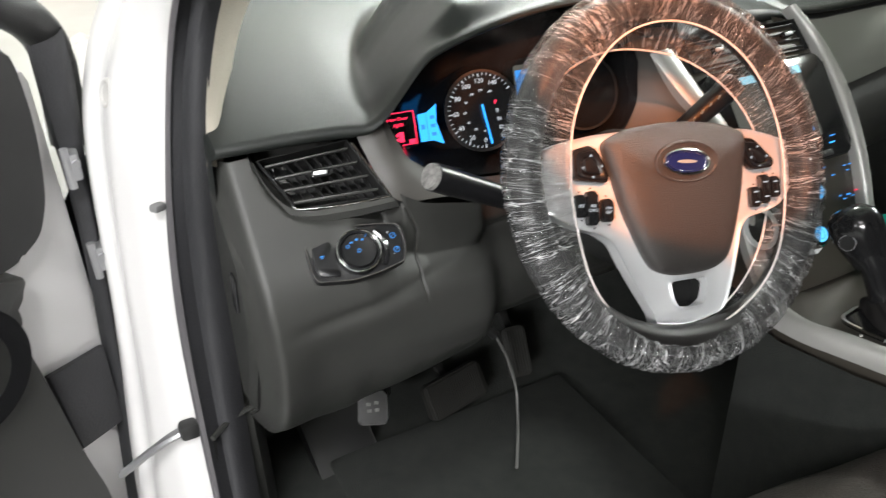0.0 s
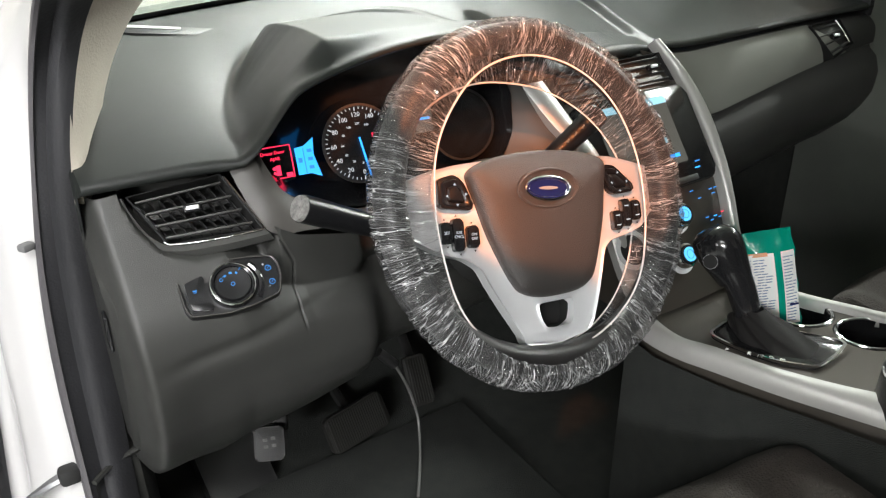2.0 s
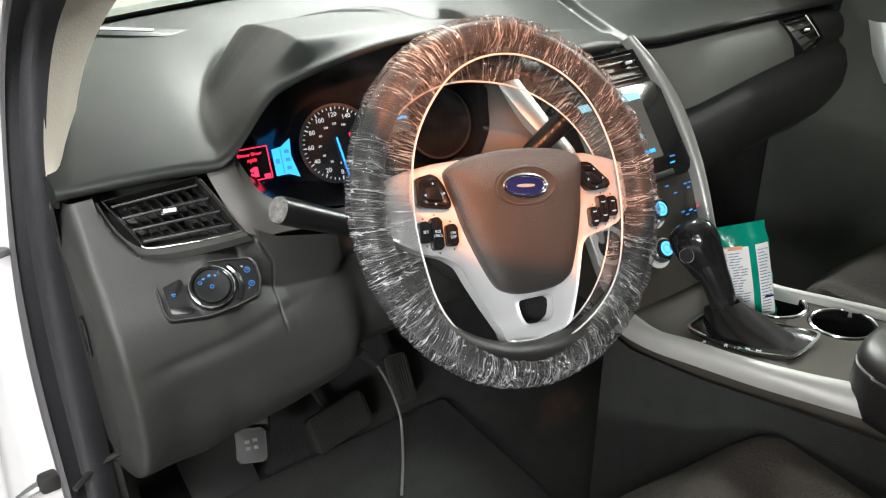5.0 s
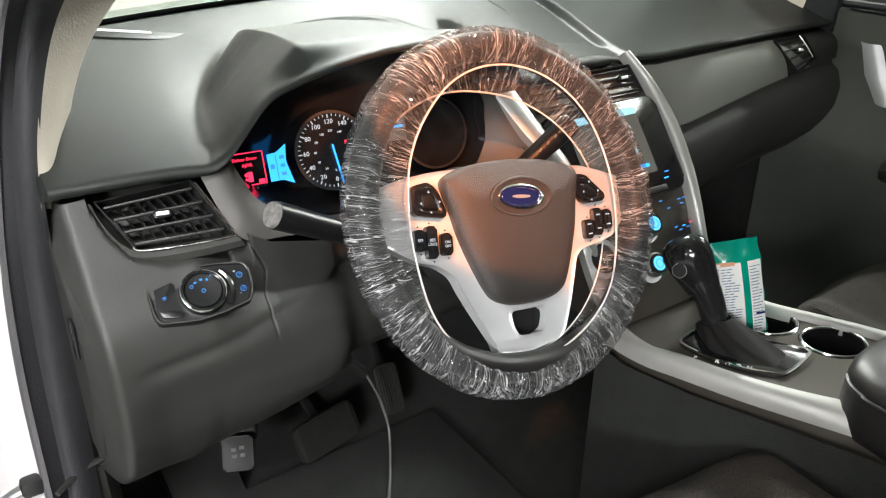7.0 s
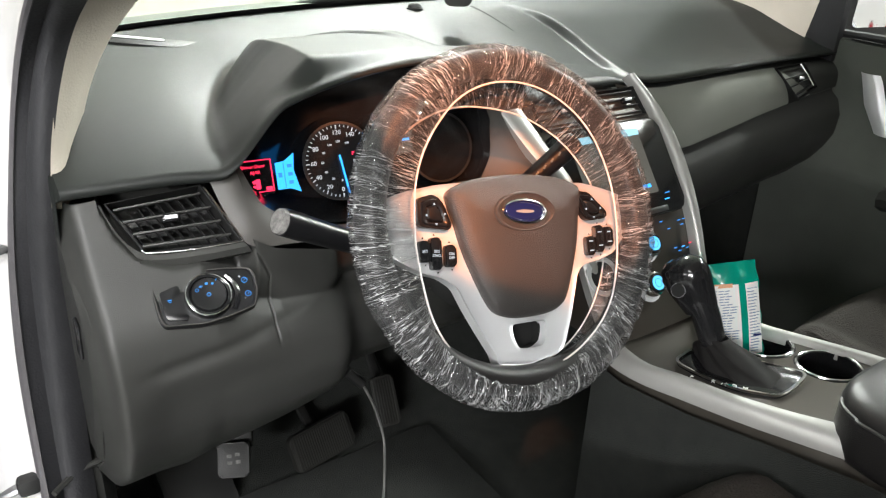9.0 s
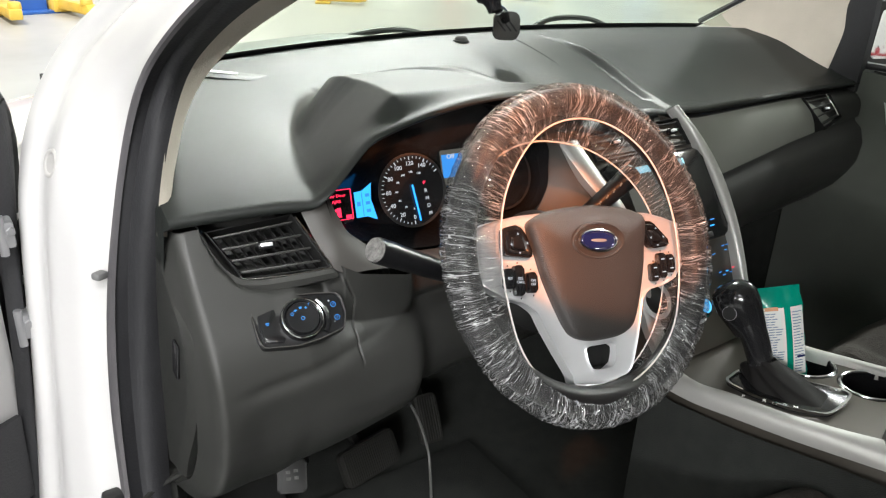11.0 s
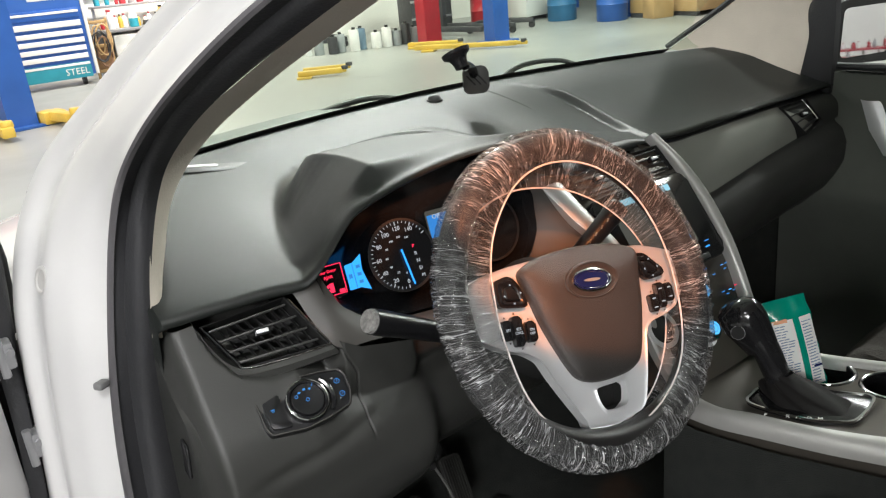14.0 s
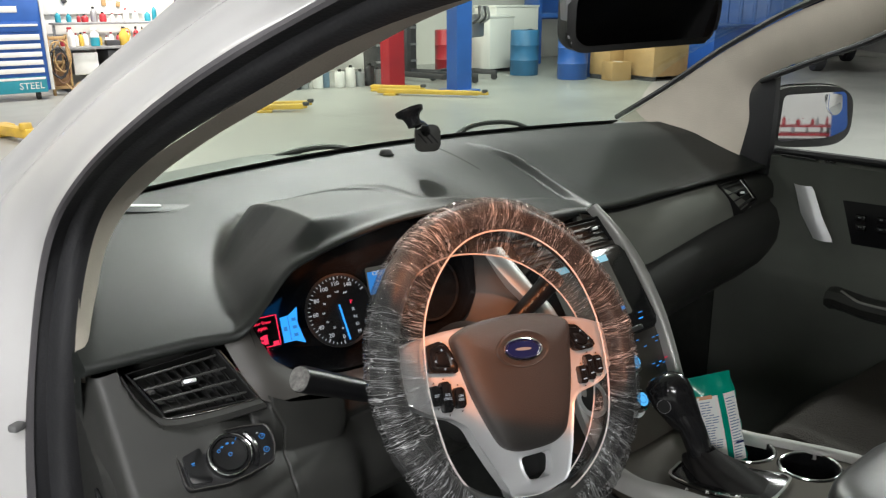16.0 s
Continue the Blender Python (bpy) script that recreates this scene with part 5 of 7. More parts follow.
WORN = mat("worn_grey_cap", (0.16, 0.155, 0.15), 0.6, 0, 0.6, 220)
stalk("black indicator stalk with worn grey end", (-0.580, 0.083, 1.066), (-0.40, 0.10, 0.968), 0.0135, WORN)
s, a, b, d = stalk("black wiper stalk with white markings", (-0.198, 0.092, 1.085), (-0.31, 0.10, 1.01), 0.014, BLACK)
bm = bmesh.new()
for k in range(5):
    p = a.lerp(b, 0.1 + 0.09 * k)
    box(0.002, 0.001, 0.005, p + Vector((-0.008, -0.012, 0.0085)), 0, (0, 30, 0), bm)
part("markings", bm, BAND, s)

# ---------------------------------------------------------------- centre stack
cs = thing("centre_stack", "dark bronze centre stack with silver side rails and lit controls", "centre stack")
YS = [(0.80, 0.02), (0.84, 0.035), (0.878, 0.057), (0.939, 0.086), (1.003, 0.132), (1.06, 0.185), (1.115, 0.240)]


def stack_y(z):
    return sum(lerp_table(z + d, YS) for d in (-0.02, -0.01, 0, 0.01, 0.02)) / 5


rows = []
for i in range(31):
    z = 0.81 + 0.282 * i / 30
    y = stack_y(z) + 0.006
    w = lerp_table(z, [(0.80, 0.098), (0.9, 0.106), (1.11, 0.11)])
    rows.append([(-0.055 - w, y + 0.10, z), (-0.055 - w, y + 0.004, z)] + [(-0.055 + w * k / 6, y - 0.004 * (1 - (k / 6) ** 2), z) for k in range(-5, 6)] + [(-0.055 + w, y + 0.004, z), (-0.055 + w, y + 0.05, z)])
part("fascia", loft(rows), STACK, cs, "dark bronze fascia")


def ribbon(pts, widths, n=40, bow=0.006, skirt=0.012):
    """A gently domed strip along a curve, its width along x."""
    rows = []
    path = spline(pts, n)
    for i, p in enumerate(path):
        w = float(np.interp(i / (n - 1), np.linspace(0, 1, len(widths)), widths))
        d = (path[min(i + 1, n - 1)] - path[max(i - 1, 0)]).normalized()
        nn = d.cross(Vector((1, 0, 0))).normalized()
        nn = nn if nn.y < 0 or nn.z > 0.8 else -nn
        row = [p + Vector((-w / 2, 0, 0)) - nn * skirt]
        for k in range(9):
            u = k / 4 - 1
            row.append(p + Vector((w / 2 * u, 0, 0)) + nn * bow * (1 - u * u) ** 0.7)
        row.append(p + Vector((w / 2, 0, 0)) - nn * skirt)
        rows.append(row)
    return loft(rows)


part("side_rail", ribbon([(0.040, 0.230, 1.115), (0.059, 0.199, 1.079), (0.064, 0.168, 1.047), (0.063, 0.136, 1.012), (0.058, 0.099, 0.964), (0.053, 0.073, 0.921), (0.049, 0.050, 0.876), (0.056, 0.032, 0.835), (0.068, 0.0, 0.813)], [0.014, 0.016, 0.021, 0.021, 0.020, 0.018, 0.016, 0.014, 0.013], 60, 0.007), RAIL, cs, "satin silver side rail")
part("side_rail", ribbon([(-0.200, 0.210, 1.095), (-0.182, 0.175, 1.055), (-0.170, 0.153, 1.032), (-0.163, 0.128, 1.007), (-0.160, 0.095, 0.955), (-0.160, 0.066, 0.91), (-0.155, 0.045, 0.868), (-0.142, 0.026, 0.826)], [0.036, 0.030, 0.026, 0.026]), RAIL, cs, "satin silver side rail")
def on_stack(x, z, proud=0.0):
    n = Vector((0, -0.79, 0.61)).normalized()
    return facing(Vector((x, stack_y(z) + 0.002, z)) + n * proud, n)


ts = link("touchscreen_housing", plate(rounded(0.206, 0.142, 0.016), 0.016, None, 0.003), GLOSS, cs, "gloss black screen housing", world_m=on_stack(-0.060, 1.006, 0.008))
part("screen", plate(rounded(0.130, 0.098, 0.003), 0.001, pose(-0.008, 0.010, 0.0008)), SCREENBG, ts, "lit touchscreen with menu")
part("title_bar", box(0.130, 0.010, 0.0006, (-0.008, 0.053, 0.0012)), PALELIT, ts)
part("foot_bar", box(0.046, 0.005, 0.0006, (0.022, -0.0275, 0.0012)), CYAN, ts)
part("menu_tile", box(0.016, 0.008, 0.0006, (0.025, -0.004, 0.0012)), PALELIT, ts)
part("phone_symbol", disc_ring(0.013, 0.0145, 30, 20, 300, 0.0014), WHITELIT, ts).matrix_basis = Matrix.Translation((0.024, 0.024, 0))
part("card_slot", box(0.13, 0.010, 0.012, (0, -0.0635, -0.0055), 0.002), BLACK, ts)
for x, z, mt in ((0.012, 0.972, CYANDIM), (0.008, 0.965, CYAN)):
    link("button_light", box(0.009, 0.0018, 0.0006), mt, cs, world_m=on_stack(x, z, 0.0088))
for x, z, mt in ((0.024, 0.937, CYANDIM), (0.034, 0.937, CYANDIM), (0.006, 0.904, CYANDIM), (0.022, 0.903, CYAN), (0.037, 0.905, REDLIT), (0.014, 0.899, CYANDIM), (0.030, 0.900, CYANDIM), (0.028, 0.931, CYANDIM), (-0.012, 0.941, CYANDIM), (0.0, 0.930, CYANDIM), (0.022, 0.886, WHITELIT), (-0.13, 0.885, CYANDIM)):
    link("button_light", box(0.006, 0.0014, 0.0006), mt, cs, world_m=on_stack(x, z, 0.003))
for x, z in ((-0.052, 0.917), (-0.060, 0.869)):
    kb = link("rotary_knob", cyl(0.0185, 0.0165, 0.020, (0, 0, 0.008), seg=40, bevel=0.002), CHROME, cs, "silver knob with glowing blue centre", world_m=on_stack(x, z, 0.0))
    part("knob_ring", cyl(0.0140, 0.0135, 0.004, (0, 0, 0.0185), seg=36), GLOSS, kb)
    part("knob_glow", cyl(0.0100, 0.0100, 0.002, (0, 0, 0.0205), seg=32), AQUA, kb)
    part("knob_mark", disc_ring(0.0055, 0.0064, 24, z=0.0218), CYANDIM, kb)
    part("knob_base", disc_ring(0.018, 0.023, z=0.002), SILVER, kb)
air_vent("slatted black centre air vent", on_stack(-0.112, 1.085, 0.005), [(-0.045, 0.016), (0.045, 0.016), (0.045, -0.027), (-0.045, -0.027)], 4, 5, (0.5, 0.5), BLACK)
air_vent("slatted black centre air vent", on_stack(-0.008, 1.085, 0.005), [(-0.047, 0.016), (0.042, 0.016), (0.050, -0.027), (-0.047, -0.027)], 4, 5, (0.72, 0.45), BLACK)

kl = link("rotary_ring", disc_ring(0.020, 0.027, z=0.012), SILVER, cs, "satin silver volume knob ring", world_m=on_stack(-0.150, 0.897, 0.004))
part("knob_centre", cyl(0.0205, 0.019, 0.014, (0, 0, 0.004), seg=36, bevel=0.002), BLACK, kl)

# ---------------------------------------------------------------- centre console
con = thing("centre_console", "dark bronze centre console with satin silver edge rails and cup holders", "centre console")


def con_z(y):
    return 0.803 + 0.10 * max(0.0, 0.02 - y)


def con_edge(y):
    return lerp_table(y, [(-0.6, -0.075), (-0.267, -0.084), (-0.217, -0.099), (-0.158, -0.116), (-0.089, -0.132), (-0.03, -0.141), (0.02, -0.141), (0.06, -0.132)])


def con_in(y):
    return lerp_table(y, [(-0.6, -0.055), (-0.275, -0.058), (-0.246, -0.065), (-0.199, -0.086), (-0.139, -0.107), (-0.064, -0.122), (-0.02, -0.130), (0.03, -0.118), (0.06, -0.104)])


rows = []
for i in range(126):
    y = 0.06 - 0.004 * i
    xl, xr, z = con_in(y), lerp_table(y, [(-0.4, 0.12), (-0.19, 0.108), (-0.06, 0.078), (0.06, 0.07)]), con_z(y)
    xo = con_edge(y) + 0.008
    rows.append([(xo, y, 0.44), (xo, y, 0.6), (xo, y, z - 0.03), (xl - 0.006, y, z - 0.012)] + [(xl + (xr - xl) * k / 44, y, z) for k in range(45)] + [(xr + 0.004, y, z - 0.03), (xr, y, 0.6), (xr, y, 0.44)])
CUPS = ((0.040, -0.074), (0.055, -0.160))
bm = loft(rows)
bmesh.ops.delete(bm, geom=[f for f in bm.faces if f.calc_center_median().z > 0.79 and any((f.calc_center_median().xy - Vector(c)).length < 0.0408 for c in CUPS)], context="FACES")
part("body", bm, STACK, con)
part("side_carpet", loft([[(con_edge(y) - 0.006, y, z) for z in (0.43, 0.6, con_z(y) - 0.035)] for y in (0.06, 0.0, -0.1, -0.2, -0.3, -0.45)]), CARPET, con, "black carpeted side")
IN = spline([(-0.104, 0.062, 0.798), (-0.122, 0.022, 0.805), (-0.133, -0.026, 0.812), (-0.122, -0.068, 0.817), (-0.107, -0.139, 0.824), (-0.086, -0.199, 0.830), (-0.065, -0.246, 0.835), (-0.058, -0.275, 0.838)], 40)
OUT = spline([(-0.136, 0.062, 0.782), (-0.147, 0.018, 0.784), (-0.146, -0.030, 0.787), (-0.136, -0.083, 0.793), (-0.119, -0.158, 0.800), (-0.102, -0.217, 0.806), (-0.087, -0.267, 0.811), (-0.080, -0.295, 0.814)], 40)
rows = []
for a, b in zip(IN, OUT):
    rows.append([a + Vector((0, 0, -0.006))] + [a.lerp(b, k / 8) + Vector((-0.4, -0.3, 0.8)) * 0.010 * math.sin(math.pi * k / 8) ** 0.8 for k in range(9)] + [b + Vector((0.01, 0.0, -0.004))])
part("rail", loft(rows), RAIL, con, "satin silver rail")
part("rail", ribbon([(0.070, -0.02, 0.812), (0.075, -0.06, 0.815), (0.093, -0.13, 0.823), (0.108, -0.19, 0.829), (0.118, -0.28, 0.838), (0.12, -0.4, 0.845)], [0.016, 0.018, 0.018]), RAIL, con, "satin silver rail")
for x, y in CUPS:
    rows = [[(x + r * math.cos(a), y + r * math.sin(a), con_z(y + r * math.sin(a)) + z) for a in (2 * math.pi * k / 40 for k in range(40))] for r, z in ((0.0425, -0.0004), (0.0415, 0.0006), (0.038, 0.0012), (0.036, 0.0005), (0.035, -0.05), (0.033, -0.055), (0.001, -0.056))]
    hl = part("cup_holder", loft(rows, closed=True), GLOSS, con, "black cup holder with chrome ring")
    part("ring", tube([(x + 0.0385 * math.cos(a), y + 0.0385 * math.sin(a), con_z(y + 0.0385 * math.sin(a)) + 0.0012) for a in (2 * math.pi * k / 48 for k in range(48))], 0.0016, 0, 8, closed=True), CHROME, hl)
# shifter
gs = thing("gear_shifter", "black gear shifter with leather boot in a chrome surround", "gear shifter")
gm = pose(-0.05, -0.105, con_z(-0.105) + 0.004, -5.7, 0, 0)
fr = [(-0.053, 0.054), (-0.030, 0.067), (-0.004, 0.066), (0.018, 0.035), (0.040, -0.015), (0.053, -0.048), (0.040, -0.060), (-0.012, -0.066), (-0.030, -0.052), (-0.048, -0.015)]
out2 = smooth_outline(fr, 60)
ob = link("surround", plate(out2, 0.003, None, 0.0008), GLOSS, gs, world_m=gm)
rows = [[(x * s, y * s, z) for s, z in ((1.0, -0.001), (1.02, 0.003), (0.97, 0.003), (0.95, 0.0))] for x, y in out2 + [out2[0]]]
part("chrome_frame", loft(rows), CHROME, ob)
for k, f in enumerate("PRNDM"):
    words("gear_letter", f, 0.0085, pose(-0.066 + (0.012 + 0.006 * (k - 1) if k else 0), 0.024 - (0.023 + 0.011 * (k - 1) if k else 0), 0.0012, 0, 0, -62), PLASTICW, ob)
base, neck, top = Vector((-0.045, -0.105, 0.815)), Vector((-0.059, -0.062, 0.852)), Vector((-0.075, -0.020, 0.915))
rows = []
for i in range(36):
    t = i / 35
    c = base.lerp(neck, t ** 0.8)
    rx = 0.026 * (1 - t) ** 1.4 + 0.0145
    rows.append([c + Vector((rx * math.cos(a) * (1 + 0.07 * math.sin(7 * a + 9 * t)), (rx * (1.25 + 0.55 * (1 - t))) * math.sin(a) * (1 + 0.06 * math.sin(5 * a - 6 * t)), 0.0)) for a in (2 * math.pi * k / 56 for k in range(56))])
BOOT = mat("soft_boot_leather", (0.010, 0.0092, 0.0090), 0.80, 0, 0.2, 30, 0.15, 900)
BOOT.node_tree.nodes["Principled BSDF"].inputs["Specular IOR Level"].default_value = 0.18
part("boot", loft(rows, closed=True), BOOT, gs, "gathered black leather boot")
part("lever", tube([neck + Vector((0, 0, -0.01)), neck.lerp(top, 0.5) + Vector((0, -0.004, 0)), top], 0.0168, 14, 18, taper=(1.0, 1.2)), GLOSS, gs)
rows = []
ax = (top - neck).normalized()
sx = ax.cross(Vector((0, 0, 1))).normalized()
sy = sx.cross(ax)
for s, r in ((-0.040, 0.0175), (-0.022, 0.021), (0.0, 0.025), (0.012, 0.025), (0.023, 0.022), (0.031, 0.0145), (0.0335, 0.004)):
    rows.append([top + ax * s + sx * (r * 1.0 * math.cos(a)) + sy * (r * 1.25 * math.sin(a)) for a in (2 * math.pi * k / 28 for k in range(28))])
part("knob", loft(rows, closed=True, caps=True), GLOSS, gs, "gloss black knob")
ob = link("knob_badge", disc_ring(0.0085, 0.0092, z=0.001), STEEL, gs, world_m=facing((-0.1005, -0.026, 0.911), (-0.92, -0.34, 0.27)))
part("badge_face", cyl(0.0087, 0.0087, 0.003, seg=32), VOID, ob)

# pouch of wipes standing in the front cup holder
pm = facing((0.009, -0.041, 0.857), (-0.61, -0.75, 0.25), (0.001, 0.040, 0.116)) @ Matrix.Diagonal((1.1, 0.93, 1, 1))
pouch = thing("wipes_pouch", "green and white foil pouch standing in the cup holder", "pouch", pm)


def pillow(w, h, d, n=14, zoff=0.0):
    rows = []
    for j in range(n + 1):
        v = j / n * 2 - 1
        rows.append([(w / 2 * u + 0.002 * math.sin(9 * v + 3 * u), h / 2 * v, zoff + d * ((1 - u * u) * (1 - v * v)) ** 0.5 + 0.0030 * noise.noise((u * 3, v * 5, 1)) + 0.0010 * noise.noise((u * 9, v * 14, 4))) for u in (k / n * 2 - 1 for k in range(n + 1))])
    return rows


part("bag_front", loft(pillow(0.060, 0.145, 0.013)), GREEN, pouch, "green foil front")
part("bag_back", loft([[(x, y, -z) for x, y, z in r] for r in pillow(0.060, 0.145, 0.011)]), GREEN, pouch)
def on_pouch(x, y):
    u, v = x / 0.031, y / 0.0725
    return 0.013 * max(0.02, (1 - u * u) * (1 - v * v)) ** 0.5 + 0.0016
for x0, x1 in ((-0.0285, 0.004), (0.012, 0.0285)):
    rows = [[(x0 + (x1 - x0) * k / 6, y, on_pouch(x0 + (x1 - x0) * k / 6, y)) for k in range(7)] for y in (-0.066 + 0.108 * j / 12 for j in range(13))]
    part("label_panel", loft(rows), PLASTICW, pouch, "white printed panel")
bm = bmesh.new()
rng = random.Random(4)
for x0, x1, step in ((-0.0265, 0.002, 0.0040), (0.0135, 0.027, 0.0045)):
    y = 0.034
    while y > -0.062:
        w = (x1 - x0) * rng.uniform(0.6, 1.0)
        for k in range(3):
            xa = x0 + w * k / 3
            box(w / 3.4, 0.0014, 0.0004, (xa + w / 6, y, on_pouch(xa + w / 6, y) + 0.0004), 0, (0, 0, 0), bm)
        y -= step
tagged(part("small_print", bm, mat("grey_print", (0.16, 0.22, 0.32), 0.6), pouch, "illegible small print"), kind="stuff")
part("orange_flash", loft([[(x, y, on_pouch(x, y) + 0.0003) for x in (-0.027, -0.016, -0.003)] for y in (0.0385, 0.044)]), mat("orange_print", (0.55, 0.25, 0.12), 0.5), pouch)
part("blue_mark", box(0.014, 0.003, 0.0005, (0.020, -0.036, on_pouch(0.020, -0.036) + 0.0005)), BADGE, pouch)

# armrest and seats
ar = thing("armrest", "black stitched leather armrest lid behind the console", "armrest")
rows = []
for y, sx, sz in ((-0.228, 0.45, 0.70), (-0.230, 0.62, 0.84), (-0.236, 0.76, 0.94), (-0.248, 0.88, 1.0), (-0.270, 0.97, 1.02), (-0.30, 1.0, 1.02), (-0.54, 1.0, 1.02), (-0.57, 0.9, 0.9)):
    rows.append([(0.022 + 0.115 * sx * cx, y, 0.842 + 0.046 * sz * cz) for cx, cz in ((math.copysign(abs(math.cos(a)) ** 0.35, math.cos(a)), math.copysign(abs(math.sin(a)) ** 0.45, math.sin(a))) for a in (2 * math.pi * k / 40 for k in range(40)))])
part("lid", loft(rows, closed=True, caps=True), LEATHER, ar, "black leather lid")
part("seam", tube([(-0.094, -0.54, 0.866), (-0.094, -0.30, 0.866), (-0.089, -0.268, 0.866), (-0.078, -0.247, 0.866), (-0.060, -0.2365, 0.866), (-0.035, -0.230, 0.866), (0.022, -0.2285, 0.866), (0.080, -0.230, 0.866), (0.122, -0.247, 0.866), (0.137, -0.28, 0.866), (0.138, -0.54, 0.866)], 0.0026, 80, 8), LEATHER, ar, "piped leather seam")
part("box", box(0.17, 0.30, 0.38, (0.022, -0.42, 0.61), 0.02), BLACK, ar)


def seat(label, cx, front, top, m=None):
    st = thing("car_seat", label, "seat", group="front seats")
    rows = []
    for j in range(25):
        y = front - 0.50 * j / 24
        fr2 = min(1, j / 5)
        drop = 0.075 * (1 - math.sin(fr2 * math.pi / 2)) ** 1.5
        row = []
        for k in range(25):
            u = k / 24 * 2 - 1
            w = 0.255 * (0.80 + 0.20 * math.sin(fr2 * math.pi / 2))
            side = 0.020 * math.exp(-((abs(u) - 0.78) / 0.16) ** 2) * fr2 - 0.075 * max(0, (abs(u) - 0.85) / 0.15) ** 2
            row.append((cx + w * u, y - 0.05 * u * u * (1 - fr2), top + side - drop - 0.02 * (j / 24)))
        rows.append([(row[0][0], row[0][1], 0.50)] + row + [(row[-1][0], row[-1][1], 0.50)])
    rows.insert(0, [(x, y + 0.005, 0.5) for x, y, z in rows[0]])
    part("cushion", loft(rows), CLOTH, st, "dark woven cloth cushion")
    rows = []
    for j in range(21):
        z = top - 0.02 + 0.62 * j / 20
        w = 0.25 * (1 - 0.25 * (j / 20) ** 3)
        yb = front - 0.50 - 0.16 * j / 20
        rows.append([(cx + w * math.sin(a) , yb + 0.07 * math.cos(a) - (0.03 * math.exp(-(math.sin(a) / 0.6) ** 2) if math.cos(a) > 0 else 0), z) for a in (2 * math.pi * k / 32 for k in range(32))])
    part("backrest", loft(rows, closed=True, caps=True), CLOTH, st)
    part("seat_base", box(0.42, 0.44, 0.12, (cx, front - 0.28, 0.47), 0.02), BLACK, st)
    hr = 0.715
    for sd in (-1, 1):
        part("headrest_post", tube([(cx + sd * 0.06, front - 0.65, hr + 0.58), (cx + sd * 0.06, front - 0.67, hr + 0.66)], 0.006, 4, 8), CHROME, st)
    rows = [[(cx + 0.13 * s * math.cos(a), front - 0.67 + 0.05 * s * math.sin(a), z) for a in (2 * math.pi * k / 24 for k in range(24))] for z, s in ((hr + 0.63, 0.7), (hr + 0.66, 1), (hr + 0.75, 1), (hr + 0.80, 0.8), (hr + 0.815, 0.3))]
    part("headrest", loft(rows, closed=True, caps=True), CLOTH, st)
    return st


seat("dark charcoal woven cloth driver's seat", -0.335, -0.105, 0.745)
seat("dark charcoal woven cloth passenger seat", 0.36, 0.018, 0.788)

# ---------------------------------------------------------------- footwell
fl = thing("car_floor", "black carpet of the footwells", "carpet", kind="structure")
rows = []
for y, z in ((-0.9, 0.42), (0.0, 0.415), (0.40, 0.415), (0.48, 0.43), (0.56, 0.50), (0.66, 0.66), (0.72, 0.86), (0.72, 1.0)):
    rows.append([(x, y, z + 0.006 * noise.noise((x * 5, y * 5, 0))) for x in (-0.79 + 1.46 * k / 24 for k in range(25))])
part("carpet", loft(rows), CARPET, fl)
part("floor_mat", box(0.46, 0.50, 0.012, (-0.40, 0.17, 0.426), 0.005), CARPET, fl, "black floor mat")
part("side_lining", loft([[(x, y, z) for z in (0.42, 0.75, 1.06)] for x, y in ((0.664, 0.30), (0.664, 0.78))]), CARPET, fl)
part("side_lining", loft([[(x, y, z) for z in (0.42, 0.75, 1.0)] for x, y in ((-0.742, 0.33), (-0.742, 0.78))]), CARPET, fl)
part("bulkhead", box(1.44, 0.02, 0.75, (MID, 0.76, 0.75)), CARPET, fl)
kp = thing("kick_panel", "dark grey plastic kick panel beside the pedals", "kick panel", kind="structure")
part("panel", loft([[(-0.81, 0.27, z), (-0.80, 0.285, z), (-0.752, 0.30, z), (-0.735, 0.33, z), (-0.733, 0.70, z)] for z in (0.42, 0.55, 0.692)]), HARD, kp)
part("panel_lip", tube([(-0.81, 0.262, 0.694), (-0.78, 0.287, 0.694), (-0.745, 0.297, 0.694)], 0.004, 10, 6), HARD, kp)


def pedal(label, at, w, h, rot, ribs, across):
    p = thing("pedal", label, "pedal", pose(*at, *rot), group="pedals")
    part("plate", plate(rounded(w, h, min(w, h) * 0.18), 0.012, None, 0.003), RUBBERPAD, p)
    n = ribs
    for k in range(n):
        q = (k + 0.5) / n - 0.5
        part("rib", box(w * 0.035 if across else w * 0.9, h * 0.88 if across else h * 0.03, 0.003, (q * w * 0.9 if across else 0, 0 if across else q * h * 0.9, 0.001), 0.0006), RUBBERPAD, p)
    part("arm", tube([(0, 0.0, -0.012), (0.01, 0.05, -0.06), (0.01, 0.18, -0.10), (0.0, 0.32, -0.08)], 0.010, 20, 8, flat=0.6), BLACK, p)
    return p


pedal("worn ribbed rubber brake pedal", (-0.385, 0.425, 0.475), 0.125, 0.066, (62, 0, 12), 24, True)
pedal("ribbed rubber accelerator pedal", (-0.252, 0.44, 0.50), 0.045, 0.092, (58, 0, -8), 8, True)
ob = thing("footrest", "black plastic footrest beside the pedals", "footrest", pose(-0.60, 0.44, 0.46, 52, 0, 8))
part("plate", plate(rounded(0.11, 0.16, 0.02), 0.03, None, 0.006), BLACK, ob)
ob = thing("diagnostic_plug", "black diagnostic plug with small white print below the dashboard", "plug", facing((-0.565, 0.36, 0.562), (-0.35, -0.75, 0.55)))
part("case", plate(rounded(0.046, 0.052, 0.006), 0.05, None, 0.004), BLACK, ob)
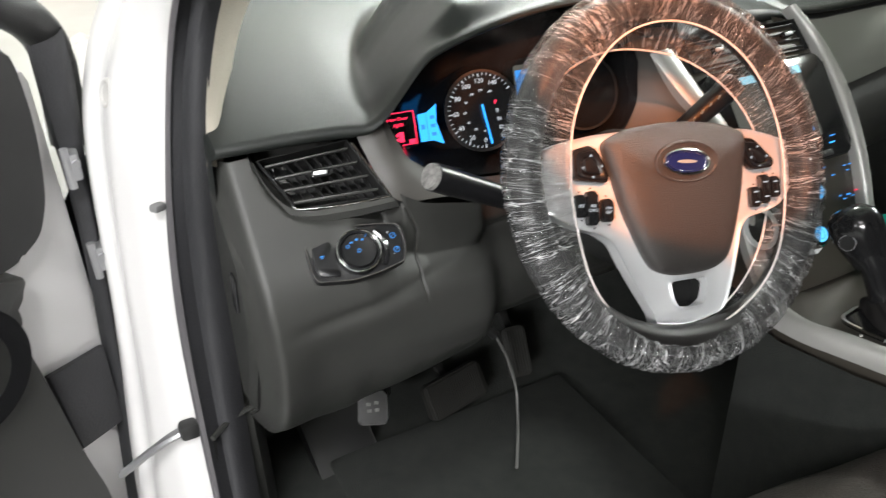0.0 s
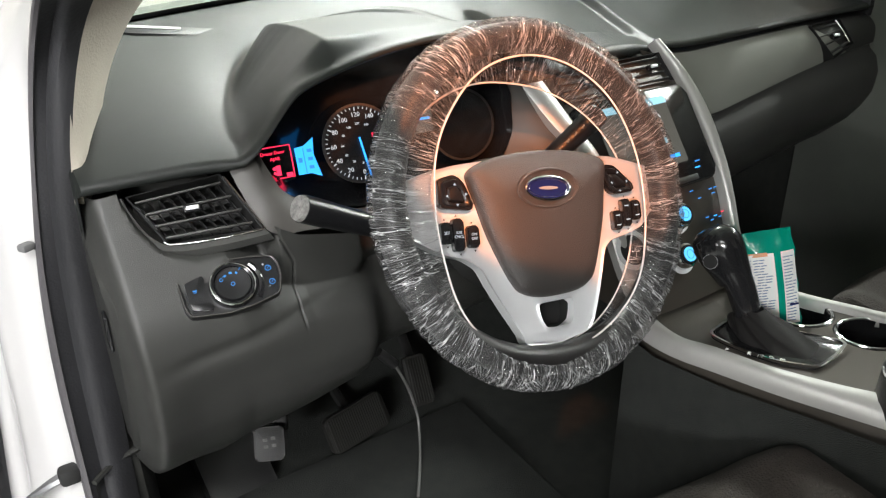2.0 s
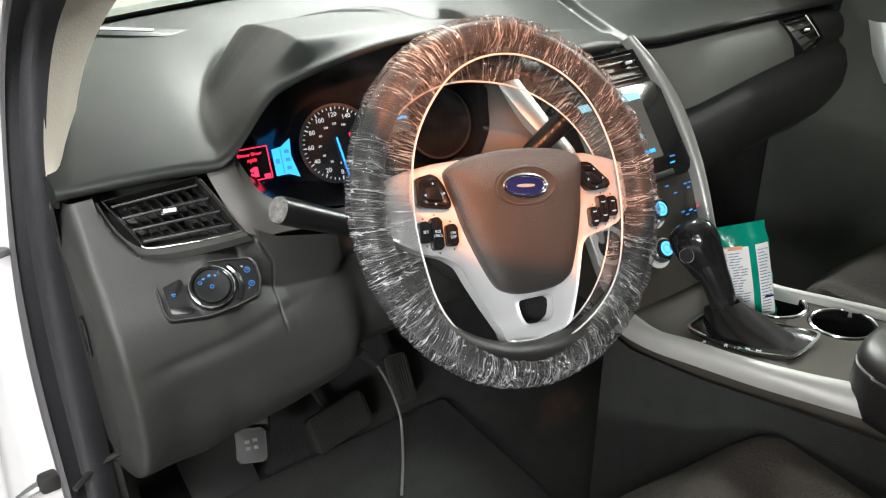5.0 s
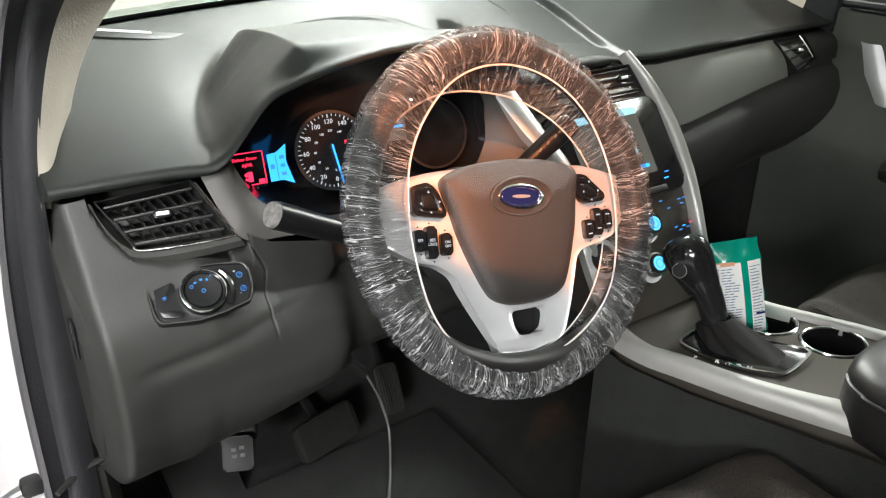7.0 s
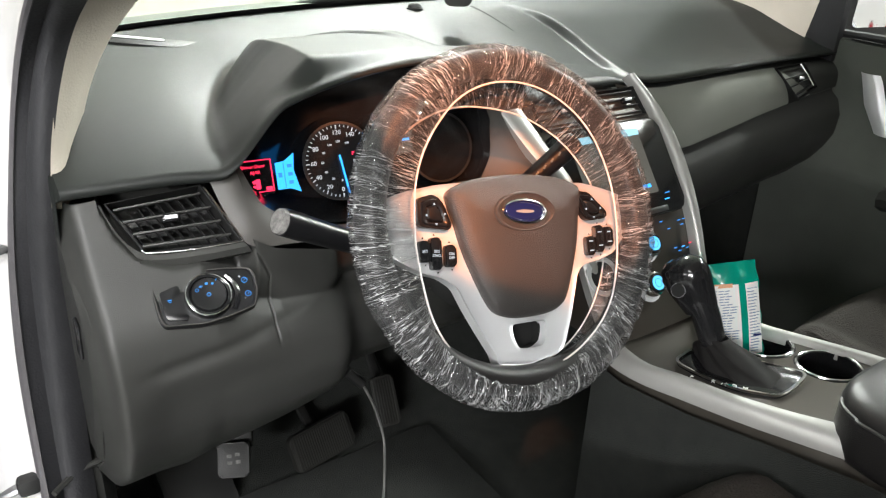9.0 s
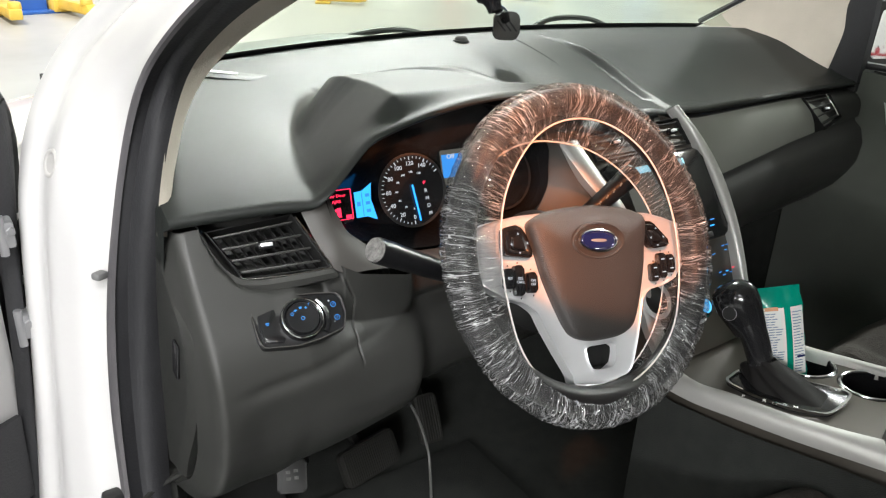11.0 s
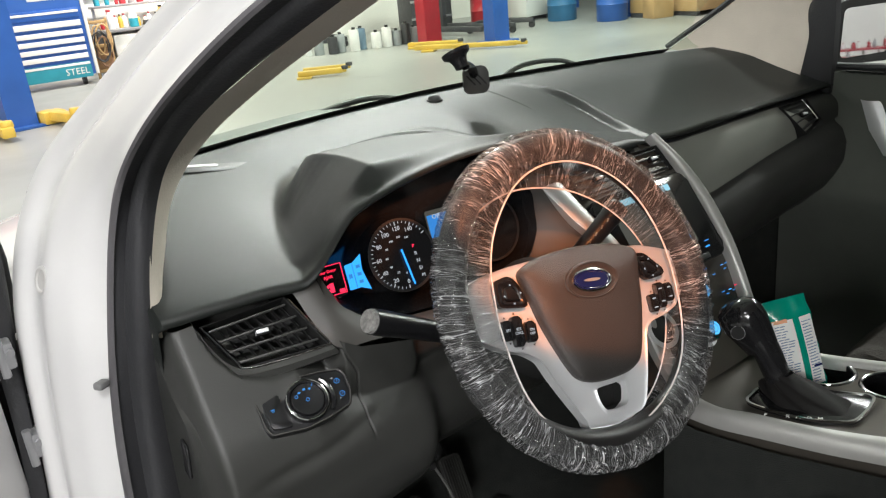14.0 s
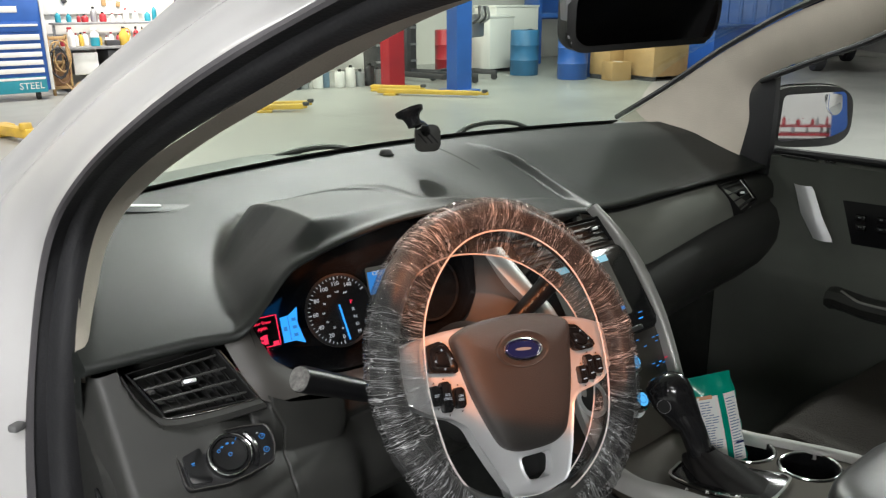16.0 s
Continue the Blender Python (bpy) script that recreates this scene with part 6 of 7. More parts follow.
part("socket", box(0.055, 0.03, 0.03, (0, 0.03, -0.03), 0.004), BLACK, ob)
for x, y in ((-0.006, 0.006), (0.006, 0.008), (-0.005, -0.004), (0.007, -0.003)):
    part("print_bar", box(0.007, 0.005, 0.0004, (x, y, 0.0003)), WORN, ob)
LEAD = mat("grey_cable_sheath", (0.14, 0.14, 0.135), 0.35, 0, 0.1, 40)
ob = thing("footwell_cable", "thin black cable hanging from the dashboard to the floor", "cable")
part("lead", tube([(-0.31, 0.42, 0.57), (-0.298, 0.40, 0.53), (-0.292, 0.38, 0.48), (-0.30, 0.36, 0.45), (-0.33, 0.31, 0.436), (-0.37, 0.25, 0.437)], 0.0024, 40, 8), LEAD, ob)
part("plug", tube([(-0.335, 0.43, 0.60), (-0.31, 0.42, 0.57)], 0.009, 4, 10), BLACK, ob)
part("under_dash", box(0.45, 0.22, 0.02, (-0.40, 0.42, 0.73), 0.005), BLACK, ob)

# ---------------------------------------------------------------- mirror, phone mount, passenger door, driver's door
rv = thing("rear_view_mirror", "black framed rear-view mirror on the windscreen", "mirror", facing((-0.054, 0.083, 1.412), (-0.40, -0.91, -0.08)) @ pose(0, 0, 0, 0, 0, 1.2) @ Matrix.Diagonal((0.71, 1.0, 1.0, 1.0)))
part("housing", plate(filleted([(-0.155, 0.036), (0.150, 0.046), (0.156, 0.0), (0.145, -0.038), (-0.130, -0.044), (-0.154, -0.030)], 0.02), 0.03, None, 0.008), BLACK, rv)
MIRROR = mat("mirror_glass", (0.38, 0.38, 0.40), -0.06, 1.0, 0.0, 5)
part("mirror_glass", plate(filleted([(-0.138, 0.029), (0.142, 0.038), (0.147, 0.0), (0.138, -0.030), (-0.118, -0.035), (-0.138, -0.024)], 0.016), 0.001, pose(0, 0, 0.0012)), MIRROR, rv, "dark mirror glass")
part("end_cap", plate(filleted([(-0.160, 0.030), (-0.140, 0.036), (-0.136, -0.034), (-0.150, -0.030)], 0.008), 0.020, pose(0, 0, -0.001), 0.004), mat("grey_satin_plastic", (0.20, 0.20, 0.21), 0.4), rv, "grey end of the mirror housing")
part("stem", tube([(0, 0.02, -0.03), (0.02, 0.05, -0.06), (0.03, 0.09, -0.10)], 0.012, 10, 10), BLACK, rv)
pmn = thing("phone_mount", "black magnetic phone mount with suction cup on the windscreen", "phone mount", facing((-0.083, 0.505, 1.203), (-0.45, -0.88, 0.1)))
part("head", plate(rounded(0.045, 0.047, 0.012), 0.010, None, 0.003), HARD, pmn)
bm = bmesh.new()
for k in range(3):
    box(0.003, 0.022, 0.001, (-0.010 + 0.010 * k, 0, 0.0005), 0, (0, 0, 40), bm)
part("grip_marks", bm, VOID, pmn)
part("arm", tube([pmn.matrix_basis.inverted() @ Vector(p) for p in ((-0.083, 0.510, 1.212), (-0.100, 0.497, 1.226), (-0.124, 0.480, 1.234))], 0.0085, 12, 12, flat=0.8), GLOSS, pmn)
cup = part("suction_cup", loft([[(r * math.cos(a), r * math.sin(a), z) for a in (2 * math.pi * k / 36 for k in range(36))] for r, z in ((0.010, 0.036), (0.0135, 0.035), (0.0155, 0.022), (0.019, 0.014), (0.0275, 0.009), (0.029, 0.005), (0.0295, 0.0))], closed=True, caps=True), GLOSS, pmn, "gloss black suction cup")
cup.matrix_basis = pmn.matrix_basis.inverted() @ facing((-0.134, 0.492, 1.258), (0.10, -0.44, -0.9), (1, 0, 0)) @ Matrix.Diagonal((0.84, 0.84, 0.84, 1))
slot = []
for k in range(9):
    x = 0.012 + 0.014 * k / 8
    v = (0.605 - 0.115 * k / 8 - 0.272) / (ws_base(x) - 0.272)
    p, q = dash_top(x, v), dash_top(x + 0.007 - 0.004 * k / 8, v + 0.008)
    slot.append([p + Vector((0, 0, 0.0006)), q + Vector((0, 0, 0.0006))])
part("vent_slot", loft(slot), VOID, dash, "narrow dark slot near the windscreen")
solo("sun_sensor", loft([[(r * math.cos(a), r * math.sin(a), z) for a in (2 * math.pi * k / 28 for k in range(28))] for r, z in ((0.0145, -0.002), (0.0145, 0.001), (0.0125, 0.0016), (0.0115, 0.005), (0.008, 0.0085), (0.003, 0.0100))], closed=True, caps=True), BLACK, "small black domed sun sensor on the dashboard", "sensor", Matrix.Translation(dash_top(-0.100, 0.868) + Vector((0, 0, 0.001))))
pd = thing("door_2", "closed passenger door with dark grey trim and satin silver handle", "car door", kind="structure")
part("trim_panel", loft([[(x, y, z) for y in (0.36, 0.2, 0.0, -0.3, -0.7, -1.1)] for x, z in ((0.70, 1.105), (0.668, 1.124), (0.652, 1.116), (0.650, 1.05), (0.650, 0.95), (0.645, 0.91), (0.628, 0.885), (0.626, 0.86), (0.645, 0.80), (0.655, 0.45))]), DOORTRIM, pd)
part("skin", loft([[(x, y, z) for y in (0.47, 0.0, -0.6, -1.1)] for x, z in ((0.72, 1.12), (0.80, 1.08), (0.84, 0.95), (0.83, 0.45))]), WHITE, pd)
part("handle", loft([[(0.642 - 0.008 * math.sin(math.pi * k / 4), ya + (yb - ya) * k / 4, z) for k in range(5)] for ya, yb, z in ((0.204, 0.166, 1.068), (0.200, 0.160, 1.06), (0.182, 0.137, 1.01), (0.153, 0.111, 0.968), (0.149, 0.109, 0.962))]), SILVER, pd, "satin silver pull")
part("armrest", loft([[(x, y, z + dz) for x, dz in ((0.650, 0.012), (0.625, 0.014), (0.606, 0.008), (0.600, -0.006), (0.606, -0.022), (0.650, -0.045))] for y, z in ((0.092, 0.862), (0.080, 0.866), (0.05, 0.863), (0.02, 0.860), (-0.1, 0.866), (-0.6, 0.875), (-1.0, 0.875))], caps=True), HARD, pd, "dark grained armrest")
part("armrest_edge", tube([(0.616, 0.066, 0.876), (0.6075, 0.040, 0.870), (0.6035, 0.010, 0.867), (0.603, -0.10, 0.871), (0.603, -0.5, 0.879)], 0.0026, 30, 8), RAIL, pd, "satin silver armrest edge")
part("switch_panel", plate([(0.105, 1.050), (-0.10, 1.060), (-0.10, 0.975), (0.075, 0.965)], 0.004, Matrix(((0, 0, -1, 0.6495), (1, 0, 0, 0), (0, 1, 0, 0), (0, 0, 0, 1))), 0.001), SATIN, pd, "satin black switch panel")
part("window_seal", tube([(0.664, 0.285, 1.126), (0.664, 0.0, 1.131), (0.664, -0.5, 1.134), (0.664, -1.05, 1.134)], 0.008, 30, 8), RUBBER, pd, "black rubber window seal")
part("speaker_slot", box(0.010, 0.075, 0.003, (0.654, 0.205, 1.1205), 0.001), VOID, pd)
for y in (0.150, 0.137):
    part("speaker_slot", box(0.010, 0.008, 0.003, (0.654, y, 1.1205), 0.001), VOID, pd)
for y, z in ((0.064, 1.022), (0.061, 1.003), (0.022, 1.006), (0.024, 1.025)):
    sw = part("switch", box(0.008, 0.020, 0.013, (0.645, y, z), 0.003), GLOSS, pd)
    # steel slip added as the switch's bright glint
    part("switch_glint", box(0.002, 0.006, 0.0016, (0.6405, y, z + 0.002), 0.0005), STEEL, sw)
gl = part("window_pane", loft([[(0.685, 0.28, 1.13), (0.685, -0.4, 1.13), (0.685, -1.0, 1.14)], [(0.655, 0.25, 1.27), (0.63, -0.4, 1.43), (0.62, -1.0, 1.45)]]), GLASS, pd)
gl.visible_shadow = False
sm = thing("side_mirror", "black and white side mirror outside the passenger window", "mirror", facing((0.93, 0.335, 1.165), (-0.52, -0.85, 0.05)))
part("shell", loft([[(s * 0.112 * math.copysign(abs(math.cos(a)) ** 0.6, math.cos(a)), s * 0.072 * math.copysign(abs(math.sin(a)) ** 0.6, math.sin(a)), z) for a in (2 * math.pi * k / 40 for k in range(40))] for z, s in ((0.004, 0.97), (0.006, 1.0), (-0.01, 1.02), (-0.05, 0.9), (-0.08, 0.6), (-0.09, 0.2))], closed=True, caps=True), BLACK, sm)
part("mirror_glass", plate(filleted([(-0.068, 0.052), (0.090, 0.058), (0.103, -0.030), (0.060, -0.050), (-0.074, -0.058)], 0.014), 0.001, pose(0, 0, 0.0065)), mat("side_mirror_glass", (0.75, 0.76, 0.78), -0.06, 1.0, 0.0, 5), sm, "clear mirror glass")
part("blind_spot_mirror", plate(filleted([(0.034, 0.052), (0.078, 0.053), (0.082, 0.012), (0.066, 0.000), (0.046, 0.010)], 0.010), 0.002, pose(0, 0, 0.0090), 0.0004, None, 0.004), mat("convex_mirror_glass", (0.75, 0.76, 0.78), -0.06, 1.0, 0.0, 5), sm, "small convex blind-spot mirror")
part("cap", loft([[(s * 0.116 * math.copysign(abs(math.cos(a)) ** 0.6, math.cos(a)), 0.002 + s * 0.075 * math.copysign(abs(math.sin(a)) ** 0.6, math.sin(a)), z) for a in (2 * math.pi * k / 40 for k in range(40))] for z, s in ((-0.014, 1.0), (-0.05, 0.93), (-0.085, 0.64), (-0.096, 0.2))], closed=True), WHITE, sm, "white painted mirror cap")
part("foot", box(0.16, 0.05, 0.06, (-0.13, -0.045, -0.03), 0.012), BLACK, sm)

# driver's door, swung open on its hinges
dm = Matrix.Translation((-0.905, 0.445, 0)) @ Matrix(((-0.80, 0.60, 0), (-0.60, -0.80, 0), (0, 0, 1))).to_4x4()
dd = thing("door_1", "open white driver's door with black trim panel and rubber seal", "car door", dm, kind="structure")
part("shell", box(1.04, 0.13, 0.70, (0.50, -0.068, 0.78), 0.02), WHITE, dd, "white painted door shell")
STAND = Matrix(((1, 0, 0, 0), (0, 0, 1, 0), (0, 1, 0, 0), (0, 0, 0, 1)))
tp = smooth_outline([(0.118, 0.932), (0.123, 0.875), (0.111, 0.785), (0.096, 0.662), (0.082, 0.55), (0.12, 0.46), (0.9, 0.46), (0.98, 0.6), (0.98, 0.9), (0.5, 0.95)], 80)
part("trim_panel", plate(tp, 0.05, Matrix.Translation((0, 0.04, 0)) @ STAND, 0.008), HARD, dd, "dark grey door trim")
up2 = smooth_outline([(0.028, 1.165), (0.014, 1.10), (0.021, 1.022), (0.036, 0.971), (0.064, 0.942), (0.14, 0.930), (0.5, 0.94), (0.98, 0.95), (0.98, 1.12), (0.5, 1.14), (0.1, 1.18)], 80)
part("upper_panel", plate(up2, 0.03, Matrix.Translation((0, 0.02, 0)) @ STAND, 0.006), BLACK, dd, "black upper door panel")
RT = spline([(-0.066, 0, 1.16), (-0.064, 0, 1.093), (-0.047, 0, 0.99), (-0.034, 0, 0.877), (-0.018, 0, 0.752), (0.001, 0, 0.626), (0.02, 0, 0.47)], 40)
LF = spline([(-0.021, 0, 1.15), (-0.019, 0, 1.06), (-0.020, 0, 0.963), (-0.014, 0, 0.862), (-0.002, 0, 0.752), (0.012, 0, 0.63), (0.035, 0, 0.47)], 40)
part("seal", loft([[a + Vector((0, -0.01, 0))] + [a.lerp(b, k / 6) + Vector((0, 0.004 + 0.010 * math.sin(math.pi * k / 6), 0)) for k in range(7)] + [b + Vector((0, -0.004, 0))] for a, b in zip(RT, LF)]), RUBBER, dd, "black rubber door seal")
part("seal_cover", plate([(0.005, 0.759), (0.09, 0.768), (0.077, 0.638), (0.008, 0.632)], 0.008, Matrix.Translation((0, 0.010, 0)) @ STAND, 0.002), RUBBER, dd, "black film patch")
part("window_frame", tube([(-0.055, -0.02, 1.02), (-0.062, -0.02, 1.12), (-0.048, -0.02, 1.165), (-0.005, -0.02, 1.20), (0.08, -0.03, 1.25), (0.4, -0.06, 1.40), (0.9, -0.09, 1.48)], 0.024, 50, 10), BLACK, dd, "black window frame")
for x, z in ((0.02, 0.60), (-0.012, 0.93), (-0.02, 1.03)):
    part("plug", cyl(0.006, 0.006, 0.004, (x - 0.035, -0.004, z), (90, 0, 0), 14), STEEL, dd)
part("speaker", disc_ring(0.05, 0.075, z=0.0), GLOSS, dd).matrix_basis = Matrix(((1, 0, 0, 0.195), (0, 0, 1, 0.05), (0, 1, 0, 0.86), (0, 0, 0, 1)))
for z in (0.60, 0.885, 1.01):
    h = link("hinge", box(0.016, 0.03, 0.034, (0, 0, 0), 0.004), STEEL, body, "bare metal door hinge", world_m=pose(-0.878, 0.445, z))
    part("pin", cyl(0.005, 0.005, 0.05, (-0.006, -0.012, 0), seg=16), STEEL, h)
    part("bolt", cyl(0.005, 0.005, 0.006, (0.004, -0.017, 0.006), (90, 0, 0), 6), STEEL, h)
ck = thing("door_check_strap", "grey metal door check strap with black end", "check strap")
part("strap", tube([(-0.832, 0.29, 0.699), (-0.865, 0.30, 0.682), (-0.922, 0.34, 0.620)], 0.009, 14, 8, flat=0.6), STEEL, ck)
part("end", box(0.026, 0.02, 0.024, (-0.832, 0.287, 0.70), 0.006), BLACK, ck)

# ---------------------------------------------------------------- workshop
solo("ground", loft([[(-30 + 60 * i / 12, -30 + 60 * j / 12, 0) for i in range(13)] for j in range(13)]), FLOOR, "worn sealed grey concrete workshop floor", "floor", kind="structure")
for nm, at, sz in (("wall_north", (6, 14.6, 2.6), (46, 0.2, 5.2)), ("wall_east", (21, 0, 2.6), (0.2, 31, 5.2)), ("wall_west", (-16, 0, 2.6), (0.2, 31, 5.2)), ("wall_south", (6, -14.5, 2.6), (46, 0.2, 5.2))):
    solo(nm, box(*sz, at), WALL, "off-white painted workshop wall", "wall", kind="structure")
solo("ceiling", box(40, 31, 0.15, (2, 0.1, 5.25)), CEIL, "grey painted workshop ceiling", "ceiling", kind="structure")


def lift_post(label, x, y, material, turn=0, arms=True):
    p = thing("lift_post", label, "car lift", pose(x, y, 0, 0, 0, turn), group="two-post lifts")
    bm = bmesh.new()
    plate([(-0.16, -0.12), (0.16, -0.12), (0.16, 0.14), (0.11, 0.14), (0.11, -0.07), (-0.11, -0.07), (-0.11, 0.14), (-0.16, 0.14)], 3.6, pose(0, 0, 3.6), 0, bm)
    part("column", bm, material, p)
    part("base_plate", box(0.5, 0.5, 0.03, (0, 0, 0.015), 0.004), material, p)
    part("carriage", box(0.22, 0.20, 0.6, (0, 0.06, 0.4), 0.02), material, p)
    if arms:
        for sd in (-1, 1):
            if arms == "folded":
                part("swing_arm", box(0.13, 0.85, 0.11, (sd * 0.34 - 0.02, -0.45, 0.10), 0.02, (0, 0, sd * 6)), YELLOW, p, "yellow swing arm")
                part("arm_pad", cyl(0.07, 0.06, 0.07, (sd * 0.36 - 0.02, -0.78, 0.18), seg=20, bevel=0.008), YELLOW, p)
                part("toe_guard", box(0.26, 0.24, 0.14, (sd * 0.33 - 0.02, -0.15, 0.08), 0.02), YELLOW, p)
                continue
            part("swing_arm", box(0.75, 0.11, 0.10, (sd * 0.45, -0.28 - 0.0 * sd, 0.12), 0.02, (0, 0, -sd * 25)), YELLOW, p, "yellow swing arm")
            part("arm_pad", cyl(0.07, 0.07, 0.07, (sd * 0.8, -0.44, 0.17), seg=20, bevel=0.008), YELLOW, p)
            part("toe_guard", box(0.30, 0.16, 0.09, (sd * 0.3, -0.22, 0.06), 0.02, (0, 0, -sd * 25)), YELLOW, p)
    return p


lift_post("blue steel two-post lift column with yellow arms", 0.40, 9.45, BLUE, 10, "folded")
red_lift = lift_post("red steel two-post lift column with yellow arms", 7.15, 10.75, RED, 0, False)
far_lift = lift_post("blue steel two-post lift column", 7.65, 9.55, BLUE, 0, False)
lift_post("blue steel two-post lift column", 11.3, 10.0, BLUE, 0, False)
for (x0, y0), (x1, y1) in (((6.30, 10.0), (7.25, 8.62)), ((6.55, 10.55), (7.05, 9.85)), ((3.88, 9.35), (4.40, 9.04)), ((4.10, 9.62), (4.62, 9.30))):
    length = math.hypot(x1 - x0, y1 - y0)
    a = link("swing_arm", box(0.20, 0.22, 0.03, (-length * 0.36, 0, 0.015), 0.006), YELLOW, red_lift if x0 > 5 else far_lift, "worn yellow swing arm lowered to the floor", world_m=pose((x0 + x1) / 2 - (7.15 if x0 > 5 else 7.65), (y0 + y1) / 2 - (10.75 if x0 > 5 else 9.55), 0, 0, 0, math.degrees(math.atan2(y1 - y0, x1 - x0))))
    part("beam", box(length, 0.10, 0.07, (0, 0, 0.065), 0.012), YELLOW, a)
    part("inner_beam", box(length * 0.35, 0.07, 0.05, (length * 0.42, 0, 0.065), 0.01), YELLOW, a)
    part("pad", cyl(0.05, 0.045, 0.05, (length * 0.56, 0, 0.10), seg=20, bevel=0.01), DARK, a)

# rolling tool cabinet
tc = thing("tool_cabinet", "tall blue steel tool cabinet with white-edged drawers", "tool cabinet", pose(1.35, 13.2, 0))
part("carcass", box(1.55, 0.6, 1.75, (0, 0, 1.02), 0.02), BLUE, tc)
for k, (z, h) in enumerate(((0.24, 0.26), (0.44, 0.10), (0.56, 0.10), (0.68, 0.10), (0.80, 0.10), (0.93, 0.12), (1.10, 0.16))):
    d = part("drawer", box(1.0, 0.03, h - 0.02, (0.22, -0.31, z), 0.006), TEAL if k == 0 else BLUE, tc)
    part("drawer_edge", box(0.98, 0.02, 0.035 if k in (0, 6) else h * 0.72, (0.22, -0.33, z + h * 0.12 + (0.06 if k == 0 else 0)), 0.004), PLASTICW, d, "white drawer pull")
for k, z in enumerate((0.24, 0.46, 0.62, 0.78, 0.94)):
    d = part("drawer", box(0.42, 0.03, 0.13, (-0.52, -0.31, z), 0.006), TEAL if k == 0 else BLUE, tc)
    part("drawer_edge", box(0.40, 0.02, 0.05, (-0.52, -0.33, z + 0.02), 0.004), PLASTICW, d)
part("lid", box(1.55, 0.5, 0.5, (0, 0.05, 2.1), 0.03), BLUE, tc)
words("drawer_word", "STEEL", 0.14, Matrix.Translation((0.50, -0.335, 0.22)) @ pose(0, 0, 0, 90), PLASTICW, tc)
part("side_edge", box(0.05, 0.62, 1.75, (0.80, 0, 1.02), 0.01), PLASTICW, tc)
for x in (-0.6, 0.6):
    part("castor", cyl(0.07, 0.07, 0.05, (x, -0.2, 0.07), (0, 90, 0), 20), BLACK, tc)
for x, w, z, mt in ((0.25, 0.42, 1.35, PLASTICW), (0.3, 0.30, 1.62, TEAL), (-0.35, 0.25, 1.5, PLASTICW)):
    part("sticker", box(w, 0.004, 0.09, (x, -0.303, z), 0.001), mt, tc)
cb = thing("tool_cabinet", "tall blue steel locker beside the tool cabinet", "tool cabinet", pose(0.30, 13.5, 0))
part("carcass", box(0.95, 0.6, 2.1, (0, 0, 1.1), 0.02), BLUE, cb)
part("door", box(0.86, 0.03, 1.9, (0, -0.31, 1.1), 0.01), BLUE, cb)
for x, z, w, h, mt in ((0.1, 1.2, 0.25, 0.16, PLASTICW), (-0.2, 1.55, 0.2, 0.2, TAN), (0.15, 0.85, 0.16, 0.2, PLASTICW)):
    part("sticker", box(w, 0.004, h, (x, -0.328, z), 0.001), mt, cb)
# red trolley
rt = thing("tool_trolley", "red steel tool trolley with black uprights and loose tools", "trolley", pose(-0.42, 10.25, 0))
part("tub", box(0.8, 0.5, 0.16, (0, 0, 0.98), 0.02), RED, rt)
for z in (0.82, 0.68, 0.54):
    d = part("drawer", box(0.74, 0.5, 0.12, (0, -0.01, z), 0.01), RED, rt)
    part("drawer_pull", box(0.5, 0.02, 0.02, (0, -0.27, z + 0.035), 0.004), STEEL, d)
part("shelf", box(0.8, 0.5, 0.06, (0, 0, 0.22), 0.01), RED, rt)
for x in (-0.38, 0.38):
    for y in (-0.22, 0.22):
        part("leg", box(0.05, 0.05, 0.95, (x, y, 0.52), 0.008), BLACK, rt)
        part("castor", cyl(0.05, 0.05, 0.04, (x, y, 0.05), (0, 90, 0), 14), RUBBER, rt)
for k in range(4):
    part("tool", box(0.03, 0.02, 0.16 - 0.02 * k, (-0.25 + 0.14 * k, -0.26, 0.80), 0.004, (0, 12 * k - 20, 0)), STEEL, rt)
# workbench with clutter
wbn = thing("workbench", "low grey steel workbench with a shelf against the wall", "workbench", pose(3.62, 14.0, 0))
part("top", box(2.1, 0.8, 0.05, (0, 0, 0.715), 0.01), STEEL, wbn)
part("cabinet", box(0.40, 0.7, 0.36, (-0.72, 0.02, 0.46), 0.01), PLASTICW, wbn, "white drawer cabinet")
part("back_shelf", box(2.1, 0.3, 0.04, (0, 0.25, 1.10), 0.01), STEEL, wbn)
part("cabinet", box(1.2, 0.7, 0.62, (0.25, 0.02, 0.36), 0.02), DARK, wbn)
for x in (-1.0, 1.0):
    part("leg", box(0.06, 0.7, 0.69, (x, 0, 0.345), 0.01), DARK, wbn)
    part("shelf_upright", box(0.04, 0.06, 0.40, (x, 0.30, 0.92), 0.006), STEEL, wbn)


def bottle(label, x, y, z, r, h, material, cap):
    b = thing("bottle", label, "bottle", pose(x, y, z), group="bottles on the bench")
    part("body", loft([[(s * r * math.cos(a), s * r * math.sin(a), q * h) for a in (2 * math.pi * k / 18 for k in range(18))] for q, s in ((0, 0.9), (0.02, 1), (0.6, 1), (0.75, 0.75), (0.82, 0.35), (0.9, 0.35))], closed=True, caps=True), material, b)
    part("cap", cyl(r * 0.4, r * 0.4, h * 0.12, (0, 0, h * 0.94), seg=14), cap, b)


rng = random.Random(7)
kinds = [("white plastic bottle on the workbench", PLASTICW, RED), ("teal plastic bottle on the workbench", TEAL, PLASTICW), ("yellow plastic bottle on the workbench", YELLOW, BLACK), ("red plastic bottle on the workbench", RED, BLACK), ("grey metal can on the workbench", STEEL, BLACK), ("tan cardboard tube on the workbench", TAN, TAN)]
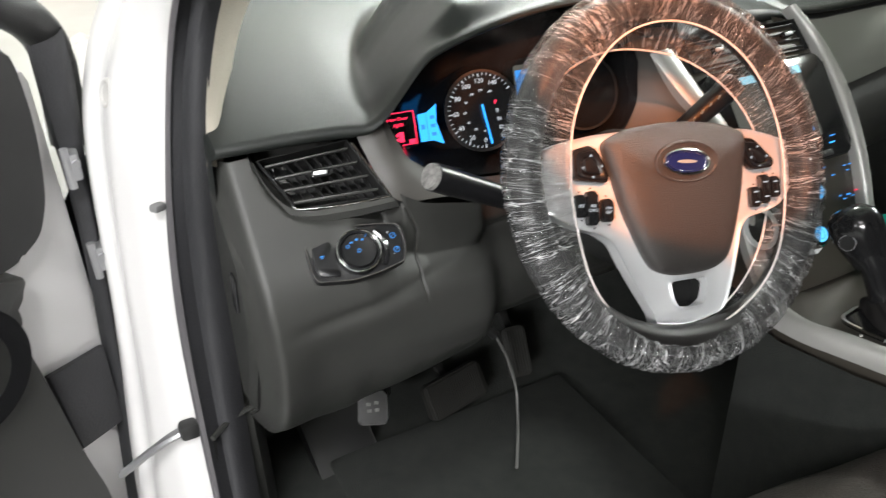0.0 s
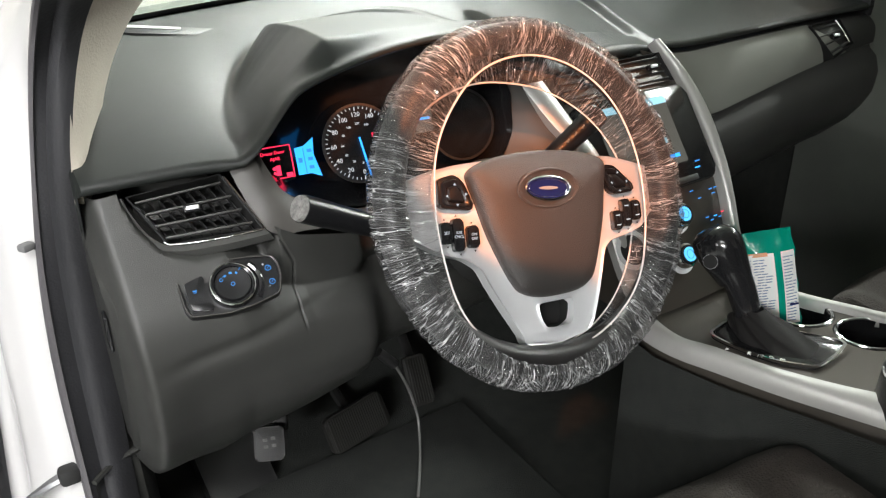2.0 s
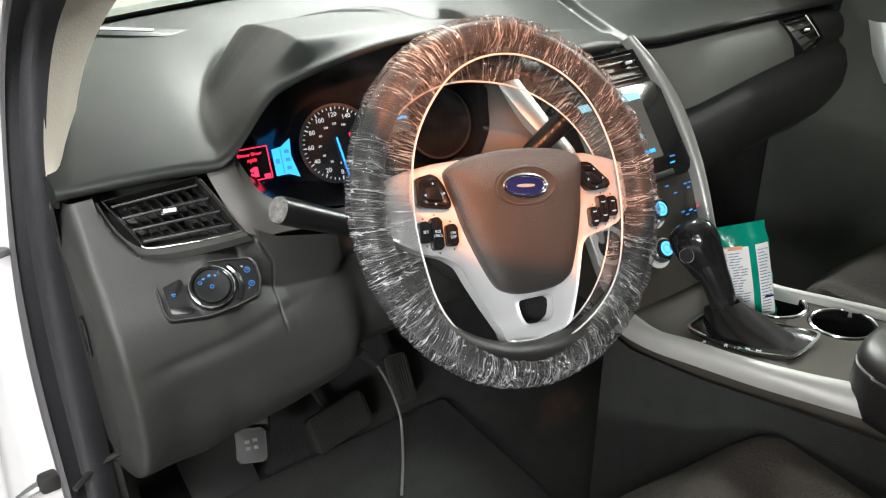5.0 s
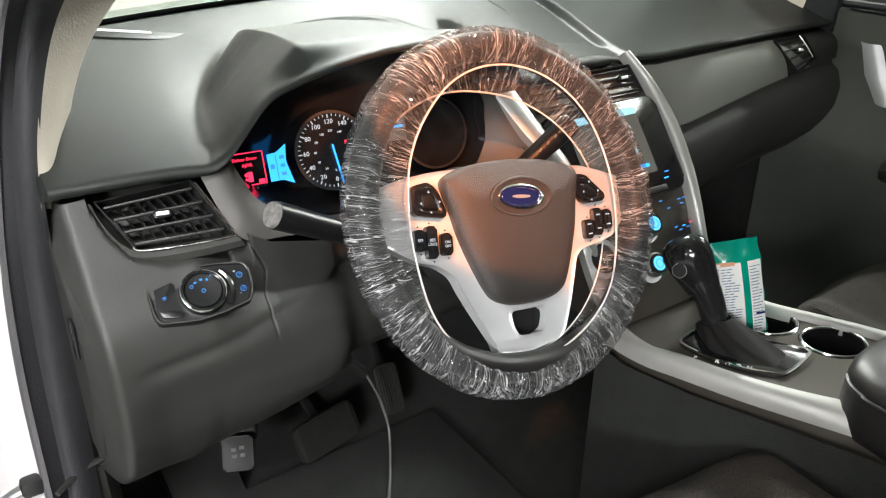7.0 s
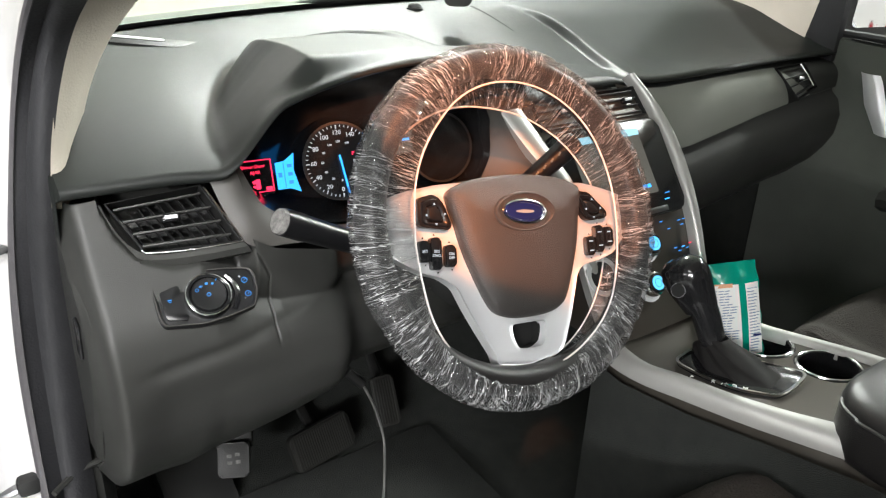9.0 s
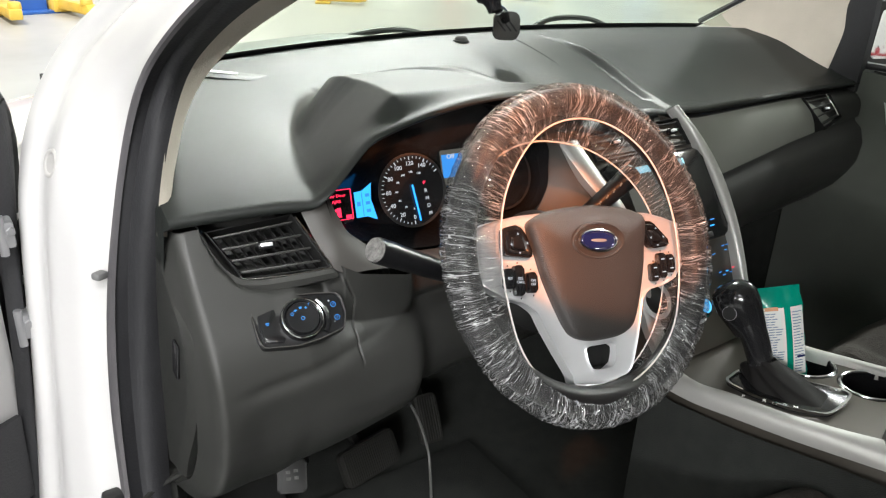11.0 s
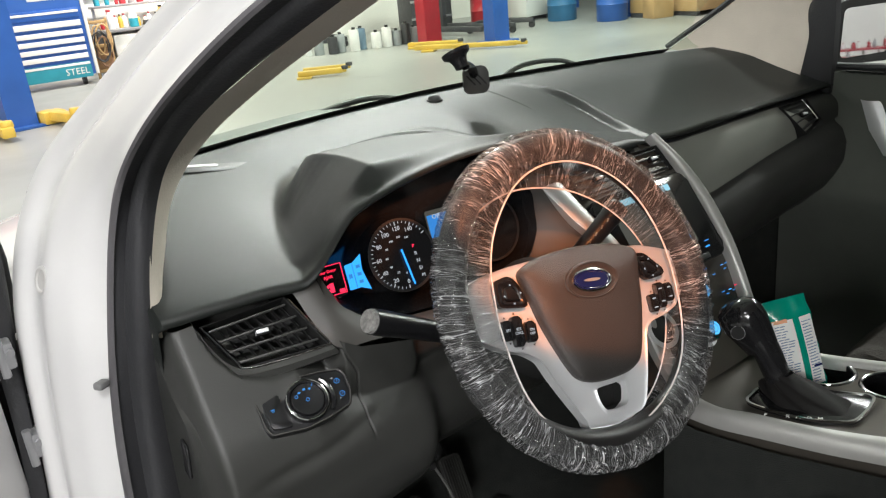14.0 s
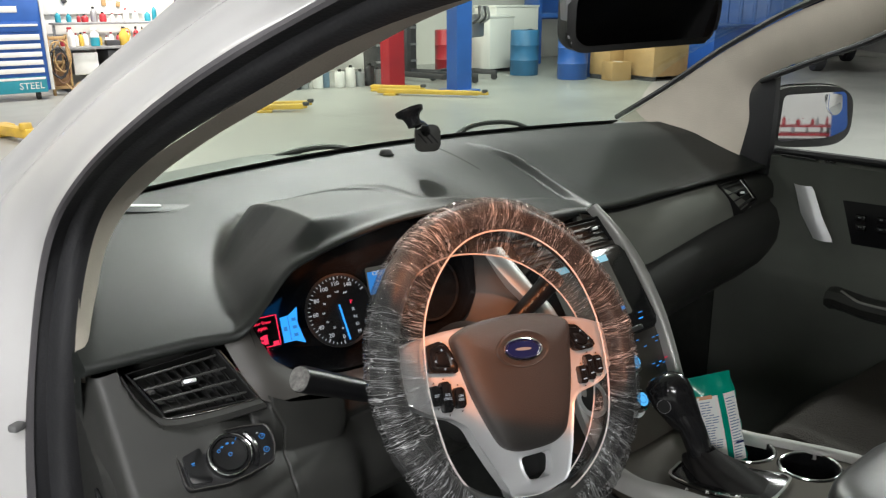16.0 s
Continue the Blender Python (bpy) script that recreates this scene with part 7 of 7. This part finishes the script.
# loose row of bottles and cans on the bench, uneven in size and spacing
x = 2.66
while x < 4.55:
    lab, mt, cp = kinds[rng.choice((0, 0, 0, 1, 4, 3, 2, 4))]
    r = rng.uniform(0.028, 0.055)
    bottle(lab, x, 14.0 + rng.uniform(-0.12, 0.12), 0.74, r, rng.uniform(0.12, 0.30), mt, cp)
    x += r * 2 + rng.uniform(0.01, 0.10)
x = 2.70
while x < 4.55:
    lab, mt, cp = kinds[rng.choice((0, 5, 4, 3, 0, 1))]
    r = rng.uniform(0.03, 0.06)
    bottle(lab.replace("workbench", "bench shelf"), x, 14.25 + rng.uniform(-0.05, 0.05), 1.12, r, rng.uniform(0.10, 0.28), mt, cp)
    x += r * 2 + rng.uniform(0.0, 0.12)


def spray_bottle(label, x, y, z, r, h, lower, upper, trigger):
    b = thing("spray_bottle", label, "spray bottle", pose(x, y, z), group="bottles on the bench")
    ring = [2 * math.pi * k / 20 for k in range(20)]
    part("liquid", loft([[(s * r * math.cos(a), s * r * math.sin(a), q * h) for a in ring] for q, s in ((0, 0.9), (0.02, 1), (0.48, 1))], closed=True, caps=True), lower, b)
    part("shoulder", loft([[(s * r * math.cos(a), s * r * math.sin(a), q * h) for a in ring] for q, s in ((0.48, 1), (0.62, 0.98), (0.74, 0.6), (0.82, 0.28), (0.88, 0.26))], closed=True, caps=True), upper, b)
    part("head", box(r * 1.3, r * 0.5, h * 0.12, (-r * 0.2, 0, h * 0.93), 0.006), trigger, b)
    part("trigger", box(r * 0.2, r * 0.3, h * 0.14, (-r * 0.75, 0, h * 0.83), 0.004, (0, 20, 0)), trigger, b)


spray_bottle("white spray bottle half full of teal liquid on the workbench", 3.09, 13.68, 0.74, 0.075, 0.30, TEAL, PLASTICW, PLASTICW)
spray_bottle("white spray bottle with a red trigger on the workbench", 2.72, 13.70, 0.74, 0.055, 0.32, PLASTICW, PLASTICW, RED)
jug = thing("jug", "yellow plastic jug with a handle on the workbench", "jug", pose(3.58, 13.70, 0.74))
part("body", loft([[(s * 0.085 * math.cos(a), s * 0.065 * math.sin(a), z) for a in (2 * math.pi * k / 20 for k in range(20))] for z, s in ((0, 0.92), (0.01, 1), (0.17, 1), (0.22, 0.7), (0.25, 0.4), (0.28, 0.4))], closed=True, caps=True), YELLOW, jug)
part("handle", tube([(0.02, 0, 0.27), (0.09, 0, 0.26), (0.105, 0, 0.18), (0.08, 0, 0.10)], 0.012, 16, 8), YELLOW, jug)
part("cap", cyl(0.03, 0.03, 0.03, (0, 0, 0.29), seg=16), BLACK, jug)
bottle("red plastic bottle on the workbench", 3.78, 13.72, 0.74, 0.045, 0.20, RED, BLACK)
bn = thing("box", "grey steel parts bin on the workbench", "parts bin", pose(3.38, 13.72, 0.74))
part("tray", box(0.22, 0.14, 0.09, (0, 0, 0.045), 0.008), DARK, bn)
# wooden rack with hanging hoses between cabinet and bench
rk = thing("hose_rack", "brown wooden rack hung with coiled air hoses", "rack", pose(2.42, 13.35, 0))
for x in (-0.14, 0.14):
    part("post", box(0.04, 0.05, 0.95, (x, 0.05, 0.475), 0.004), TAN, rk)
for z in (0.12, 0.52, 0.90):
    part("rail", box(0.30, 0.05, 0.05, (0, 0.05, z), 0.004), TAN, rk)
part("panel", box(0.25, 0.02, 0.36, (0, 0.06, 0.32), 0.004), mat("brown_board", (0.24, 0.13, 0.06), 0.7, 0, 0.3, 8), rk, "brown board")
for k in range(5):
    c = rng.uniform(-0.06, 0.06)
    part("hose_coil", tube([(c + (0.09 + 0.012 * k) * math.cos(a), -0.02 - 0.02 * k, 0.62 + (0.22 + 0.03 * rng.random()) * math.sin(a) - 0.10 * (k % 3)) for a in (2 * math.pi * j / 16 for j in range(16))], 0.014, 0, 8, closed=True), (TAN, RUBBER, mat("brown_hose", (0.22, 0.12, 0.07), 0.6), TAN, RUBBER)[k], rk, "coiled hose")
part("hose_tail", tube([(0.02, -0.05, 0.20), (0.10, -0.10, 0.10), (0.22, -0.14, 0.20), (0.30, -0.10, 0.08), (0.34, -0.1, 0.02)], 0.014, 30, 8), TAN, rk)
wl = thing("wall_rack", "pale pegboard on the wall hung with tools and gloves", "pegboard", pose(3.1, 14.46, 1.25))
part("board", box(2.2, 0.03, 0.9, (0, 0, 0.45), 0.004), PLASTICW, wl)
for k in range(16):
    part("tool", box(rng.uniform(0.03, 0.12), 0.03, rng.uniform(0.08, 0.30), (-1.0 + 0.13 * k + rng.uniform(-0.03, 0.03), -0.03, rng.uniform(0.12, 0.7)), 0.008, (0, rng.uniform(-30, 30), 0)), (TAN, DARK, TAN, RED, STEEL, BLACK)[rng.randrange(6)], wl)

# barrels, boxes and machines along the far wall
def barrel(label, x, y, material):
    b = thing("barrel", label, "barrel", pose(x, y, 0), group="drums by the wall")
    rows = [[(r * math.cos(a), r * math.sin(a), z) for a in (2 * math.pi * k / 28 for k in range(28))] for z, r in ((0, 0.27), (0.02, 0.285), (0.28, 0.285), (0.30, 0.297), (0.32, 0.285), (0.57, 0.285), (0.59, 0.297), (0.61, 0.285), (0.86, 0.285), (0.88, 0.275))]
    part("drum", loft(rows, closed=True, caps=True), material, b)
    part("bung", cyl(0.04, 0.04, 0.02, (0.15, 0, 0.89), seg=14), BLACK, b)


DRUM = mat("faded_blue_plastic", (0.025, 0.13, 0.27), 0.5, 0, 0.15, 4)
barrel("faded blue plastic drum on the workshop floor", 10.55, 10.95, DRUM)
barrel("blue plastic drum on the workshop floor", 10.6, 9.7, BLUE)
barrel("red steel drum on the workshop floor", 9.6, 12.2, RED)
for lab, x, y, sx, sy, sz, mt in (("white painted cabinet by the wall", 10.6, 12.0, 0.8, 0.6, 1.1, PLASTICW), ("tan plywood crate on the floor", 11.75, 8.65, 0.9, 0.8, 0.9, TAN), ("tan plywood crate on the floor", 11.25, 9.35, 0.55, 0.5, 0.6, TAN), ("blue steel bin on the floor", 13.9, 8.8, 1.6, 1.0, 0.9, BLUE), ("dark steel shelving unit with parts", 5.3, 13.9, 1.2, 0.6, 1.6, DARK), ("dark machine with hoses by the wall", 8.4, 12.6, 0.9, 0.6, 1.3, DARK), ("white painted machine by the wall", 11.6, 12.6, 1.2, 0.8, 1.3, PLASTICW)):
    c = thing("cabinet" if "cabinet" in lab or "shelving" in lab else "crate" if "crate" in lab else "bin" if "bin" in lab else "machine", lab, "storage" if mt is not DARK else "machine", pose(x, y, 0, 0, 0, rng.uniform(-12, 12)))
    part("body", box(sx, sy, sz - 0.08, (0, 0, sz / 2 + 0.04), 0.02), mt, c)
    part("lid", box(sx * 1.03, sy * 1.03, 0.05, (0, 0, sz + 0.02), 0.012), mt, c)
    for xx in (-0.4, 0.4):
        part("runner", box(0.1, sy * 0.9, 0.08, (xx * sx, 0, 0.04), 0.01), DARK, c)
    if mt is DARK:
        for k in range(4):
            part("shelf_edge", box(sx * 1.01, 0.04, 0.04, (0, -sy / 2, 0.3 + k * 0.32), 0.005), STEEL, c)
sh = thing("storage_rack", "blue steel storage rack against the far wall", "rack", pose(14.5, 12.6, 0, 0, 0, -20))
for x in (-1.6, 0, 1.6):
    part("upright", box(0.1, 0.8, 3.2, (x, 0, 1.6), 0.01), BLUE, sh)
for z in (1.1, 2.0, 2.9):
    part("shelf", box(3.3, 0.8, 0.1, (0, 0, z), 0.01), BLUE, sh)
part("back", box(3.3, 0.05, 2.2, (0, 0.38, 2.1), 0.01), BLUE, sh)

bc = thing("container", "large blue painted steel container by the wall", "container", pose(16.0, 9.2, 0, 0, 0, -58))
part("body", box(1.9, 1.0, 2.2, (0, 0, 1.14), 0.03), BLUE, bc)
for k in range(7):
    part("rib", box(0.07, 0.04, 2.0, (-0.84 + 0.28 * k, -0.515, 1.14), 0.012), BLUE, bc)
for x in (-0.7, 0.7):
    part("runner", box(0.12, 0.9, 0.08, (x, 0, 0.04), 0.01), DARK, bc)
# a white car parked by the far side
pc = thing("parked_car", "white parked car on the far side of the workshop", "car", pose(17.3, 7.9, 0, 0, 0, 45))
rows = []
for x, z0, z1, w in ((-2.2, 0.45, 0.80, 0.70), (-2.1, 0.35, 0.95, 0.82), (-1.3, 0.3, 1.0, 0.88), (-0.9, 0.3, 1.02, 0.88), (0.9, 0.3, 1.02, 0.88), (1.5, 0.3, 0.98, 0.88), (2.1, 0.35, 0.85, 0.80), (2.25, 0.45, 0.7, 0.7)):
    rows.append([(x, -w, z0), (x, -w, (z0 + z1) / 2), (x, -w * 0.93, z1), (x, 0, z1 + 0.03), (x, w * 0.93, z1), (x, w, (z0 + z1) / 2), (x, w, z0)])
part("body", loft(rows), WHITE, pc)
rows = [[(x, -w, 1.0), (x2, -w * 0.8, z), (x2, 0, z + 0.03), (x2, w * 0.8, z), (x, w, 1.0)] for x, x2, w, z in ((-1.9, -1.5, 0.8, 1.38), (-1.2, -1.0, 0.84, 1.48), (0.2, 0.2, 0.84, 1.5), (1.2, 0.6, 0.8, 1.44))]
part("cabin", loft(rows), GLOSS, pc, "dark glazed cabin")
part("roof", box(1.9, 1.3, 0.05, (-0.4, 0, 1.51), 0.02), WHITE, pc)
for x in (-1.4, 1.4):
    for y in (-0.82, 0.82):
        w = part("wheel", cyl(0.33, 0.33, 0.2, (x, y, 0.33), (90, 0, 0), 28, 0.03), RUBBER, pc)
        part("rim", cyl(0.2, 0.2, 0.21, (x, y, 0.33), (90, 0, 0), 20), STEEL, w)
tire = thing("tyre_stack", "stack of black tyres on the floor", "tyres", pose(18.0, 5.8, 0))
for k in range(4):
    part("tyre", tube([(0.28 * math.cos(a), 0.28 * math.sin(a), 0.11 + 0.21 * k) for a in (2 * math.pi * j / 28 for j in range(28))], 0.10, 0, 10, closed=True), RUBBER, tire)

CANGREY = mat("grey_can_paint", (0.30, 0.32, 0.33), 0.5, 0, 0.2, 6)
CANBLUE = mat("blue_grey_can_paint", (0.14, 0.22, 0.30), 0.5, 0, 0.2, 6)
# cans, an engine stand and an engine hoist beyond the lifts
for k in range(13):
    c = thing("can", "grey oil can standing on the workshop floor", "can", pose(5.3 + 0.19 * k, 11.75 - 0.05 * k + rng.uniform(-0.1, 0.1), 0), group="cans on the floor")
    h = rng.uniform(0.24, 0.36)
    part("body", cyl(0.085, 0.085, h, (0, 0, h / 2), seg=18, bevel=0.008), (PLASTICW, CANGREY, DARK, CANGREY, PLASTICW, CANBLUE, PLASTICW)[k % 7], c)
    part("cap", cyl(0.03, 0.03, 0.04, (0, 0, h + 0.02), seg=12), BLACK, c)


def engine_stand(x, y, turn):
    e = thing("engine_stand", "dark engine on a steel stand with castors", "engine stand", pose(x, y, 0, 0, 0, turn), group="engines on stands")
    for sd in (-1, 1):
        part("foot", box(0.08, 1.0, 0.08, (sd * 0.38, 0, 0.14), 0.01), DARK, e)
        for q in (-0.45, 0.45):
            part("castor", cyl(0.06, 0.06, 0.05, (sd * 0.38, q, 0.06), (0, 90, 0), 14), RUBBER, e)
    part("crossbar", box(0.8, 0.08, 0.08, (0, 0.3, 0.18), 0.01), DARK, e)
    part("upright", box(0.09, 0.09, 0.8, (0, 0.3, 0.56), 0.01), DARK, e)
    part("block", box(0.55, 0.5, 0.42, (0, -0.05, 1.0), 0.05), STEEL, e, "grey cast engine block")
    part("head", box(0.5, 0.22, 0.16, (0, 0.1, 1.28), 0.03, (20, 0, 0)), DARK, e)
    for k in range(4):
        part("pipe", tube([(-0.2 + 0.13 * k, -0.3, 1.05), (-0.2 + 0.13 * k, -0.42, 1.15), (-0.15 + 0.1 * k, -0.40, 1.35)], 0.025, 10, 8), STEEL if k % 2 else DARK, e)


engine_stand(8.9, 10.9, 20)
engine_stand(12.2, 9.9, -30)
engine_stand(6.1, 12.9, 70)
ho = thing("engine_hoist", "dark steel engine hoist with hanging chain", "hoist", pose(8.3, 11.9, 0, 0, 0, 15))
part("mast", box(0.12, 0.12, 1.7, (0, 0, 0.95), 0.01), DARK, ho)
part("boom", box(0.1, 1.5, 0.1, (0, -0.5, 1.95), 0.01, (12, 0, 0)), DARK, ho)
for sd in (-1, 1):
    part("leg", box(0.09, 1.5, 0.09, (sd * 0.35, -0.5, 0.12), 0.01, (0, 0, sd * 8)), DARK, ho)
part("chain", tube([(0, -1.1, 1.8), (0.01, -1.1, 1.5), (0, -1.1, 1.25)], 0.018, 10, 6), STEEL, ho)
for lab, x, y, z, sx, sy, sz in (("brown cardboard box on the crate", 11.7, 8.65, 0.95, 0.5, 0.4, 0.3), ("brown cardboard box beside the drum", 11.05, 9.0, 0.0, 0.42, 0.36, 0.34)):
    b = thing("cardboard_box", lab, "box", pose(x, y, z, 0, 0, rng.uniform(-20, 20)))
    part("carton", box(sx, sy, sz, (0, 0, sz / 2), 0.01), TAN, b)
    part("tape", box(0.06, sy * 1.005, 0.004, (0, 0, sz + 0.001)), PLASTICW, b)

# behind the car, seen in the side mirror: red cart with bottles and a lift column
rt = thing("tool_trolley", "red steel tool trolley with bottles behind the car", "trolley", pose(1.05, -12.6, 0))
part("tub", box(0.9, 0.5, 0.03, (0, 0, 0.44), 0.01), RED, rt)
part("shelf", box(0.9, 0.5, 0.05, (0, 0, 0.30), 0.01), RED, rt)
part("base", box(0.9, 0.5, 0.10, (0, 0, 0.16), 0.02), DARK, rt)
for x in (-0.42, 0.42):
    for y in (-0.22, 0.22):
        part("leg", box(0.05, 0.05, 0.46, (x, y, 0.23), 0.008), BLACK, rt)
for k in range(11):
    lab, mt, cp = kinds[(0, 3, 0, 4, 3, 0, 0, 3, 4, 0, 3)[k]]
    bottle(lab.replace("workbench", "trolley"), 0.68 + 0.075 * k, -12.45 + rng.uniform(-0.1, 0.1), 0.46 if k % 3 else 0.33, rng.uniform(0.022, 0.035), rng.uniform(0.09, 0.18), mt, cp)
lift_post("blue steel two-post lift column", 1.56, -10.2, BLUE, 180, False)
